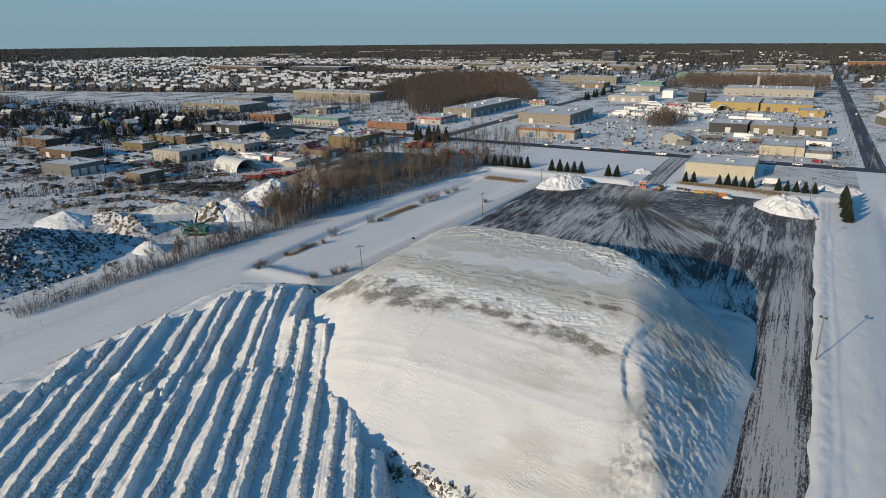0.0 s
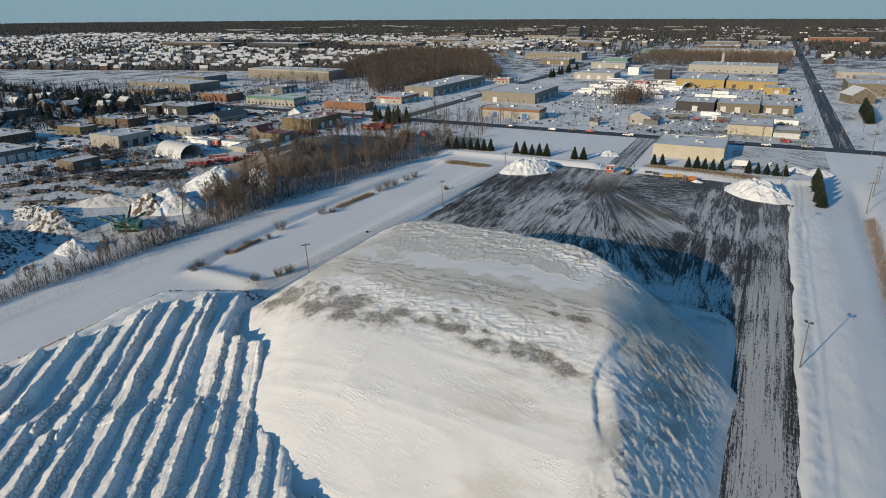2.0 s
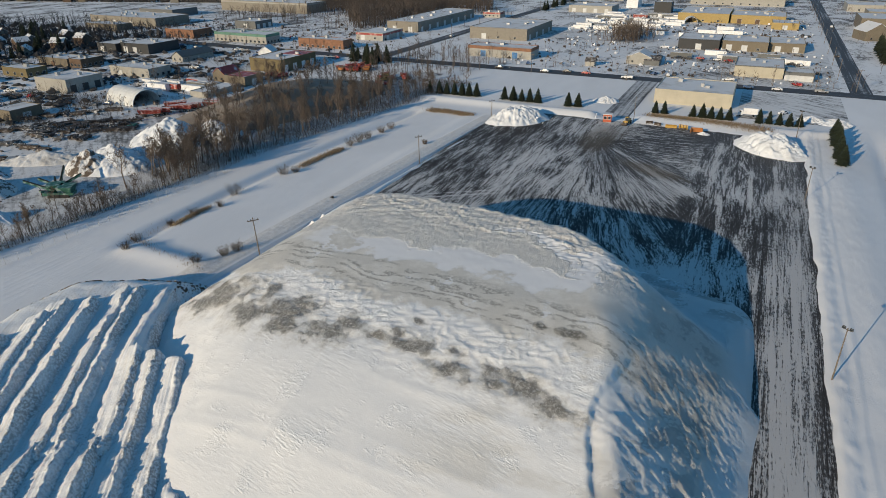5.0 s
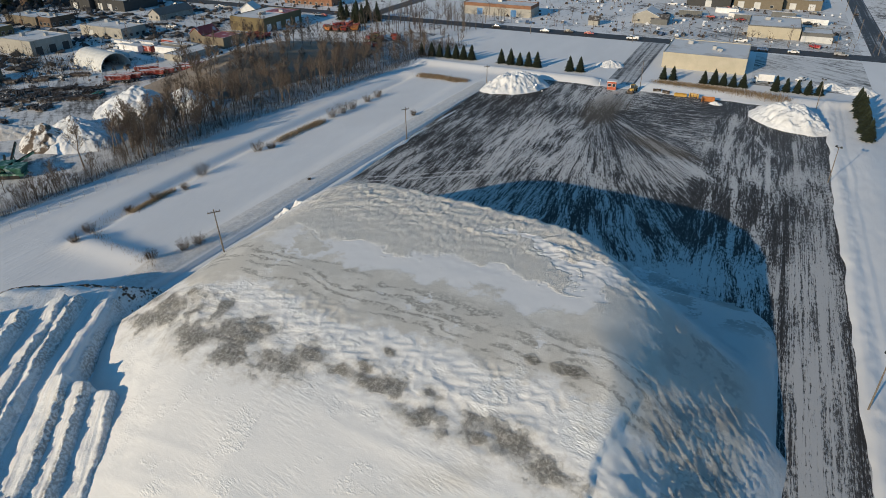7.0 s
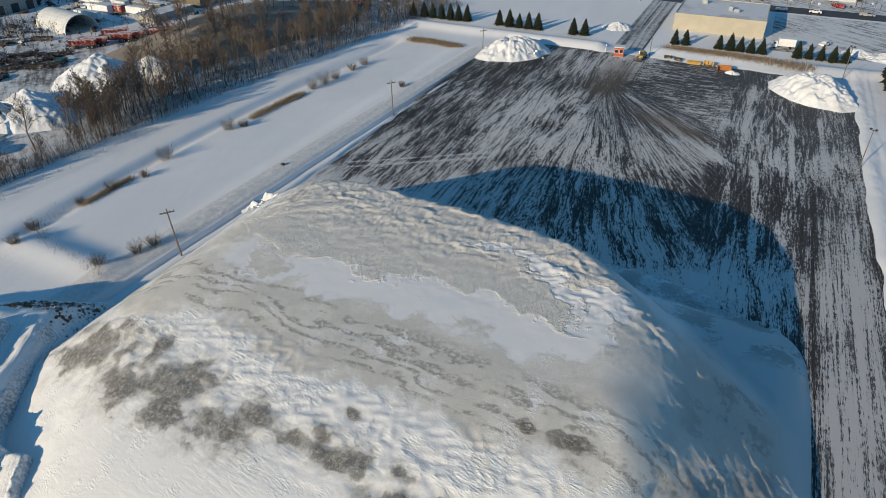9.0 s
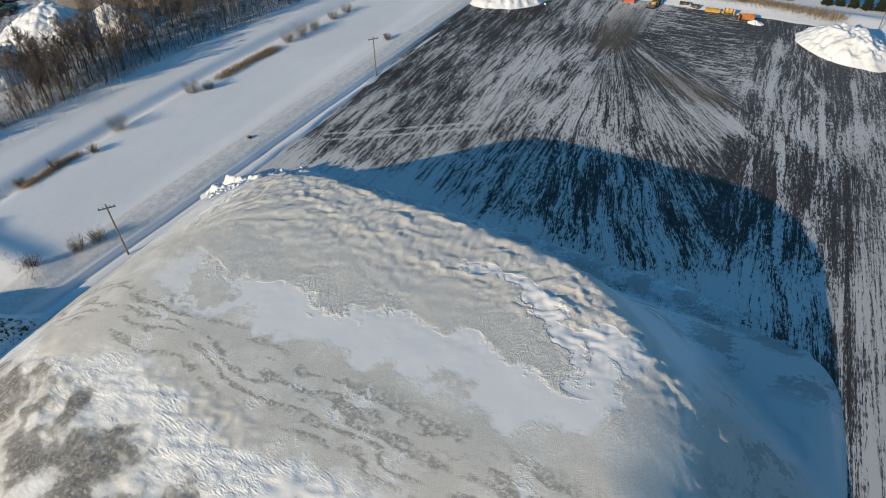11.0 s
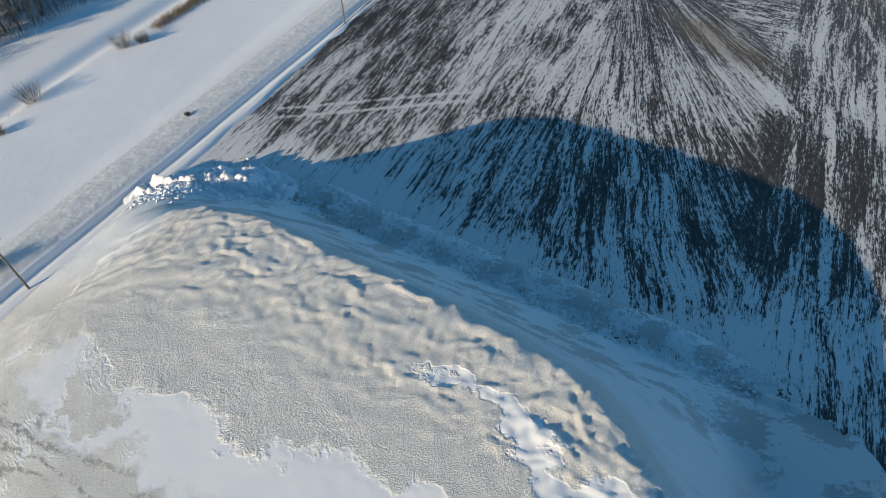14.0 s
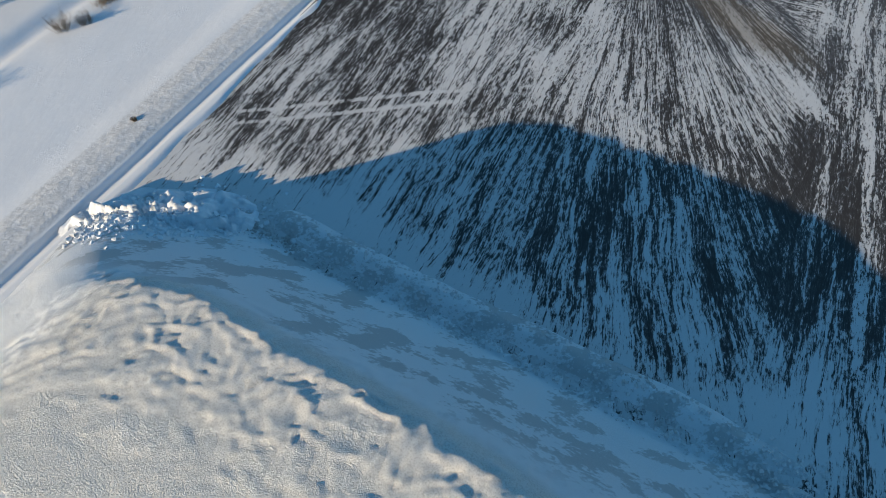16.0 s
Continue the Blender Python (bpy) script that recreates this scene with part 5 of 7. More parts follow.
def utility_pole(x, y, h, turn, lean=(0.0, 0.0), label="weathered wooden utility pole with crossarm and insulators"):
    t = thing("utility_pole", x, y, ground_z(x, y) - 0.3, turn, label, "utility pole")
    part("pole", Shape().tube((0, 0, 0), (lean[0], lean[1], h), 0.16, 0.10, 8), WOODPOLE, t)
    part("crossarm", Shape().box(lean[0] - 1.2, lean[0] + 1.2, lean[1] - 0.07, lean[1] + 0.07, h - 0.75, h - 0.58), WOODPOLE, t)
    for dx in (-1.05, -0.45, 0.45, 1.05):
        part("insulator", Shape().tube((lean[0] + dx, lean[1], h - 0.58), (lean[0] + dx, lean[1], h - 0.32), 0.07, 0.05, 6), DARKSTEEL, t)
    return t


def lamp_pole(x, y, h, turn, label="slim weathered post with two floodlights on a short crossarm"):
    t = thing("floodlight_post", x, y, ground_z(x, y) - 0.2, turn, label, "lamp post")
    part("post", Shape().tube((0, 0, 0), (0, 0, h), 0.13, 0.08, 7), WOODPOLE, t)
    part("crossarm", Shape().box(-0.65, 0.65, -0.05, 0.05, h - 0.35, h - 0.23), DARKSTEEL, t)
    for sx in (-0.55, 0.55):
        lamp = part("floodlight", Shape().box(sx - 0.26, sx + 0.26, -0.12, 0.22, h - 0.23, h + 0.16, 0.05), GREYWALL, t)
        part("glass", Shape().box(sx - 0.20, sx + 0.20, 0.21, 0.235, h - 0.17, h + 0.10), GLASS_DARK, lamp)
    return t


utility_pole(-96.6, 121.3, 9.6, 55, (-0.45, 0.2))
utility_pole(-94.6, 193.5, 9.6, 55, (-0.1, 0.1))
utility_pole(-93.8, 252, 9.2, 55)
for x, y in ((13.2, 124.4), (11.6, 209.5), (10.5, 272.5)):
    lamp_pole(x, y, 9.7, 150)
lamp_pole(-44.5, 272.5, 9.5, 100)
for x, y in ((-110, 349), (-62, 349.5), (-20, 350), (2, 365), (20, 366), (36, 366), (60, 350), (48, 352), (-140, 366), (-160, 350), (-84, 366)):
    utility_pole(x, y, 10.5, 0)
for x, y in ((36, 248), (40, 270), (44, 292), (47, 225), (52, 310)):
    utility_pole(x, y, 11.5, 20)
for i in range(14):
    utility_pole(30.5, 395 + 42 * i, 10.0, 90)
for i in range(10):
    utility_pole(-198.5, 395 + 50 * i, 10.0, 90)


def chain_fence(points, h=1.8):
    """Steel posts every three metres, rails and a mesh of thin wires between them."""
    t = thing("chain_link_fence", points[0][0], points[0][1], 0, 0, "long chain-link fence with steel posts in snow", "fence")
    ox, oy = points[0]
    posts = []
    for (x0, y0), (x1, y1) in zip(points, points[1:]):
        n = max(1, round(math.hypot(x1 - x0, y1 - y0) / 3.0))
        posts += [(x0 + (x1 - x0) * i / n, y0 + (y1 - y0) * i / n) for i in range(n + (1 if (x1, y1) == points[-1] else 0))]
    proto = Shape().tube((0, 0, -0.4), (0, 0, h), 0.045, 0.045, 5).mesh("post")
    proto.materials.append(STEEL)
    wires = Shape()
    for i, (x, y) in enumerate(posts):
        o = new("post", proto)
        o.parent = t
        o.location = (x - ox, y - oy, ground_z(x, y))
        if i:
            px, py = posts[i - 1]
            za, zb = ground_z(px, py), ground_z(x, y)
            for k in (0.15, 0.5, 0.85, 1.2, 1.5, 1.78):
                wires.tube((px - ox, py - oy, za + k), (x - ox, y - oy, zb + k), 0.02 if k > 1.7 else 0.008, 0.02 if k > 1.7 else 0.008, 3)
    part("wire_mesh", wires, STEEL, t)


chain_fence([(-143.0, 30), (-144.2, 90), (-144.0, 122), (-143.5, 165)])
chain_fence([(-137.5, 262), (-141, 284), (-141, 345)])


# ---- machines and booth by the gate ----
def booth(x, y, turn):
    t = thing("gate_booth", x, y, 0.05, turn, "small orange-red gate booth with windows on a lot", "booth")
    part("body", Shape().box(-1.5, 1.5, -1.2, 1.2, 0, 2.9), paint("booth_red", (0.42, 0.10, 0.05), 0.6), t)
    part("roof", Shape().box(-1.75, 1.75, -1.45, 1.45, 2.9, 3.12), SNOW_ROOF, t, "snow-dusted flat roof")
    for sx in (-0.75, 0.75):
        w = part("window", Shape().box(sx - 0.5, sx + 0.5, -1.24, -1.2, 1.2, 2.2), GLASS_DARK, t)
        part("frame", Shape().box(sx - 0.58, sx + 0.58, -1.225, -1.198, 1.12, 2.28), WHITEPAINT, w)
    part("window", Shape().box(1.2, 1.24, -0.6, 0.6, 1.2, 2.2), GLASS_DARK, t)
    part("door", Shape().box(1.2, 1.23, 0.65, 1.15, 0, 2.1), WHITEPAINT, t)
    part("plinth", Shape().box(-1.6, 1.6, -1.3, 1.3, -0.05, 0.15), STEEL, t)


booth(-53.6, 269.0, 8)


def wheel(parent, x, y, r, w, rim=True):
    o = part("wheel", Shape().tube((x - w / 2, y, r), (x + w / 2, y, r), r, r, 14), RUBBER, parent)
    if rim:
        part("rim", Shape().tube((x - w / 2 - 0.01, y, r), (x + w / 2 + 0.01, y, r), r * 0.5, r * 0.5, 10), STEEL, o)


def loader(x, y, turn, s=1.0):
    t = thing("wheel_loader", x, y, 0.05, turn, "yellow and black wheel loader with a snow bucket", "loader")
    part("chassis", Shape().box(-1.1, 1.1, -2.6, 2.2, 0.6, 1.7, 0.1), YELLOWPAINT, t)
    part("hood", Shape().box(-0.95, 0.95, -2.7, -0.4, 1.7, 2.3, 0.12), YELLOWPAINT, t)
    c = part("cab", Shape().box(-0.8, 0.8, -0.4, 1.0, 1.7, 3.2, 0.08), GLASS_DARK, t)
    part("roof", Shape().box(-0.9, 0.9, -0.5, 1.1, 3.2, 3.32), YELLOWPAINT, c)
    for sx in (-0.7, 0.7):
        part("arm", Shape().tube((sx, 1.8, 1.5), (sx, 3.6, 0.7), 0.14, 0.12, 5), DARKSTEEL, t)
    b = Shape()
    b.add([(-1.4, 3.5, 0.1), (1.4, 3.5, 0.1), (1.4, 4.6, 0.12), (-1.4, 4.6, 0.12), (-1.4, 3.4, 1.2), (1.4, 3.4, 1.2)], [(0, 1, 2, 3), (0, 4, 5, 1), (0, 3, 4), (1, 5, 2)])
    part("bucket", b, DARKSTEEL, t)
    for sx in (-1.1, 1.1):
        for sy in (-1.7, 1.5):
            wheel(t, sx, sy, 0.75, 0.5)
    t.scale = (s, s, s)


loader(-46.2, 268.8, 170, 0.8)


def plough_blade(x, y, turn, mat, label, w=3.6, h=1.2):
    t = thing("snow_plough_blade", x, y, 0.05, turn, label, "plough blade")
    b = Shape()
    n = 7
    rim = []
    for d in (0.0, 0.08):
        for i in range(n + 1):
            a = -0.9 + 1.8 * i / n
            rim.append((0.5 * math.cos(a) + d, h / 2 + h / 2 * a / 0.9))
    loop = list(range(n + 1)) + list(range(2 * n + 1, n, -1))
    m = len(rim)
    faces = [(loop[j], loop[(j + 1) % m], m + loop[(j + 1) % m], m + loop[j]) for j in range(m)] + [tuple(loop[::-1]), tuple(m + j for j in loop)]
    b.add([(-w / 2, p, q) for p, q in rim] + [(w / 2, p, q) for p, q in rim], faces)
    part("mouldboard", b, mat, t)
    for sx in (-w / 3, 0, w / 3):
        part("rib", Shape().box(sx - 0.06, sx + 0.06, 0.5, 0.8, 0.1, h), DARKSTEEL, t)
    part("frame", Shape().box(-w / 3, w / 3, 0.75, 1.4, 0.2, 0.5), DARKSTEEL, t)


plough_blade(-38.5, 271.5, 10, DARKSTEEL, "dark steel plough blade parked in snow", 2.6)
plough_blade(-35.6, 270.6, -15, DARKSTEEL, "dark steel plough blade parked in snow", 2.6)
plough_blade(-30.5, 269.3, 5, YELLOWPAINT, "faded yellow plough blade parked at the lot edge", 4.0)
plough_blade(-26.2, 270.2, 170, YELLOWPAINT, "orange plough blade parked at the lot edge", 3.2, 1.6)


def plough_box(x, y, turn):
    t = thing("pusher_box", x, y, 0.05, turn, "orange steel snow pusher box with side plates", "snow pusher")
    part("blade", Shape().box(-2.0, 2.0, 0.0, 0.15, 0, 1.6), ORANGEPAINT, t)
    for sx in (-2.0, 1.88):
        part("side_plate", Shape().box(sx, sx + 0.12, -1.4, 0.15, 0, 1.5), ORANGEPAINT, t)
    for sx in (-1.2, 0, 1.2):
        part("brace", Shape().tube((sx, 0.15, 1.3), (sx, 0.9, 0.1), 0.07, 0.07, 4), DARKSTEEL, t)


plough_box(-21.6, 267.6, 12)
for i, (x, y) in enumerate(((-47.8, 273.5), (-58.6, 272.0), (-59.2, 276))):
    t = thing("bollard", x, y, 0.0, 0, "white concrete bollard at the gate", "bollard")
    part("post", Shape().tube((0, 0, 0), (0, 0, 1.1), 0.2, 0.18, 8), WHITEPAINT, t)
    part("cap", Shape().tube((0, 0, 1.1), (0, 0, 1.2), 0.2, 0.1, 8), SNOW_ROOF, t)


# ---- vehicles ----
def car(kind, material, label):
    """A car, pickup or van: body with hood and cabin, glass band, bumpers, wheels."""
    t = thing("car" if kind == "car" else ("pickup_truck" if kind == "pickup" else "box_truck"), 0, 0, 0, 0, label, kind if kind != "box" else "truck")
    b, g = Shape(), Shape()
    if kind == "box":
        part("cargo_box", Shape().box(-1.2, 1.2, -3.6, 1.6, 0.9, 3.3), WHITEPAINT, t)
        b.box(-1.05, 1.05, 1.7, 3.6, 0.5, 1.5, 0.05).box(-1.0, 1.0, 1.7, 2.9, 1.5, 2.3, 0.1)
        g.box(-1.02, 1.02, 2.2, 2.96, 1.5, 2.15, 0.1)
        ys = (-2.3, 2.6)
    else:
        ln = 2.25 if kind == "car" else 2.75
        b.box(-0.9, 0.9, -ln, ln, 0.35, 0.95, 0.04)
        if kind == "car":
            b.add([(-0.78, -1.7, 0.95), (0.78, -1.7, 0.95), (0.78, 1.05, 0.95), (-0.78, 1.05, 0.95), (-0.62, -1.1, 1.48), (0.62, -1.1, 1.48), (0.62, 0.3, 1.48), (-0.62, 0.3, 1.48)],
                  [(4, 5, 6, 7), (0, 1, 5, 4), (1, 2, 6, 5), (2, 3, 7, 6), (3, 0, 4, 7)])
            g.box(-0.80, 0.80, -1.25, 0.6, 1.0, 1.36, 0.1)
        else:
            b.box(-0.85, 0.85, -0.3, 1.2, 0.95, 1.75, 0.14)
            b.box(-0.9, -0.8, -ln, -0.3, 0.95, 1.25).box(0.8, 0.9, -ln, -0.3, 0.95, 1.25)
            g.box(-0.87, 0.87, -0.2, 1.12, 1.12, 1.6, 0.08)
        ys = (-ln * 0.6, ln * 0.62)
    part("body", b, material, t)
    part("glazing", g, GLASS_DARK, t)
    for sx in (-0.85, 0.85):
        for sy in ys:
            wheel(t, sx, sy, 0.36, 0.24, False)
    part("bumper", Shape().box(-0.86, 0.86, -ys[1] - 0.98, -ys[1] - 0.86, 0.4, 0.62), DARKSTEEL, t)
    return t


cars = [car("car", CAR_PAINTS[0], "white sedan dusted with road salt"), car("car", CAR_PAINTS[1], "black sedan on the winter street"), car("car", CAR_PAINTS[2], "red hatchback on the winter street"),
        car("pickup", CAR_PAINTS[0], "white pickup truck parked on snow"), car("pickup", CAR_PAINTS[3], "grey pickup truck parked on snow"), car("car", CAR_PAINTS[4], "dark blue sedan parked on snow"),
        car("box", CAR_PAINTS[0], "white box truck parked beside the warehouse")]
spots = [(-105, 356, 0.08, 90, 0), (-94, 359.5, 0.08, -90, 1), (-84, 359, 0.08, -90, 2), (-63, 356, 0.08, 90, 3), (-36, 359, 0.08, -90, 4), (-120, 374, 0.05, 20, 5), (-6.2, 300, 0.05, 95, 6),
         (6.5, 309, 0.05, 150, 0), (12, 371, 0.05, 30, 2), (-44, 358.5, 0.08, -90, 0), (22, 359, 0.08, -90, 4), (35, 470, 0.08, 0, 1), (40, 620, 0.08, 180, 0), (-203, 455, 0.08, 0, 0), (-209, 560, 0.08, 180, 1),
         (-130, 356, 0.08, 90, 1), (4, 356, 0.08, 90, 0), (-8, 356, 0.08, 90, 5)]
for i in range(26):
    spots.append((rand(-66, 24), random.choice((372, 374, 425, 428, 462)) + rand(-2, 2), 0.05, rand(-20, 20) + random.choice((0, 90)), random.randrange(6)))
for i in range(44):
    spots.append((rand(-420, -225), random.choice((334, 340, 346, 402, 290)) + rand(-3, 3), 0.05, rand(-15, 15) + random.choice((0, 90)), random.randrange(6)))
for i in range(24):
    spots.append((rand(-330, -245), random.choice((205, 248, 282)) + rand(-5, 5), 0.05, rand(0, 180), random.randrange(6)))
used = set()
for x, y, z, a, k in spots:
    if k not in used:
        used.add(k)
        cars[k].matrix_basis = pose(x, y, z, 0, 0, a)
    else:
        copy_thing(cars[k], pose(x, y, z, 0, 0, a))

# ---- buildings ----
def building(x0, y0, x1, y1, h, wall, label, category="building", roof=None, trim=None, doors=0, door_mat=None, windows=0, east_doors=0, east_windows=0, units=2, stripe=None, name="industrial_building", sills=1.0, storeys=1):
    """A flat-roofed building: walls, snowy roof deck behind a parapet, coping, doors, windows, rooftop units."""
    t = thing(name, x0, y0, -0.15, 0, label, category)
    w, d = x1 - x0, y1 - y0
    h += 0.15
    part("wall", Shape().box(0, w, 0, d, 0, h - 0.35), wall, t)
    part("roof", Shape().box(0.25, w - 0.25, 0.25, d - 0.25, h - 0.35, h - 0.22), roof or SNOW_ROOF, t, "snow-covered flat roof")
    c = Shape()
    for a in ((-0.06, w + 0.06, -0.06, 0.24), (-0.06, w + 0.06, d - 0.24, d + 0.06), (-0.06, 0.24, 0.24, d - 0.24), (w - 0.24, w + 0.06, 0.24, d - 0.24)):
        c.box(a[0], a[1], a[2], a[3], h - 0.42, h)
    part("parapet", c, trim or wall, t)
    if stripe:
        part("stripe", Shape().box(-0.05, w + 0.05, -0.05, d + 0.05, h - 1.7, h - 0.45), stripe, t)
    door_mat = door_mat or DOORGREY

    def opening(nm, face, a, b, z0, z1, m):
        o = 0.06
        if face == "s":
            p = part(nm, Shape().box(a, b, -o, 0.05, z0, z1), m, t)
            part("frame", Shape().box(a - 0.12, b + 0.12, -o + 0.025, 0.05, z0 - (0.12 if z0 > 0.3 else 0), z1 + 0.12), STEEL, p)
        else:
            p = part(nm, Shape().box(w - 0.05, w + o, a, b, z0, z1), m, t)
            part("frame", Shape().box(w - 0.05, w + o - 0.025, a - 0.12, b + 0.12, z0 - (0.12 if z0 > 0.3 else 0), z1 + 0.12), STEEL, p)
    dh = min(3.6, h * 0.62)
    for i in range(doors):
        m = w * (i + 0.5) / (doors + (1 if windows else 0))
        opening("garage_door", "s", m - 1.6, m + 1.6, 0.15, dh, door_mat)
    for i in range(east_doors):
        m = d * (i + 0.5) / east_doors
        opening("garage_door", "e", m - 1.6, m + 1.6, 0.15, dh, door_mat)
    for k in range(storeys):
        z = sills + k * 2.9
        for i in range(windows):
            m = w * (i + 0.7) / (windows + 0.4)
            if doors and k == 0 and m < w * doors / (doors + 1):
                continue
            opening("window", "s", m - 0.75, m + 0.75, z, z + 1.25, GLASS_DARK)
        for i in range(east_windows):
            m = d * (i + 0.5) / east_windows
            opening("window", "e", m - 0.75, m + 0.75, z, z + 1.25, GLASS_DARK)
    for i in range(units):
        ux, uy = rand(0.15, 0.8) * w, rand(0.2, 0.75) * d
        u = part("rooftop_unit", Shape().box(ux, ux + rand(1.2, 2.4), uy, uy + rand(1.2, 2.0), h - 0.22, h + rand(0.7, 1.3)), STEEL, t)
    return t


building(-42.9, 309.0, -12.6, 337.0, 5.9, CREAM, "cream metal-clad warehouse with a flat snowy roof", "warehouse", trim=CREAM, units=3, name="warehouse")
# storage yard and street to the west
building(-269, 174, -258.3, 187, 4.4, TAN, "small tan workshop with a lean roof", doors=0, east_doors=1, units=0)
building(-325, 168, -301, 186, 5.5, GREYWALL, "grey workshop with overhead doors", east_doors=4)
building(-304.5, 217, -283.5, 236, 6.2, LIGHTWALL, "off-white metal workshop with a ribbed wall", east_doors=3, door_mat=DARKWALL, windows=1)
building(-372, 195, -343, 214, 5.1, BROWNWALL, "long brown brick workshop", east_windows=5, doors=2)
building(-354.4, 234, -335.5, 245, 4.4, OLIVE, "low yellow-brown brick workshop", windows=3, east_windows=3)
building(-366, 262, -342.5, 275, 4.5, TAN, "tan garage with a brown door", doors=1, door_mat=BROWNWALL)
building(-342.4, 263, -333, 277, 4.8, BROWNWALL, "dark brick office block", windows=3, east_windows=4)
building(-304, 257, -276.8, 271, 4.9, LIGHTWALL, "white single-storey workshop with snowy roof", doors=1, windows=4, east_windows=4)
building(-377, 309, -361, 334, 5.2, DARKWALL, "charcoal workshop with white doors", doors=1, windows=2)
building(-360, 312, -337, 336, 5.8, DARKWALL, "charcoal workshop with white doors", doors=2, windows=2)
building(-480, 382, -446, 396, 4.6, TAN, "low tan office building in snow", doors=1, windows=5)
building(-510, 411, -437, 446, 6.5, BEIGE, "large beige factory with a snowy roof", "factory", doors=3, windows=4, units=6)
building(-389, 375, -363, 393, 5.6, ORANGEBRICK, "orange brick shop with large windows", "shop", windows=4, east_windows=4, sills=0.7)
building(-344, 375, -300, 389, 5.8, LIGHTWALL, "white office block with green roof trim", "office", trim=GREENTRIM, stripe=GREENTRIM, windows=12, east_windows=4, sills=0.6)
building(-378, 434, -358, 454, 5.4, GREYWALL, "grey metal workshop with overhead doors", doors=1, east_doors=3)
building(-487, 539, -386, 569, 9.0, BEIGE, "long beige industrial hall", "factory", doors=0, windows=0, units=8, stripe=LIGHTWALL)
building(-275, 376, -241, 386.5, 5.4, ORANGEBRICK, "orange brick showroom with tall windows", "shop", windows=8, east_windows=2, sills=0.4)
building(-258, 418, -237, 446, 5.0, LIGHTWALL, "white workshop with a red roof band", stripe=REDROOF, doors=1, windows=2, east_doors=2)
p_b = building(-247.5, 297, -227, 327, 6.6, OLIVE, "olive-yellow workshop with white overhead doors", "workshop", east_doors=4, door_mat=WHITEPAINT, units=3)
part("roof_panel", Shape().box(7, 20.3, 18, 29.8, 6.50, 6.66), REDROOF, p_b, "red metal roof section")
building(-233.5, 262, -221, 275, 4.6, TAN, "tan shed with a red metal roof part", "shed", roof=REDROOF, units=0, east_doors=1)
building(-229.5, 236, -220, 257, 2.6, LIGHTWALL, "long low white storage shed", "shed", units=0, east_doors=0)
building(-470, 250, -430, 268, 5.0, GREYWALL, "grey workshop under snow", doors=3)
building(-430, 215, -400, 228, 5.0, BROWNWALL, "brown brick workshop with snowy roof", windows=4)
building(-520, 470, -480, 500, 6.0, GREYWALL, "grey metal hall under snow", doors=2)
building(-690, 300, -640, 322, 5.0, TAN, "tan low commercial building", windows=6)
# along the avenue
building(-162, 388, -123, 402, 6.0, LIGHTWALL, "white warehouse with an orange band and blue doors", "warehouse", trim=ORANGEBRICK, stripe=ORANGEBRICK, doors=2, door_mat=BLUEDOOR, windows=0, units=2, name="warehouse")
building(-190, 457, -148.7, 515, 7.5, BEIGE, "large grey warehouse with a snowy roof", "warehouse", doors=1, windows=3, east_doors=4, units=4, name="warehouse")
building(-262, 468, -236, 574, 7.0, BEIGE, "long workshop hall with shaded loading side", "warehouse", doors=2, east_doors=8, units=5, name="warehouse")
building(-230, 580, -214, 592, 4.5, LIGHTWALL, "white shop with a red band", "shop", stripe=REDROOF, windows=4)
building(-174, 654, -134, 684, 6.0, LIGHTWALL, "white warehouse with loading doors", "warehouse", doors=4, units=3, name="warehouse")
building(-133, 716, -122, 739, 7.5, WHITEPAINT, "tall white storage block with flat roof", "building", units=0)
building(-101, 680, -86, 695, 9.2, DARKWALL, "black metal-clad storage block", "building", units=1)
building(-72, 616, -33, 676, 7.0, YELLOW, "yellow factory hall with snowy roof", "factory", doors=1, windows=3, units=6, door_mat=BROWNWALL)
building(-32, 620, 8, 659, 6.4, YELLOW, "yellow factory hall with snowy roof", "factory", doors=2, windows=3, units=6, door_mat=BROWNWALL)
building(-1.5, 591, 17, 615, 4.8, YELLOW, "low yellow annex of the factory", "building", doors=1, units=1)
building(-80, 780, 8, 829, 7.7, LIGHTWALL, "long grey hall with a row of roof vents", "factory", windows=10, units=9)
building(-53, 466, -29, 496, 6.1, DARKWALL, "black flat-roofed workshop with snow", "workshop", doors=1, units=2)
building(-28, 470, -2, 500, 5.8, TAN, "tan brick workshop with high windows", "workshop", doors=2, windows=3, units=3)
building(-1.5, 476, 18, 506, 5.2, TAN, "low tan workshop with snowy roof", "workshop", doors=2, units=2)
building(-16, 385, 6.3, 413, 5.4, CREAM, "cream-white metal hall with snowy roof", "warehouse", trim=GREYWALL, units=2, name="warehouse")
building(6.9, 383, 19.4, 396, 4.2, GREYWALL, "grey garage annex with four doors", "garage", doors=4, units=0)
building(-182, 1076, -142, 1115, 7.2, GREENTRIM, "green-walled store with white front", "store", doors=2)
building(-130, 1080, 30, 1120, 8.0, LIGHTWALL, "long pale shopping hall with snowy roof", "store", windows=8, units=8)
building(57, 605, 90, 650, 9.0, TAN, "tan brick apartment-like building", "building", windows=6, storeys=2, units=3)
building(70, 690, 120, 720, 6.5, BEIGE, "low beige hall with snowy roof", "building", windows=6)
building(60, 760, 150, 800, 6.0, LIGHTWALL, "pale hall with a flat snowy roof", "building", windows=6)
building(-330, 700, -300, 730, 6, LIGHTWALL, "pale workshop hall with snowy roof", doors=2)
building(-190, 790, -150, 815, 6, LIGHTWALL, "pale workshop hall with snowy roof", doors=2)
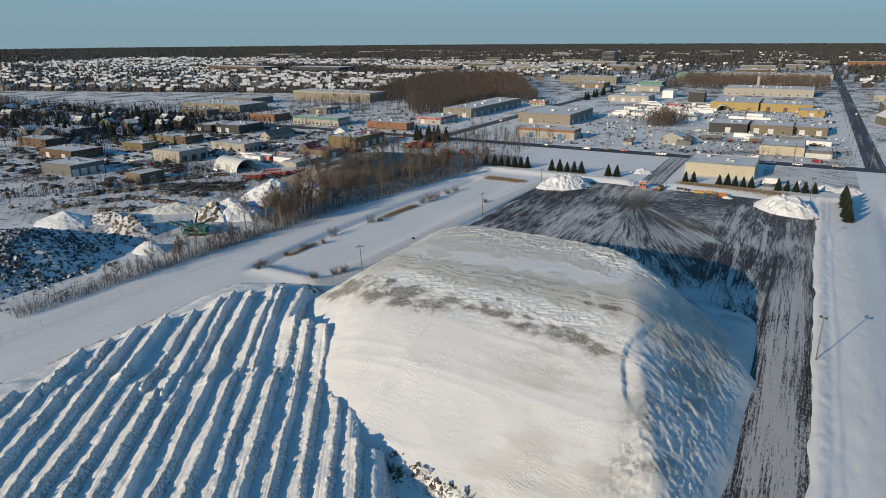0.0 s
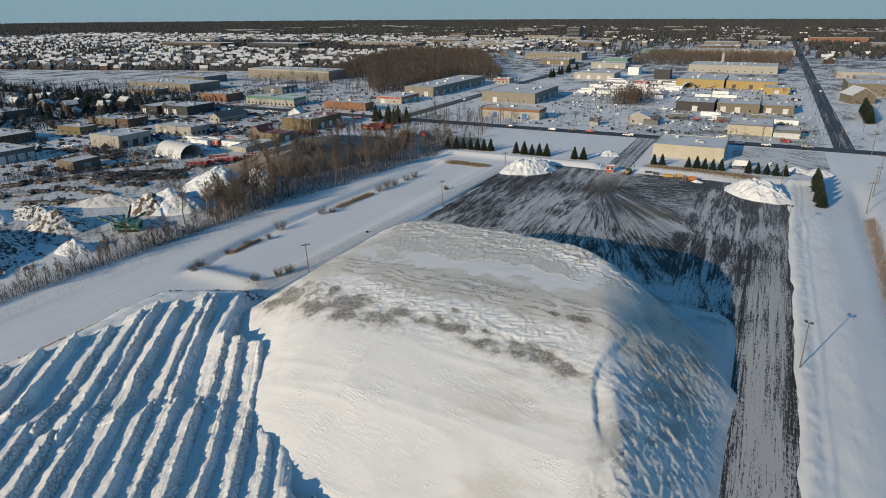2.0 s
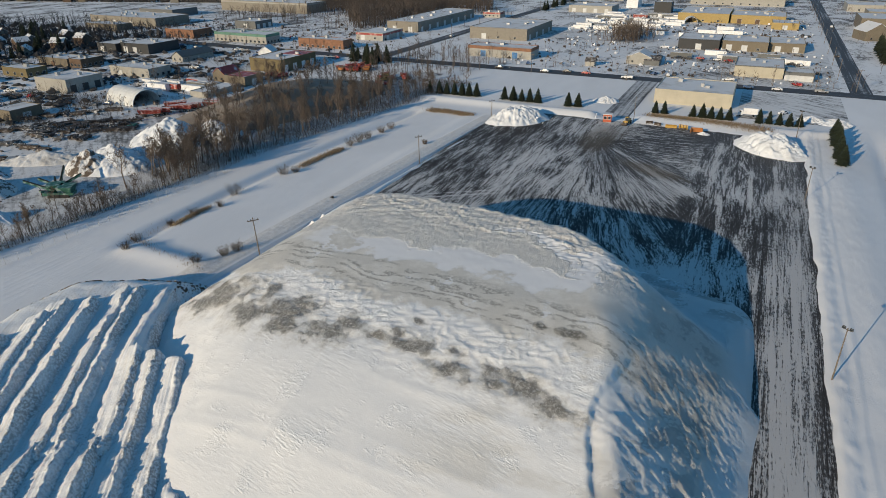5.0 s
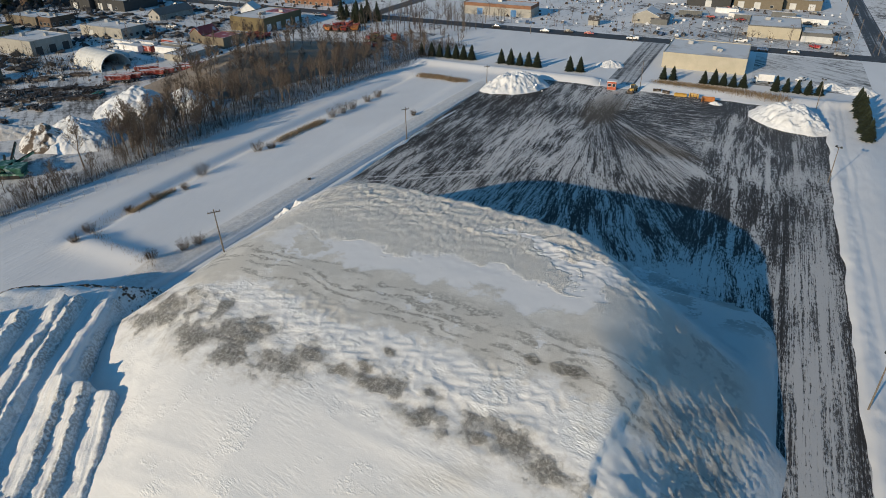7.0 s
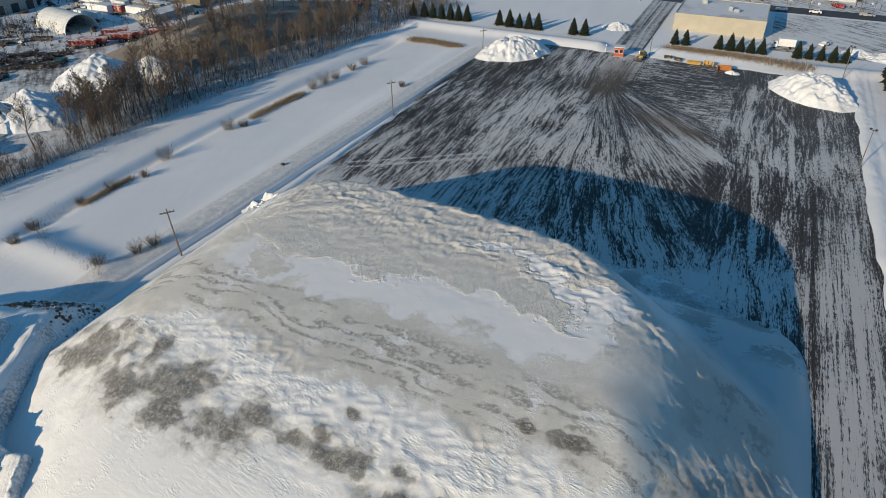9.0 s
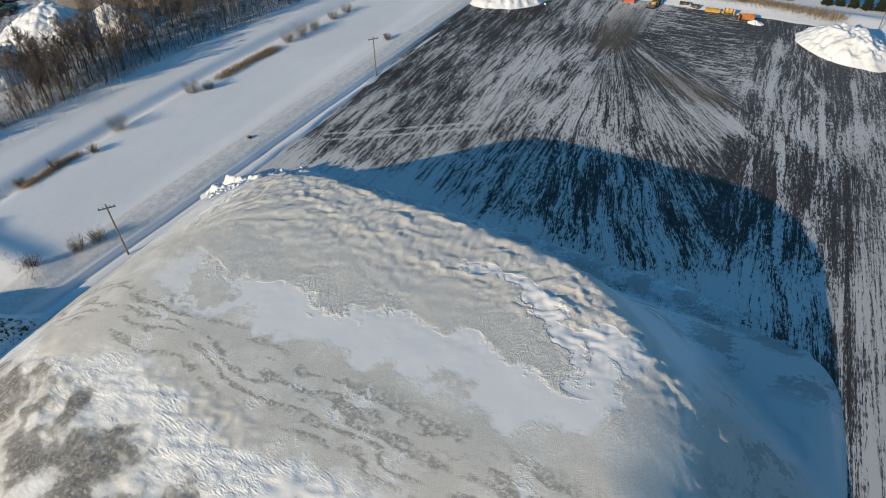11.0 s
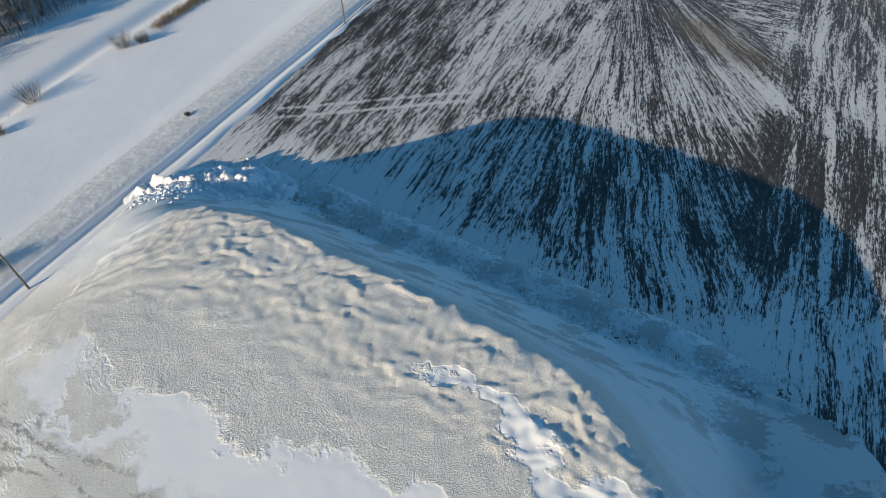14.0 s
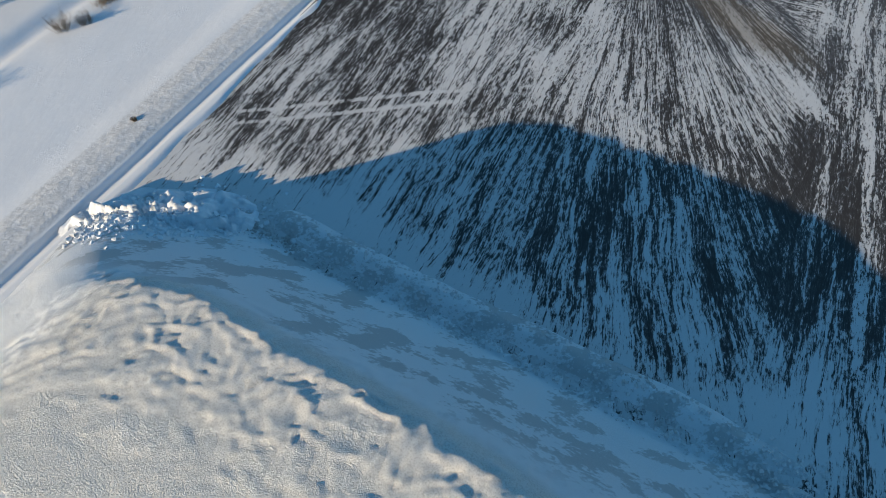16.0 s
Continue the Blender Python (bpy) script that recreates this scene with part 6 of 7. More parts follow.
building(-260, 820, -225, 850, 6, TAN, "tan workshop hall with snowy roof", doors=2)
building(-190, 850, -160, 880, 7, GREENTRIM, "green and beige depot", doors=2)
building(-310, 900, -230, 930, 9, BEIGE, "beige school-like block with rows of windows", "building", windows=14, storeys=2)
building(-900, 1000, -780, 1050, 9, DARKWALL, "dark shopping hall with snowy roof", "store", windows=0, units=8)
building(-1080, 960, -930, 1010, 9, BROWNWALL, "long red-brown hall with snowy roof", "store", units=6)
building(-750, 1120, -600, 1160, 8, BEIGE, "long beige store with snowy roof", "store", units=8)
building(-560, 1160, -420, 1210, 8, BEIGE, "long beige store with snowy roof", "store", units=8)
tower = building(-436, 1560, -408, 1590, 27, GREYWALL, "tall grey office tower with window bands", "office tower", units=2, name="office_tower")
for k in range(8):
    part("window_band", Shape().box(0.8, 27.2, -0.08, 0.05, 2.2 + 3 * k, 3.9 + 3 * k), GLASS_DARK, tower)
building(-520, 1500, -440, 1520, 10, BEIGE, "beige apartment block with rows of windows", "apartment block", windows=16, storeys=3, units=0)
building(-700, 1480, -660, 1500, 14, BROWNWALL, "brown brick apartment block", "apartment block", windows=8, storeys=4, units=0)
building(60, 1500, 160, 1530, 12, ORANGEBRICK, "red brick institutional block", "building", windows=12, storeys=3, units=0)

# gabled small houses and sheds among the workshops
def gabled(x, y, w, d, h, rise, wall, roof, label, category="shed", turn=0.0, name="shed", windows=2):
    t = thing(name, x, y, -0.1, turn, label, category)
    part("wall", Shape().box(-w / 2, w / 2, -d / 2, d / 2, 0, h).gable(-w / 2, w / 2, -d / 2, d / 2, h, h + rise * 0.93), wall, t)
    r = Shape()
    o = 0.35
    for s in (-1, 1):
        a = [(s * (w / 2 + o), -d / 2 - o, h - 0.25), (s * (w / 2 + o), d / 2 + o, h - 0.25), (0, d / 2 + o, h + rise), (0, -d / 2 - o, h + rise)]
        lift = [(p[0], p[1], p[2] + 0.22) for p in a]
        q = [(0, 1, 2, 3), (7, 6, 5, 4), (0, 4, 5, 1), (1, 5, 6, 2), (2, 6, 7, 3), (3, 7, 4, 0)]
        r.add(a + lift, q)
    part("roof", r, roof, t)
    for i in range(windows):
        m = -w / 2 + w * (i + 0.5) / windows
        part("window", Shape().box(m - 0.5, m + 0.5, -d / 2 - 0.05, -d / 2 + 0.05, 1.0, 2.1), GLASS_DARK, t)
    part("door", Shape().box(w / 2 - 0.05, w / 2 + 0.05, -0.5, 0.5, 0, 2.05), DOORGREY, t)
    return t


gabled(-241, 272, 7, 11, 4.0, 2.6, TAN, REDROOF, "tan shed with a dark red gable roof")
gabled(-302, 312, 8, 24, 3.0, 2.6, LIGHTWALL, GREYWALL, "white barn with a blue-grey metal roof", "barn", 0, "barn")
gabled(-264, 332, 8, 9, 4.2, 3.0, WHITEPAINT, SNOW_ROOF, "white two-storey house with a snowy roof", "house", 20, "house")
gabled(-65, 405, 13, 14, 4.0, 2.6, LIGHTWALL, SNOW_ROOF, "grey house with a snowy hip roof", "house", 0, "house")
gabled(-58, 402, 9, 8, 3.0, 1.6, GREYWALL, SHINGLE, "grey bungalow with a dark roof", "house", 90, "house")
gabled(-88, 385, 5, 5, 2.6, 1.6, LIGHTWALL, SHINGLE, "small pale shed with a dark roof", "shed", 90)
gabled(60, 560, 16, 18, 6, 5, TAN, SNOW_ROOF, "tan brick church-like building with a snowy gable", "building", 20, "hall")


def shelter(x, y, r, d, turn, label):
    """An arched fabric shelter, open at its front."""
    t = thing("storage_shelter", x, y, 0, turn, label, "shelter")
    s, n = Shape(), 14
    ring = [(r * math.cos(math.pi * i / n), r * 0.95 * math.sin(math.pi * i / n)) for i in range(n + 1)]
    k = 0.97
    arch = ring + [(px * k, pz * k) for px, pz in reversed(ring)]
    m = len(arch)
    s.add([(px, 0, pz) for px, pz in arch] + [(px, d, pz) for px, pz in arch],
          [(j, m + j, m + (j + 1) % m, (j + 1) % m) for j in range(m)] + [(j, j + 1, m - 2 - j, m - 1 - j) for j in range(n)] + [(2 * m - 1 - j, 2 * m - 2 - j, m + j + 1, m + j) for j in range(n)])
    part("cover", s, FABRIC, t, smooth=False)
    b = Shape()
    b.add([(p[0] * 0.97, d - 0.05, p[1] * 0.97) for p in ring], [tuple(range(n + 1))])
    part("end_wall", b, FABRIC, t)
    for k in range(5):
        a = Shape()
        yy = 0.2 + (d - 0.5) * k / 4
        for i in range(n):
            (xa, za), (xb, zb) = ring[i], ring[i + 1]
            a.tube((xa * 0.955, yy, za * 0.955), (xb * 0.955, yy, zb * 0.955), 0.06, 0.06, 4)
        part("rib", a, STEEL, t)


shelter(-235, 217, 6.4, 20, 80, "white arched fabric storage shelter, open in front")
shelter(-60, 606, 5.0, 14, 10, "white arched shelter before the yellow factory")
silo = thing("silo", -48, 812, 7.5, 0, "pale cylindrical silo above the factory roof", "silo")
part("body", Shape().tube((0, 0, 0), (0, 0, 11), 1.7, 1.7, 12), LIGHTWALL, silo)
part("cap", Shape().tube((0, 0, 11), (0, 0, 12), 1.7, 0.5, 12), STEEL, silo)


# ---- yard machines, trailers, stacks ----
def trailer(material, label, ln=9.0, name="hopper_trailer"):
    t = thing(name, 0, 0, 0, 0, label, "trailer")
    b = Shape()
    b.add([(-1.2, 0, 2.9), (1.2, 0, 2.9), (1.2, ln, 2.9), (-1.2, ln, 2.9), (-0.55, 0.6, 1.2), (0.55, 0.6, 1.2), (0.55, ln - 0.6, 1.2), (-0.55, ln - 0.6, 1.2)],
          [(4, 5, 6, 7), (0, 1, 5, 4), (1, 2, 6, 5), (2, 3, 7, 6), (3, 0, 4, 7)])
    part("hopper", b, material, t)
    part("load_cover", Shape().box(-1.1, 1.1, 0.1, ln - 0.1, 2.6, 2.8), SNOW_ROOF, t)
    part("frame", Shape().box(-0.6, 0.6, -0.8, ln, 0.9, 1.2), DARKSTEEL, t)
    for k in range(7):
        part("rib", Shape().box(1.0, 1.24, 0.6 + k * (ln - 1.2) / 6, 0.7 + k * (ln - 1.2) / 6, 2.0, 2.95), material, t)
    for sx in (-0.9, 0.9):
        for sy in (ln * 0.65, ln * 0.8):
            wheel(t, sx, sy, 0.5, 0.35)
    return t


tr = [trailer(REDPAINT, "red steel hopper trailer with snow inside")]
tr[0].matrix_basis = pose(-221, 200, 0, 0, 0, -52)
for x, y, a in ((-219.5, 203.2, -52), (-216, 211, -55), (-214, 214, -52), (-222, 214, -50), (-208, 221, -52), (-210, 224.5, -55), (-206, 229, -52)):
    copy_thing(tr[0], pose(x, y, 0, 0, 0, a))


def implement(material, label):
    """A farm implement: frame, hopper, wheels and a folded boom."""
    t = thing("farm_implement", 0, 0, 0, 0, label, "farm machine")
    part("frame", Shape().box(-1.6, 1.6, -1.8, 1.8, 0.6, 0.8).box(-0.15, 0.15, 1.8, 3.6, 0.5, 0.7), DARKSTEEL, t)
    part("hopper", Shape().box(-1.3, 1.3, -1.1, 1.0, 0.8, 2.0, -0.25), material, t)
    part("boom", Shape().tube((-1.5, -1.2, 1.2), (-1.5, 1.6, 2.9), 0.12, 0.10, 5).tube((1.5, -1.2, 1.2), (1.5, 1.6, 2.9), 0.12, 0.10, 5), material, t)
    for sx in (-1.5, 1.5):
        wheel(t, sx, -0.4, 0.6, 0.35)
    return t


im = [implement(REDPAINT, "red farm implement parked on snow"), implement(ORANGEPAINT, "orange farm implement parked on snow"), implement(OLIVE, "dull yellow farm implement under snow")]
spots = []
for i in range(16):
    spots.append((-198 + rand(-9, 9), 322 + rand(-8, 8), 0 if i % 4 else 1))
for i in range(12):
    spots.append((-168 + rand(-8, 8), 302 + rand(-12, 12), 0 if i % 3 else 2))
for i in range(6):
    spots.append((-222 + rand(-5, 3), 289 + rand(-4, 4), 0))
for i, (x, y, k) in enumerate(spots):
    if i < 3:
        im[i].matrix_basis = pose(x, y, 0, 0, 0, rand(0, 360))
    else:
        copy_thing(im[k], pose(x, y, 0, 0, 0, rand(0, 360)))


def crusher(x, y, turn, label):
    t = thing("screening_plant", x, y, 0, turn, label, "screening machine")
    part("chassis", Shape().box(-1.2, 1.2, -4, 4, 0.7, 1.5), GREENPAINT, t)
    part("hopper", Shape().box(-1.6, 1.6, -3.6, -0.6, 1.5, 3.2, -0.5), GREENPAINT, t)
    for a, b in (((0, 1, 1.6), (0, 8.5, 4.6)), ((0.5, 1, 1.4), (5.5, 3, 3.6)), ((-0.5, 1, 1.4), (-5.2, 2.2, 3.4))):
        c = part("conveyor", Shape().tube(a, b, 0.35, 0.35, 4), GREENPAINT, t)
        part("belt", Shape().tube((a[0], a[1], a[2] + 0.32), (b[0], b[1], b[2] + 0.32), 0.2, 0.2, 4), RUBBER, c)
        part("leg", Shape().tube(((a[0] + b[0]) / 2, (a[1] + b[1]) / 2, (a[2] + b[2]) / 2), ((a[0] + b[0]) / 2, (a[1] + b[1]) / 2, 0), 0.1, 0.1, 4), DARKSTEEL, t)
    for sx in (-1.3, 0.9):
        part("track", Shape().box(sx, sx + 0.45, -2.8, 2.8, 0, 0.9, 0.1), RUBBER, t)


crusher(-174.0, 131.0, 40, "green screening plant with conveyors in the snowy yard")
crusher(-170.5, 128.5, 120, "green screening plant with conveyors in the snowy yard")


def stack(x, y, turn, n, material, label, ln=7.0):
    """A low stack of beams on cross timbers, dusted with snow."""
    t = thing("beam_stack", x, y, 0, turn, label, "material stack")
    for i in range(n):
        z = 0.2 + 0.32 * (i % 3)
        xx = (i // 3) * 0.75 + rand(-0.1, 0.1)
        o = rand(-0.6, 0.6)
        part("beam", Shape().box(xx, xx + 0.45, o, o + ln * rand(0.75, 1.0), z, z + 0.3), material, t)
    for k in (0.2, 0.8):
        part("sleeper", Shape().box(-0.3, (n // 3) * 0.8 + 0.6, ln * k, ln * k + 0.2, 0, 0.2), WOODPOLE, t)


for row, (x0, y0, x1, y1, n, tilt) in enumerate(((-210, 184, -238, 165, 17, 35), (-213, 188, -241, 169, 16, 35), (-218, 193, -246, 174, 15, 35), (-240, 204, -262, 176, 13, 55), (-244, 172, -262, 146, 13, 50),
                                                 (-214, 166, -238, 166, 7, 80), (-216, 155, -237, 154, 7, 80), (-213, 145, -232, 132, 9, 60), (-238, 150, -252, 128, 8, 55))):
    for i in range(n):
        k = i / (n - 1)
        stack(x0 + (x1 - x0) * k + rand(-0.9, 0.9), y0 + (y1 - y0) * k + rand(-0.9, 0.9), -tilt + rand(-14, 14) + random.choice((0, 0, 90)), random.choice((6, 9, 9, 12)), random.choice((DARKSTEEL, DARKSTEEL, DARKSTEEL, RUBBLE, RUBBLE, STEEL if row > 6 else DARKSTEEL)),
              "stack of dark steel beams under a dusting of snow", rand(3, 6))
stack(-211, 186, 20, 9, paint("teal_painted_steel", (0.05, 0.30, 0.24), 0.5, 0.15, 1.0), "stack of teal painted steel panels", 4.0)
for i in range(12):
    stack(-250 + rand(-20, 20), 262 + rand(-22, 22), rand(0, 180), 6, random.choice((DARKSTEEL, STEEL, BROWNWALL)), "stack of scrap material behind the workshop", rand(3, 6))


def container(material, label, ln=12.0):
    t = thing("shipping_container", 0, 0, 0, 0, label, "container")
    part("body", Shape().box(0, ln, 0, 2.5, 0.1, 2.6), material, t)
    part("roof", Shape().box(-0.03, ln + 0.03, -0.03, 2.53, 2.6, 2.72), SNOW_ROOF, t)
    side = Shape()
    zig = [(0.2 + 0.25 * k, -0.05 if k % 4 < 2 else 0.0) for k in range(int(ln / 0.25) - 1)]
    for (xa, ya), (xb, yb) in zip(zig, zig[1:]):
        side.add([(xa, ya - 0.01, 0.25), (xb, yb - 0.01, 0.25), (xb, yb - 0.01, 2.45), (xa, ya - 0.01, 2.45)], [(0, 1, 2, 3)])
    part("side_panel", side, material, t)
    part("door", Shape().box(ln, ln + 0.05, 0.1, 2.4, 0.2, 2.5), material, t)
    return t


cont = [container(WHITEPAINT, "white shipping container with snow on top"), container(GREYWALL, "grey shipping container with snow on top"), container(REDPAINT, "red shipping container with snow on top")]
spots = []
for i in range(40):
    spots.append((rand(-140, -75), rand(520, 645), random.choice((0, 0, 0, 1))))
for i in range(14):
    spots.append((rand(-60, 10), random.choice((432, 445, 520, 545, 570)) + rand(-3, 3), random.choice((0, 0, 1))))
for i in range(10):
    spots.append((rand(-275, -235), rand(228, 262), random.choice((0, 1, 2))))
for i, (x, y, k) in enumerate(spots):
    if i < 3:
        cont[i].matrix_basis = pose(x, y, 0, 0, 0, rand(-4, 4))
    else:
        copy_thing(cont[k], pose(x, y, 0, 0, 0, rand(-4, 4)))

def yard_spot(x0, x1, y0, y1):
    return lambda: (rand(x0, x1), rand(y0, y1), 0.3)


clods("wrapped_bales", 420, yard_spot(-140, -76, 520, 645), 0.6, 1.5, WHITEPAINT, "white wrapped bales and blocks stored in rows", "bales")
clods("yard_clutter", 260, yard_spot(-150, 28, 370, 470), 0.3, 1.1, DARKSTEEL, "dark scrap and crates in the works yard", "yard clutter")
clods("yard_clutter", 320, yard_spot(-140, 26, 500, 640), 0.3, 1.2, DARKSTEEL, "dark scrap and crates behind the workshops", "yard clutter")
clods("snow_lumps", 260, yard_spot(-150, 28, 370, 660), 0.3, 1.1, SNOW_PILE, "ploughed snow heaps along the yards", "snow lumps")
clods("yard_clutter", 420, yard_spot(-300, -215, 120, 335), 0.3, 1.1, DARKSTEEL, "dark scrap between the storage rows", "yard clutter")
clods("yard_clutter", 380, yard_spot(-460, -215, 335, 480), 0.4, 1.3, DARKSTEEL, "dark crates and bins along the street", "yard clutter")

# ---- houses of the suburb ----
HOUSE_WALLS = [BEIGE, BROWNWALL, GREYWALL, BROWNWALL, TAN, GREYWALL]
houses = []
for i in range(12):
    w, d = rand(6.2, 8.2), rand(7, 9.2)
    h = random.choice((3.2, 3.2, 5.4))
    houses.append(gabled(0, 0, w, d, h, rand(2.4, 3.4), HOUSE_WALLS[i % 6], SNOW_HOUSE if i % 4 else SHINGLE,
                         ("two-storey " if h > 4 else "low ") + ("snow-roofed" if i % 4 else "dark-roofed") + " house in a winter suburb", "house", 0, "house"))
    houses[-1]["group"] = "suburb houses"


def clear_of_woods(x, y):
    return not (-400 - 0.35 * max(0, y - 540) - 10 < x < -215 and 470 < y < 970) and x < -395


spots = []
c, s = math.cos(radians(38)), math.sin(radians(38))
for i in range(-75, 75):
    for j in range(-60, 70):
        bx, by = i * 14.0, (j // 2) * 60.0 + (j % 2) * 26.0
        x, y = -800 + bx * c - by * s + 8 * math.sin(j), 760 + bx * s + by * c
        x, y = x + rand(-2, 2), y + rand(-2, 2)
        inside = -1900 < x < -400 and 430 < y < 1500 and y > 540 + 0.35 * (x + 690) and not (y > 950 and -1100 < x < -580 and y < 1220)
        if inside and not (-520 < x < -380 and y < 620) and clear_of_woods(x, y) and random.random() < 0.93:
            spots.append((x, y, 38 + random.choice((0, 90, 90)) + rand(-4, 4)))
spots.sort(key=lambda p: math.hypot(p[0] + 0, p[1]))
for i, (x, y, a) in enumerate(spots[:230]):
    if i < 12:
        houses[i].matrix_basis = pose(x, y, -0.1, 0, 0, a)
    else:
        copy_thing(houses[random.randrange(12)], pose(x, y, -0.1, 0, 0, a))


def far_houses(name, list_of, label):
    """The houses too far to tell apart: walls in one mesh, roofs in another below it."""
    walls, roofs = Shape(), Shape()
    for x, y, a in list_of:
        w, d, h, r = rand(6.0, 8.2), rand(7, 9.6), random.choice((3.0, 3.0, 5.2)), rand(2.2, 3.2)
        ca, sa = math.cos(radians(a)), math.sin(radians(a))

        def at(px, py, pz):
            return (x + px * ca - py * sa, y + px * sa + py * ca, pz)
        w, d = w / 2, d / 2
        walls.add([at(-w, -d, -.2), at(w, -d, -.2), at(w, d, -.2), at(-w, d, -.2), at(-w, -d, h), at(w, -d, h), at(w, d, h), at(-w, d, h), at(0, -d, h + r - .2), at(0, d, h + r - .2)],
                  [(0, 1, 5, 8, 4), (1, 2, 6, 5), (2, 3, 7, 9, 6), (3, 0, 4, 7)])
        o = 0.4
        roofs.add([at(-w - o, -d - o, h - .2), at(0, -d - o, h + r), at(0, d + o, h + r), at(-w - o, d + o, h - .2), at(w + o, -d - o, h - .2), at(w + o, d + o, h - .2)], [(0, 1, 2, 3), (1, 4, 5, 2)])
    ob = tagged(part(name, walls, HOUSEFAR), label, "houses", kind="stuff")
    part("snowy_roofs", roofs, SNOW_HOUSE, ob)


def far_wall_mat():
    m, nt, b = nodes_of("far_house_walls")
    k = nd(nt, "NewGeometry").outputs["Random Per Island"]
    a = blend(nt, step(nt, k, 0.3, 0.34), (0.15, 0.14, 0.125), (0.07, 0.05, 0.04))
    nt.links.new(blend(nt, step(nt, k, 0.66, 0.7), a, (0.13, 0.13, 0.13)), b.inputs["Base Color"])
    return m


HOUSEFAR = far_wall_mat()
far_houses("suburb_houses", spots[230:], "distant suburb of small snow-roofed houses")
more = []
for i in range(1500):
    x, y = rand(-1500, 700), rand(900, 2600)
    if x < -395 and y < 1500:
        continue
    if -230 < x < 60 and y < 1130:
        continue
    if fbm(np.array(x * 0.004), np.array(y * 0.004), 171) < -0.02:
        continue
    if min(abs(x - 38), abs(x + 206)) < 16:
        continue
    more.append((x, y, random.choice((0, 90, 20, 70)) + rand(-5, 5)))
for i in range(120):
    x, y = rand(60, 420), rand(460, 1000)
    if fbm(np.array(x * 0.008), np.array(y * 0.008), 171) > -0.05 and not (50 < x < 160 and 590 < y < 810):
        more.append((x, y, random.choice((0, 90)) + rand(-8, 8)))
far_houses("town_houses", more, "distant town of small snow-roofed houses")
stores = Shape()
roofs = Shape()
for i in range(150):
    x, y = rand(-1700, 500), rand(1150, 2600)
    if min(abs(x - 38), abs(x + 206)) < 50:
        continue
    w, d, h = rand(20, 70), rand(15, 40), rand(5, 10)
    stores.box(x, x + w, y, y + d, -0.2, h)
    roofs.box(x + 0.2, x + w - 0.2, y + 0.2, y + d - 0.2, h, h + 0.15)
ob = tagged(part("town_blocks", stores, HOUSEFAR), "distant flat-roofed town blocks with snowy roofs", "town buildings", kind="stuff")
part("snowy_roofs", roofs, SNOW_ROOF, ob)


# ---- woods ----
def thicket(name, n, place, hmin, hmax, material, label, limbs=5, thick=1.0):
    """Far leafless trees: stem and a fan of limbs each, in one mesh."""
    s = Shape()
    for i in range(n):
        x, y = place()
        h = rand(hmin, hmax)
        s.tube((x, y, -0.2), (x + rand(-.4, .4), y + rand(-.4, .4), h * 0.9), 0.16 * thick, 0.05 * thick, 3)
        for j in range(limbs):
            k = rand(0.3, 0.85)
            a, ln = rand(0, 6.283), h * rand(0.15, 0.3)
            s.tube((x, y, h * k), (x + math.cos(a) * ln, y + math.sin(a) * ln, h * k + ln * rand(0.7, 1.4)), 0.09 * thick, 0.04 * thick, 3)
    return tagged(part(name, s, material), label, "woods", kind="stuff")


def wood_place():
    while True:
        x, y = rand(-520, -212), rand(470, 960)
        lo = -235 - 0.5 * max(0, y - 620) if y > 600 else -268
        hi = -400 - 0.35 * (y - 540)
        if y < 575 and x > -272:
            continue
        if y < 580 and x < -370:
            continue
        if y < 540 and x < -340 + 0.6 * (540 - y):
            continue
        if hi < x < lo:
            return x, y


thicket("woodland", 5200, wood_place, 9, 15, TWIG, "dense leafless brown woodland block", 6, 1.6)
thicket("woodland", 620, lambda: (random.choice((-300, -270, -380, -405)) + random.gauss(0, 18), rand(455, 640)), 5, 12, TWIG, "sparse young trees at the edge of the woodland", 6, 1.1)
thicket("woodland", 1700, lambda: (rand(-160, 24), rand(850, 1060)), 8, 13, TWIG, "leafless woodland behind the yellow factory", 6, 1.4)
thicket("copse", 260, lambda: (random.gauss(-88, 7), random.gauss(500, 14)), 6, 12, TWIG, "leafless copse in the storage yard", 6, 1.0)
thicket("street_trees", 120, lambda: (rand(-196, -132), rand(335, 352) + random.choice((0, 0, 28, -20))), 6, 11, TWIG, "leafless trees along the street", 6, 1.0)
thicket("street_trees", 240, lambda: (rand(-420, 40), random.choice((368, 372, 400, 440, 590)) + rand(-4, 4)), 4, 8, TWIG, "scattered leafless street trees", 6, 0.7)
thicket("street_trees", 160, lambda: (rand(46, 200), rand(380, 900)), 5, 10, TWIG, "scattered leafless trees by the avenue", 6, 0.8)
thicket("garden_trees", 3600, lambda: ((p_ := rand(-1500, -400)), max(550 + 0.35 * (p_ + 690), rand(450, 1450))), 5, 10, FARWOOD, "leafless garden trees among the houses", 5, 1.2)
thicket("yard_trees", 220, lambda: (rand(-300, -215), rand(170, 330)), 3, 7, TWIG, "young leafless trees between the workshops", 5, 0.5)
thicket("yard_trees", 160, lambda: (-262 + rand(-6, 6) + rand(-30, 20), 205 + rand(-8, 8)), 3, 6, TWIG, "young leafless trees behind the shelter", 5, 0.5)


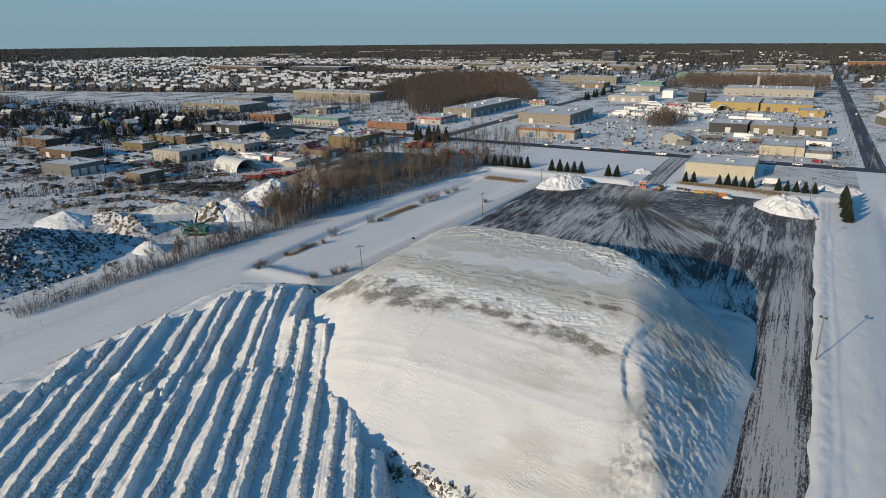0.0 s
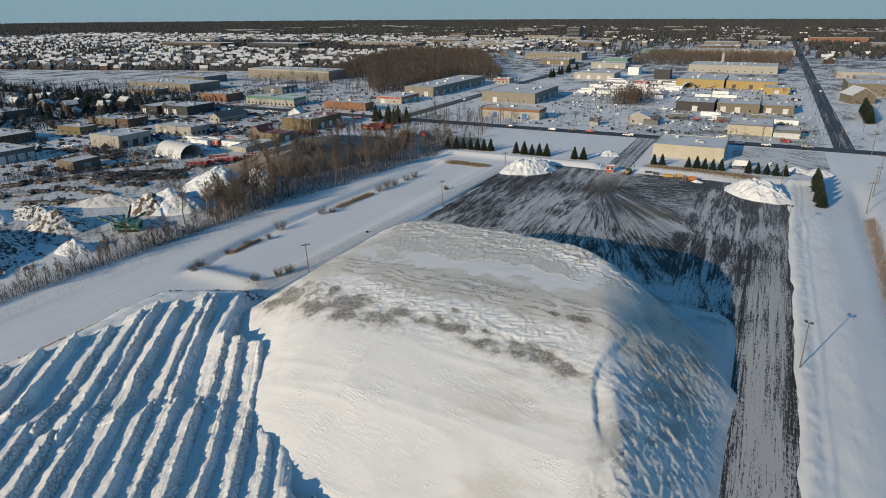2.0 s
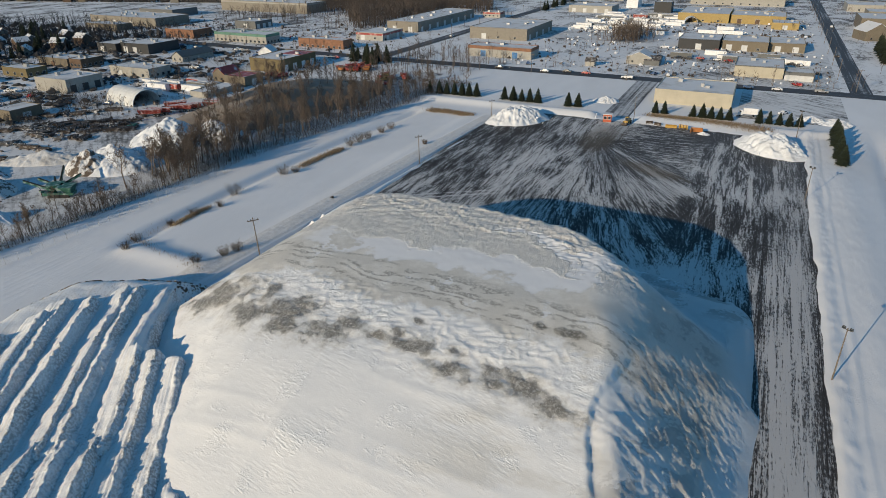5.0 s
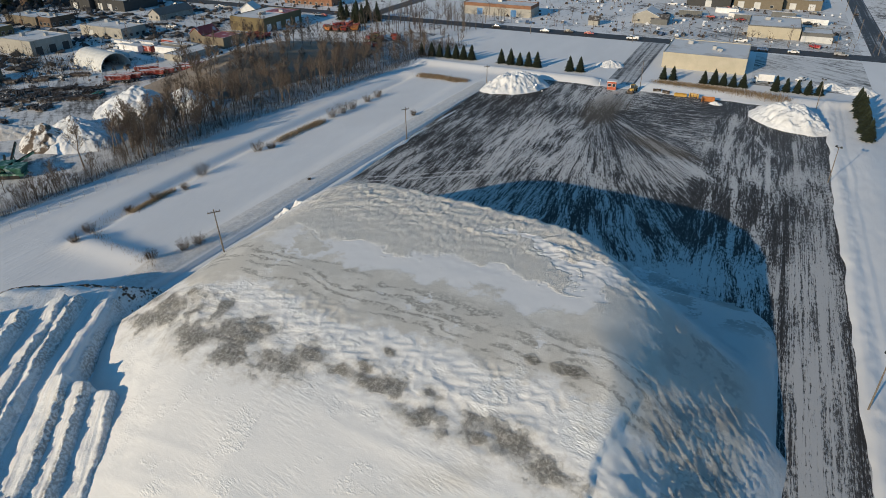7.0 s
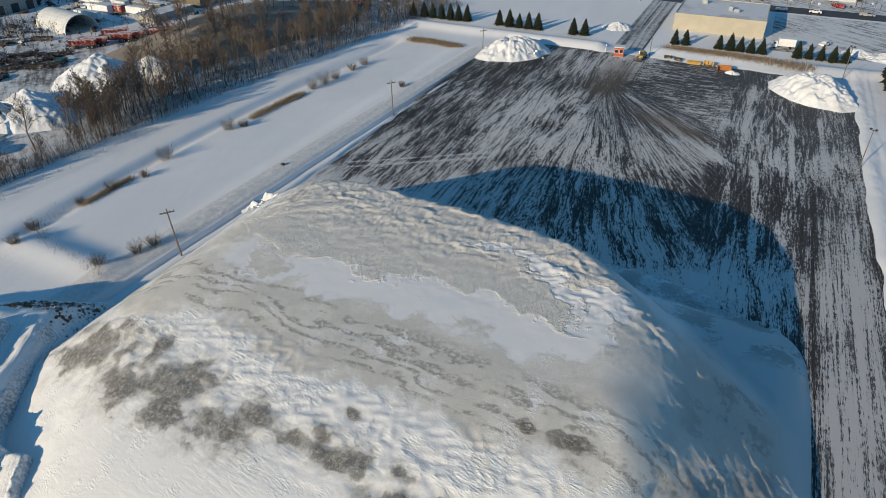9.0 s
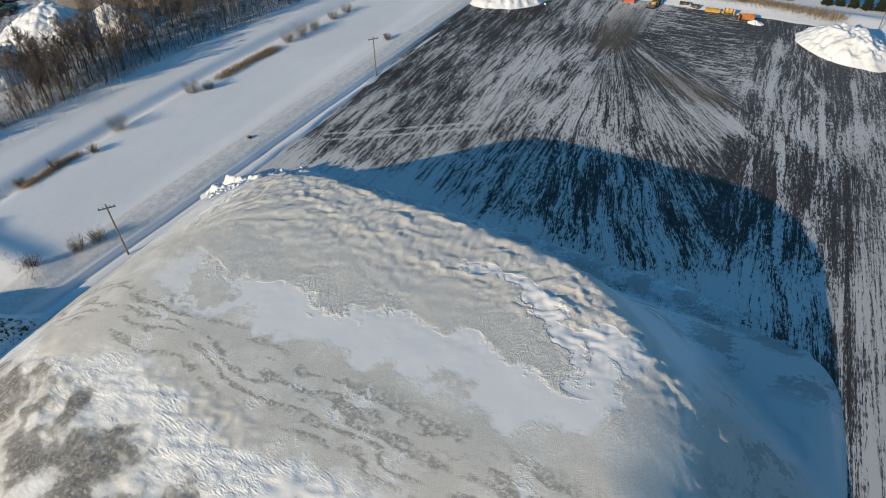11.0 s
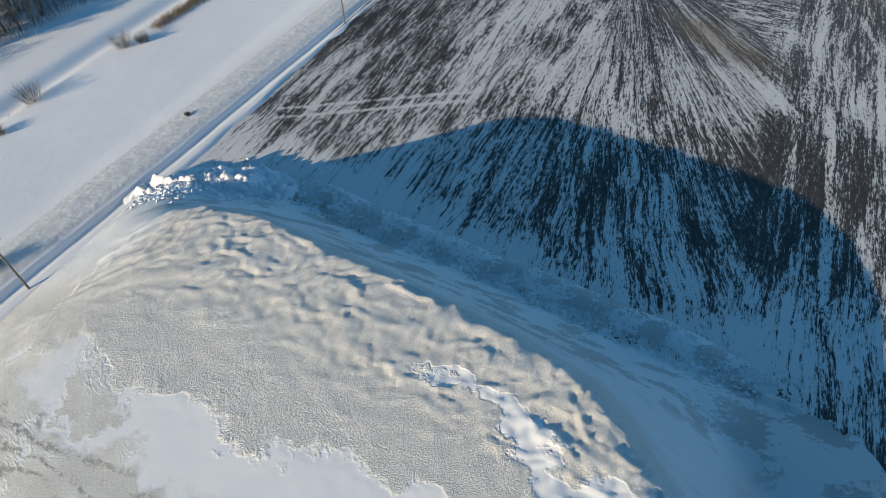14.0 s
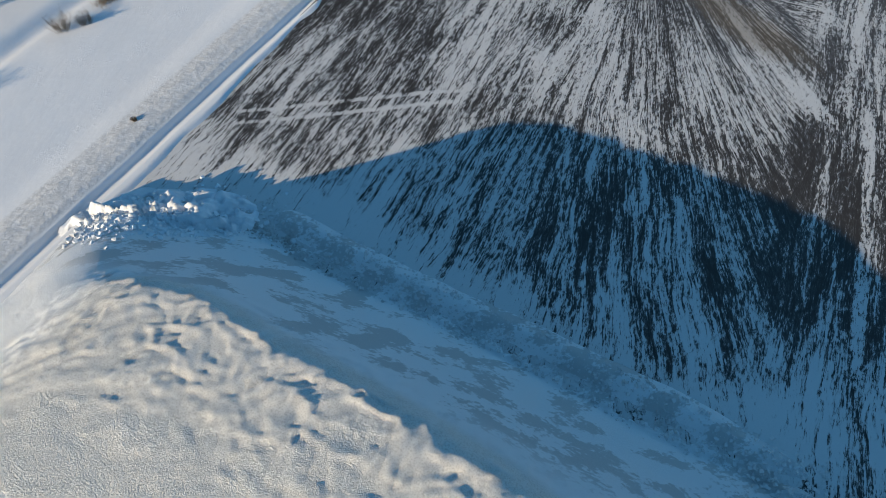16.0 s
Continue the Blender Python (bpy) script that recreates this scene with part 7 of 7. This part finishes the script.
def crowns(name, n, place, hmin, hmax, material, label):
    """Far tree crowns as small uneven tufts, in one mesh."""
    s = Shape()
    for i in range(n):
        x, y = place()
        k = min(3.2, max(1.0, math.hypot(x, y) / 1100))
        h, w = rand(hmin, hmax), rand(2.0, 3.8) * k
        n_ = 5
        a0 = rand(0, 6)
        ring = [(x + math.cos(a0 + 6.283 * j / n_) * w * rand(0.5, 1.0), y + math.sin(a0 + 6.283 * j / n_) * w * rand(0.5, 1.0), h * rand(0.25, 0.55)) for j in range(n_)]
        s.add(ring + [(x + rand(-1, 1), y + rand(-1, 1), h), (x, y, -0.5)], [(j, (j + 1) % n_, n_) for j in range(n_)] + [((j + 1) % n_, j, n_ + 1) for j in range(n_)])
    return tagged(part(name, s, material), label, "woods", kind="stuff")


def far_place():
    while True:
        r = 1050 + 3800 * random.random() ** 0.8
        az = radians(rand(-68, 16))
        x, y = r * math.sin(az), r * math.cos(az)
        f = float(fbm(np.array(x * 0.0016), np.array(y * 0.0022), 191))
        need = 0.08 - 0.30 * (r - 1050) / 1400
        if y < 1500 and -1800 < x < 40:
            continue
        if min(abs(x - 38), abs(x + 206)) < 20 and y < 1600:
            continue
        if f > need:
            return x, y


crowns("far_woods", 34000, far_place, 6, 11, FARWOOD, "dark leafless woods reaching to the horizon")
crowns("far_conifers", 9000, far_place, 7, 12, FARPINE, "dark evergreen woods reaching to the horizon")
crowns("town_trees", 4200, lambda: (rand(-1700, 700), rand(1000, 2500)), 6, 10, FARWOOD, "dark bare tree crowns among distant houses")
crowns("suburb_trees", 7600, lambda: ((p_ := rand(-1500, -430)), max(545 + 0.35 * (p_ + 690), rand(450, 1200))), 3.5, 7.0, FARWOOD, "dark evergreen garden trees among the houses")
crowns("west_woods", 4200, lambda: (rand(-2600, -900), rand(300, 900)), 6, 12, FARWOOD, "dark bare woods west of the suburb")
thicket("garden_trees", 1500, lambda: (rand(-760, -390), rand(225, 385)), 5, 10, FARWOOD, "leafless garden trees west of the workshops", 6, 1.0)
thicket("garden_trees", 900, lambda: (rand(-560, -345), rand(205, 420)), 4, 9, FARWOOD, "bare grey trees and hedges round the workshops", 7, 1.1)
thicket("yard_trees", 260, lambda: (rand(-420, -262), rand(120, 210)), 2, 5, TWIG, "young leafless trees along the yard edge", 6, 0.6)
thicket("yard_trees", 240, lambda: (-258 - 0.62 * (170 - (y_ := rand(95, 178))) + random.gauss(0, 3), y_), 2, 5, TWIG, "row of leafless saplings behind the storage yard", 6, 0.6)
crowns("garden_shrubs", 600, lambda: (rand(-760, -385), rand(225, 380)), 1.5, 4.5, FARWOOD, "dark hedges and shrubs among the old houses")
crowns("garden_shrubs", 500, lambda: (rand(-420, -255), rand(150, 345)), 0.8, 2.0, FARWOOD, "low dark shrubs between the workshops")
big = [spruce(9.0, 5.0, 450 + i, "large dark evergreen tree among houses") for i in range(3)]
spots = [(rand(-480, -395), rand(255, 330), 0, rand(0.7, 1.35)) for i in range(22)] + [(rand(-640, -480), rand(260, 385), 0, rand(0.7, 1.2)) for i in range(18)]
spots += [(-206 + rand(-10, 20), 340 + rand(-6, 10), 0, rand(0.8, 1.2)) for i in range(9)] + [(rand(-199, -196), rand(650, 760), 0, 1.0) for i in range(8)]
place_copies(big, spots)
spots = []
for i in range(56):
    spots.append((rand(-760, -400), rand(225, 365), rand(0, 180)))
for i, (x, y, a) in enumerate(spots):
    copy_thing(houses[i % 12], pose(x, y, -0.1, 0, 0, a))
for k in range(7):
    hedge = copy_thing(protos[k % 4], pose(57.5 + 0.3 * k, 455 + 9 * k, 0, 0, 0, 40 * k) @ Matrix.Scale(1.7, 4))
    tagged(hedge, "dark spruce in a row beside the avenue", "", "spruce row by the avenue")
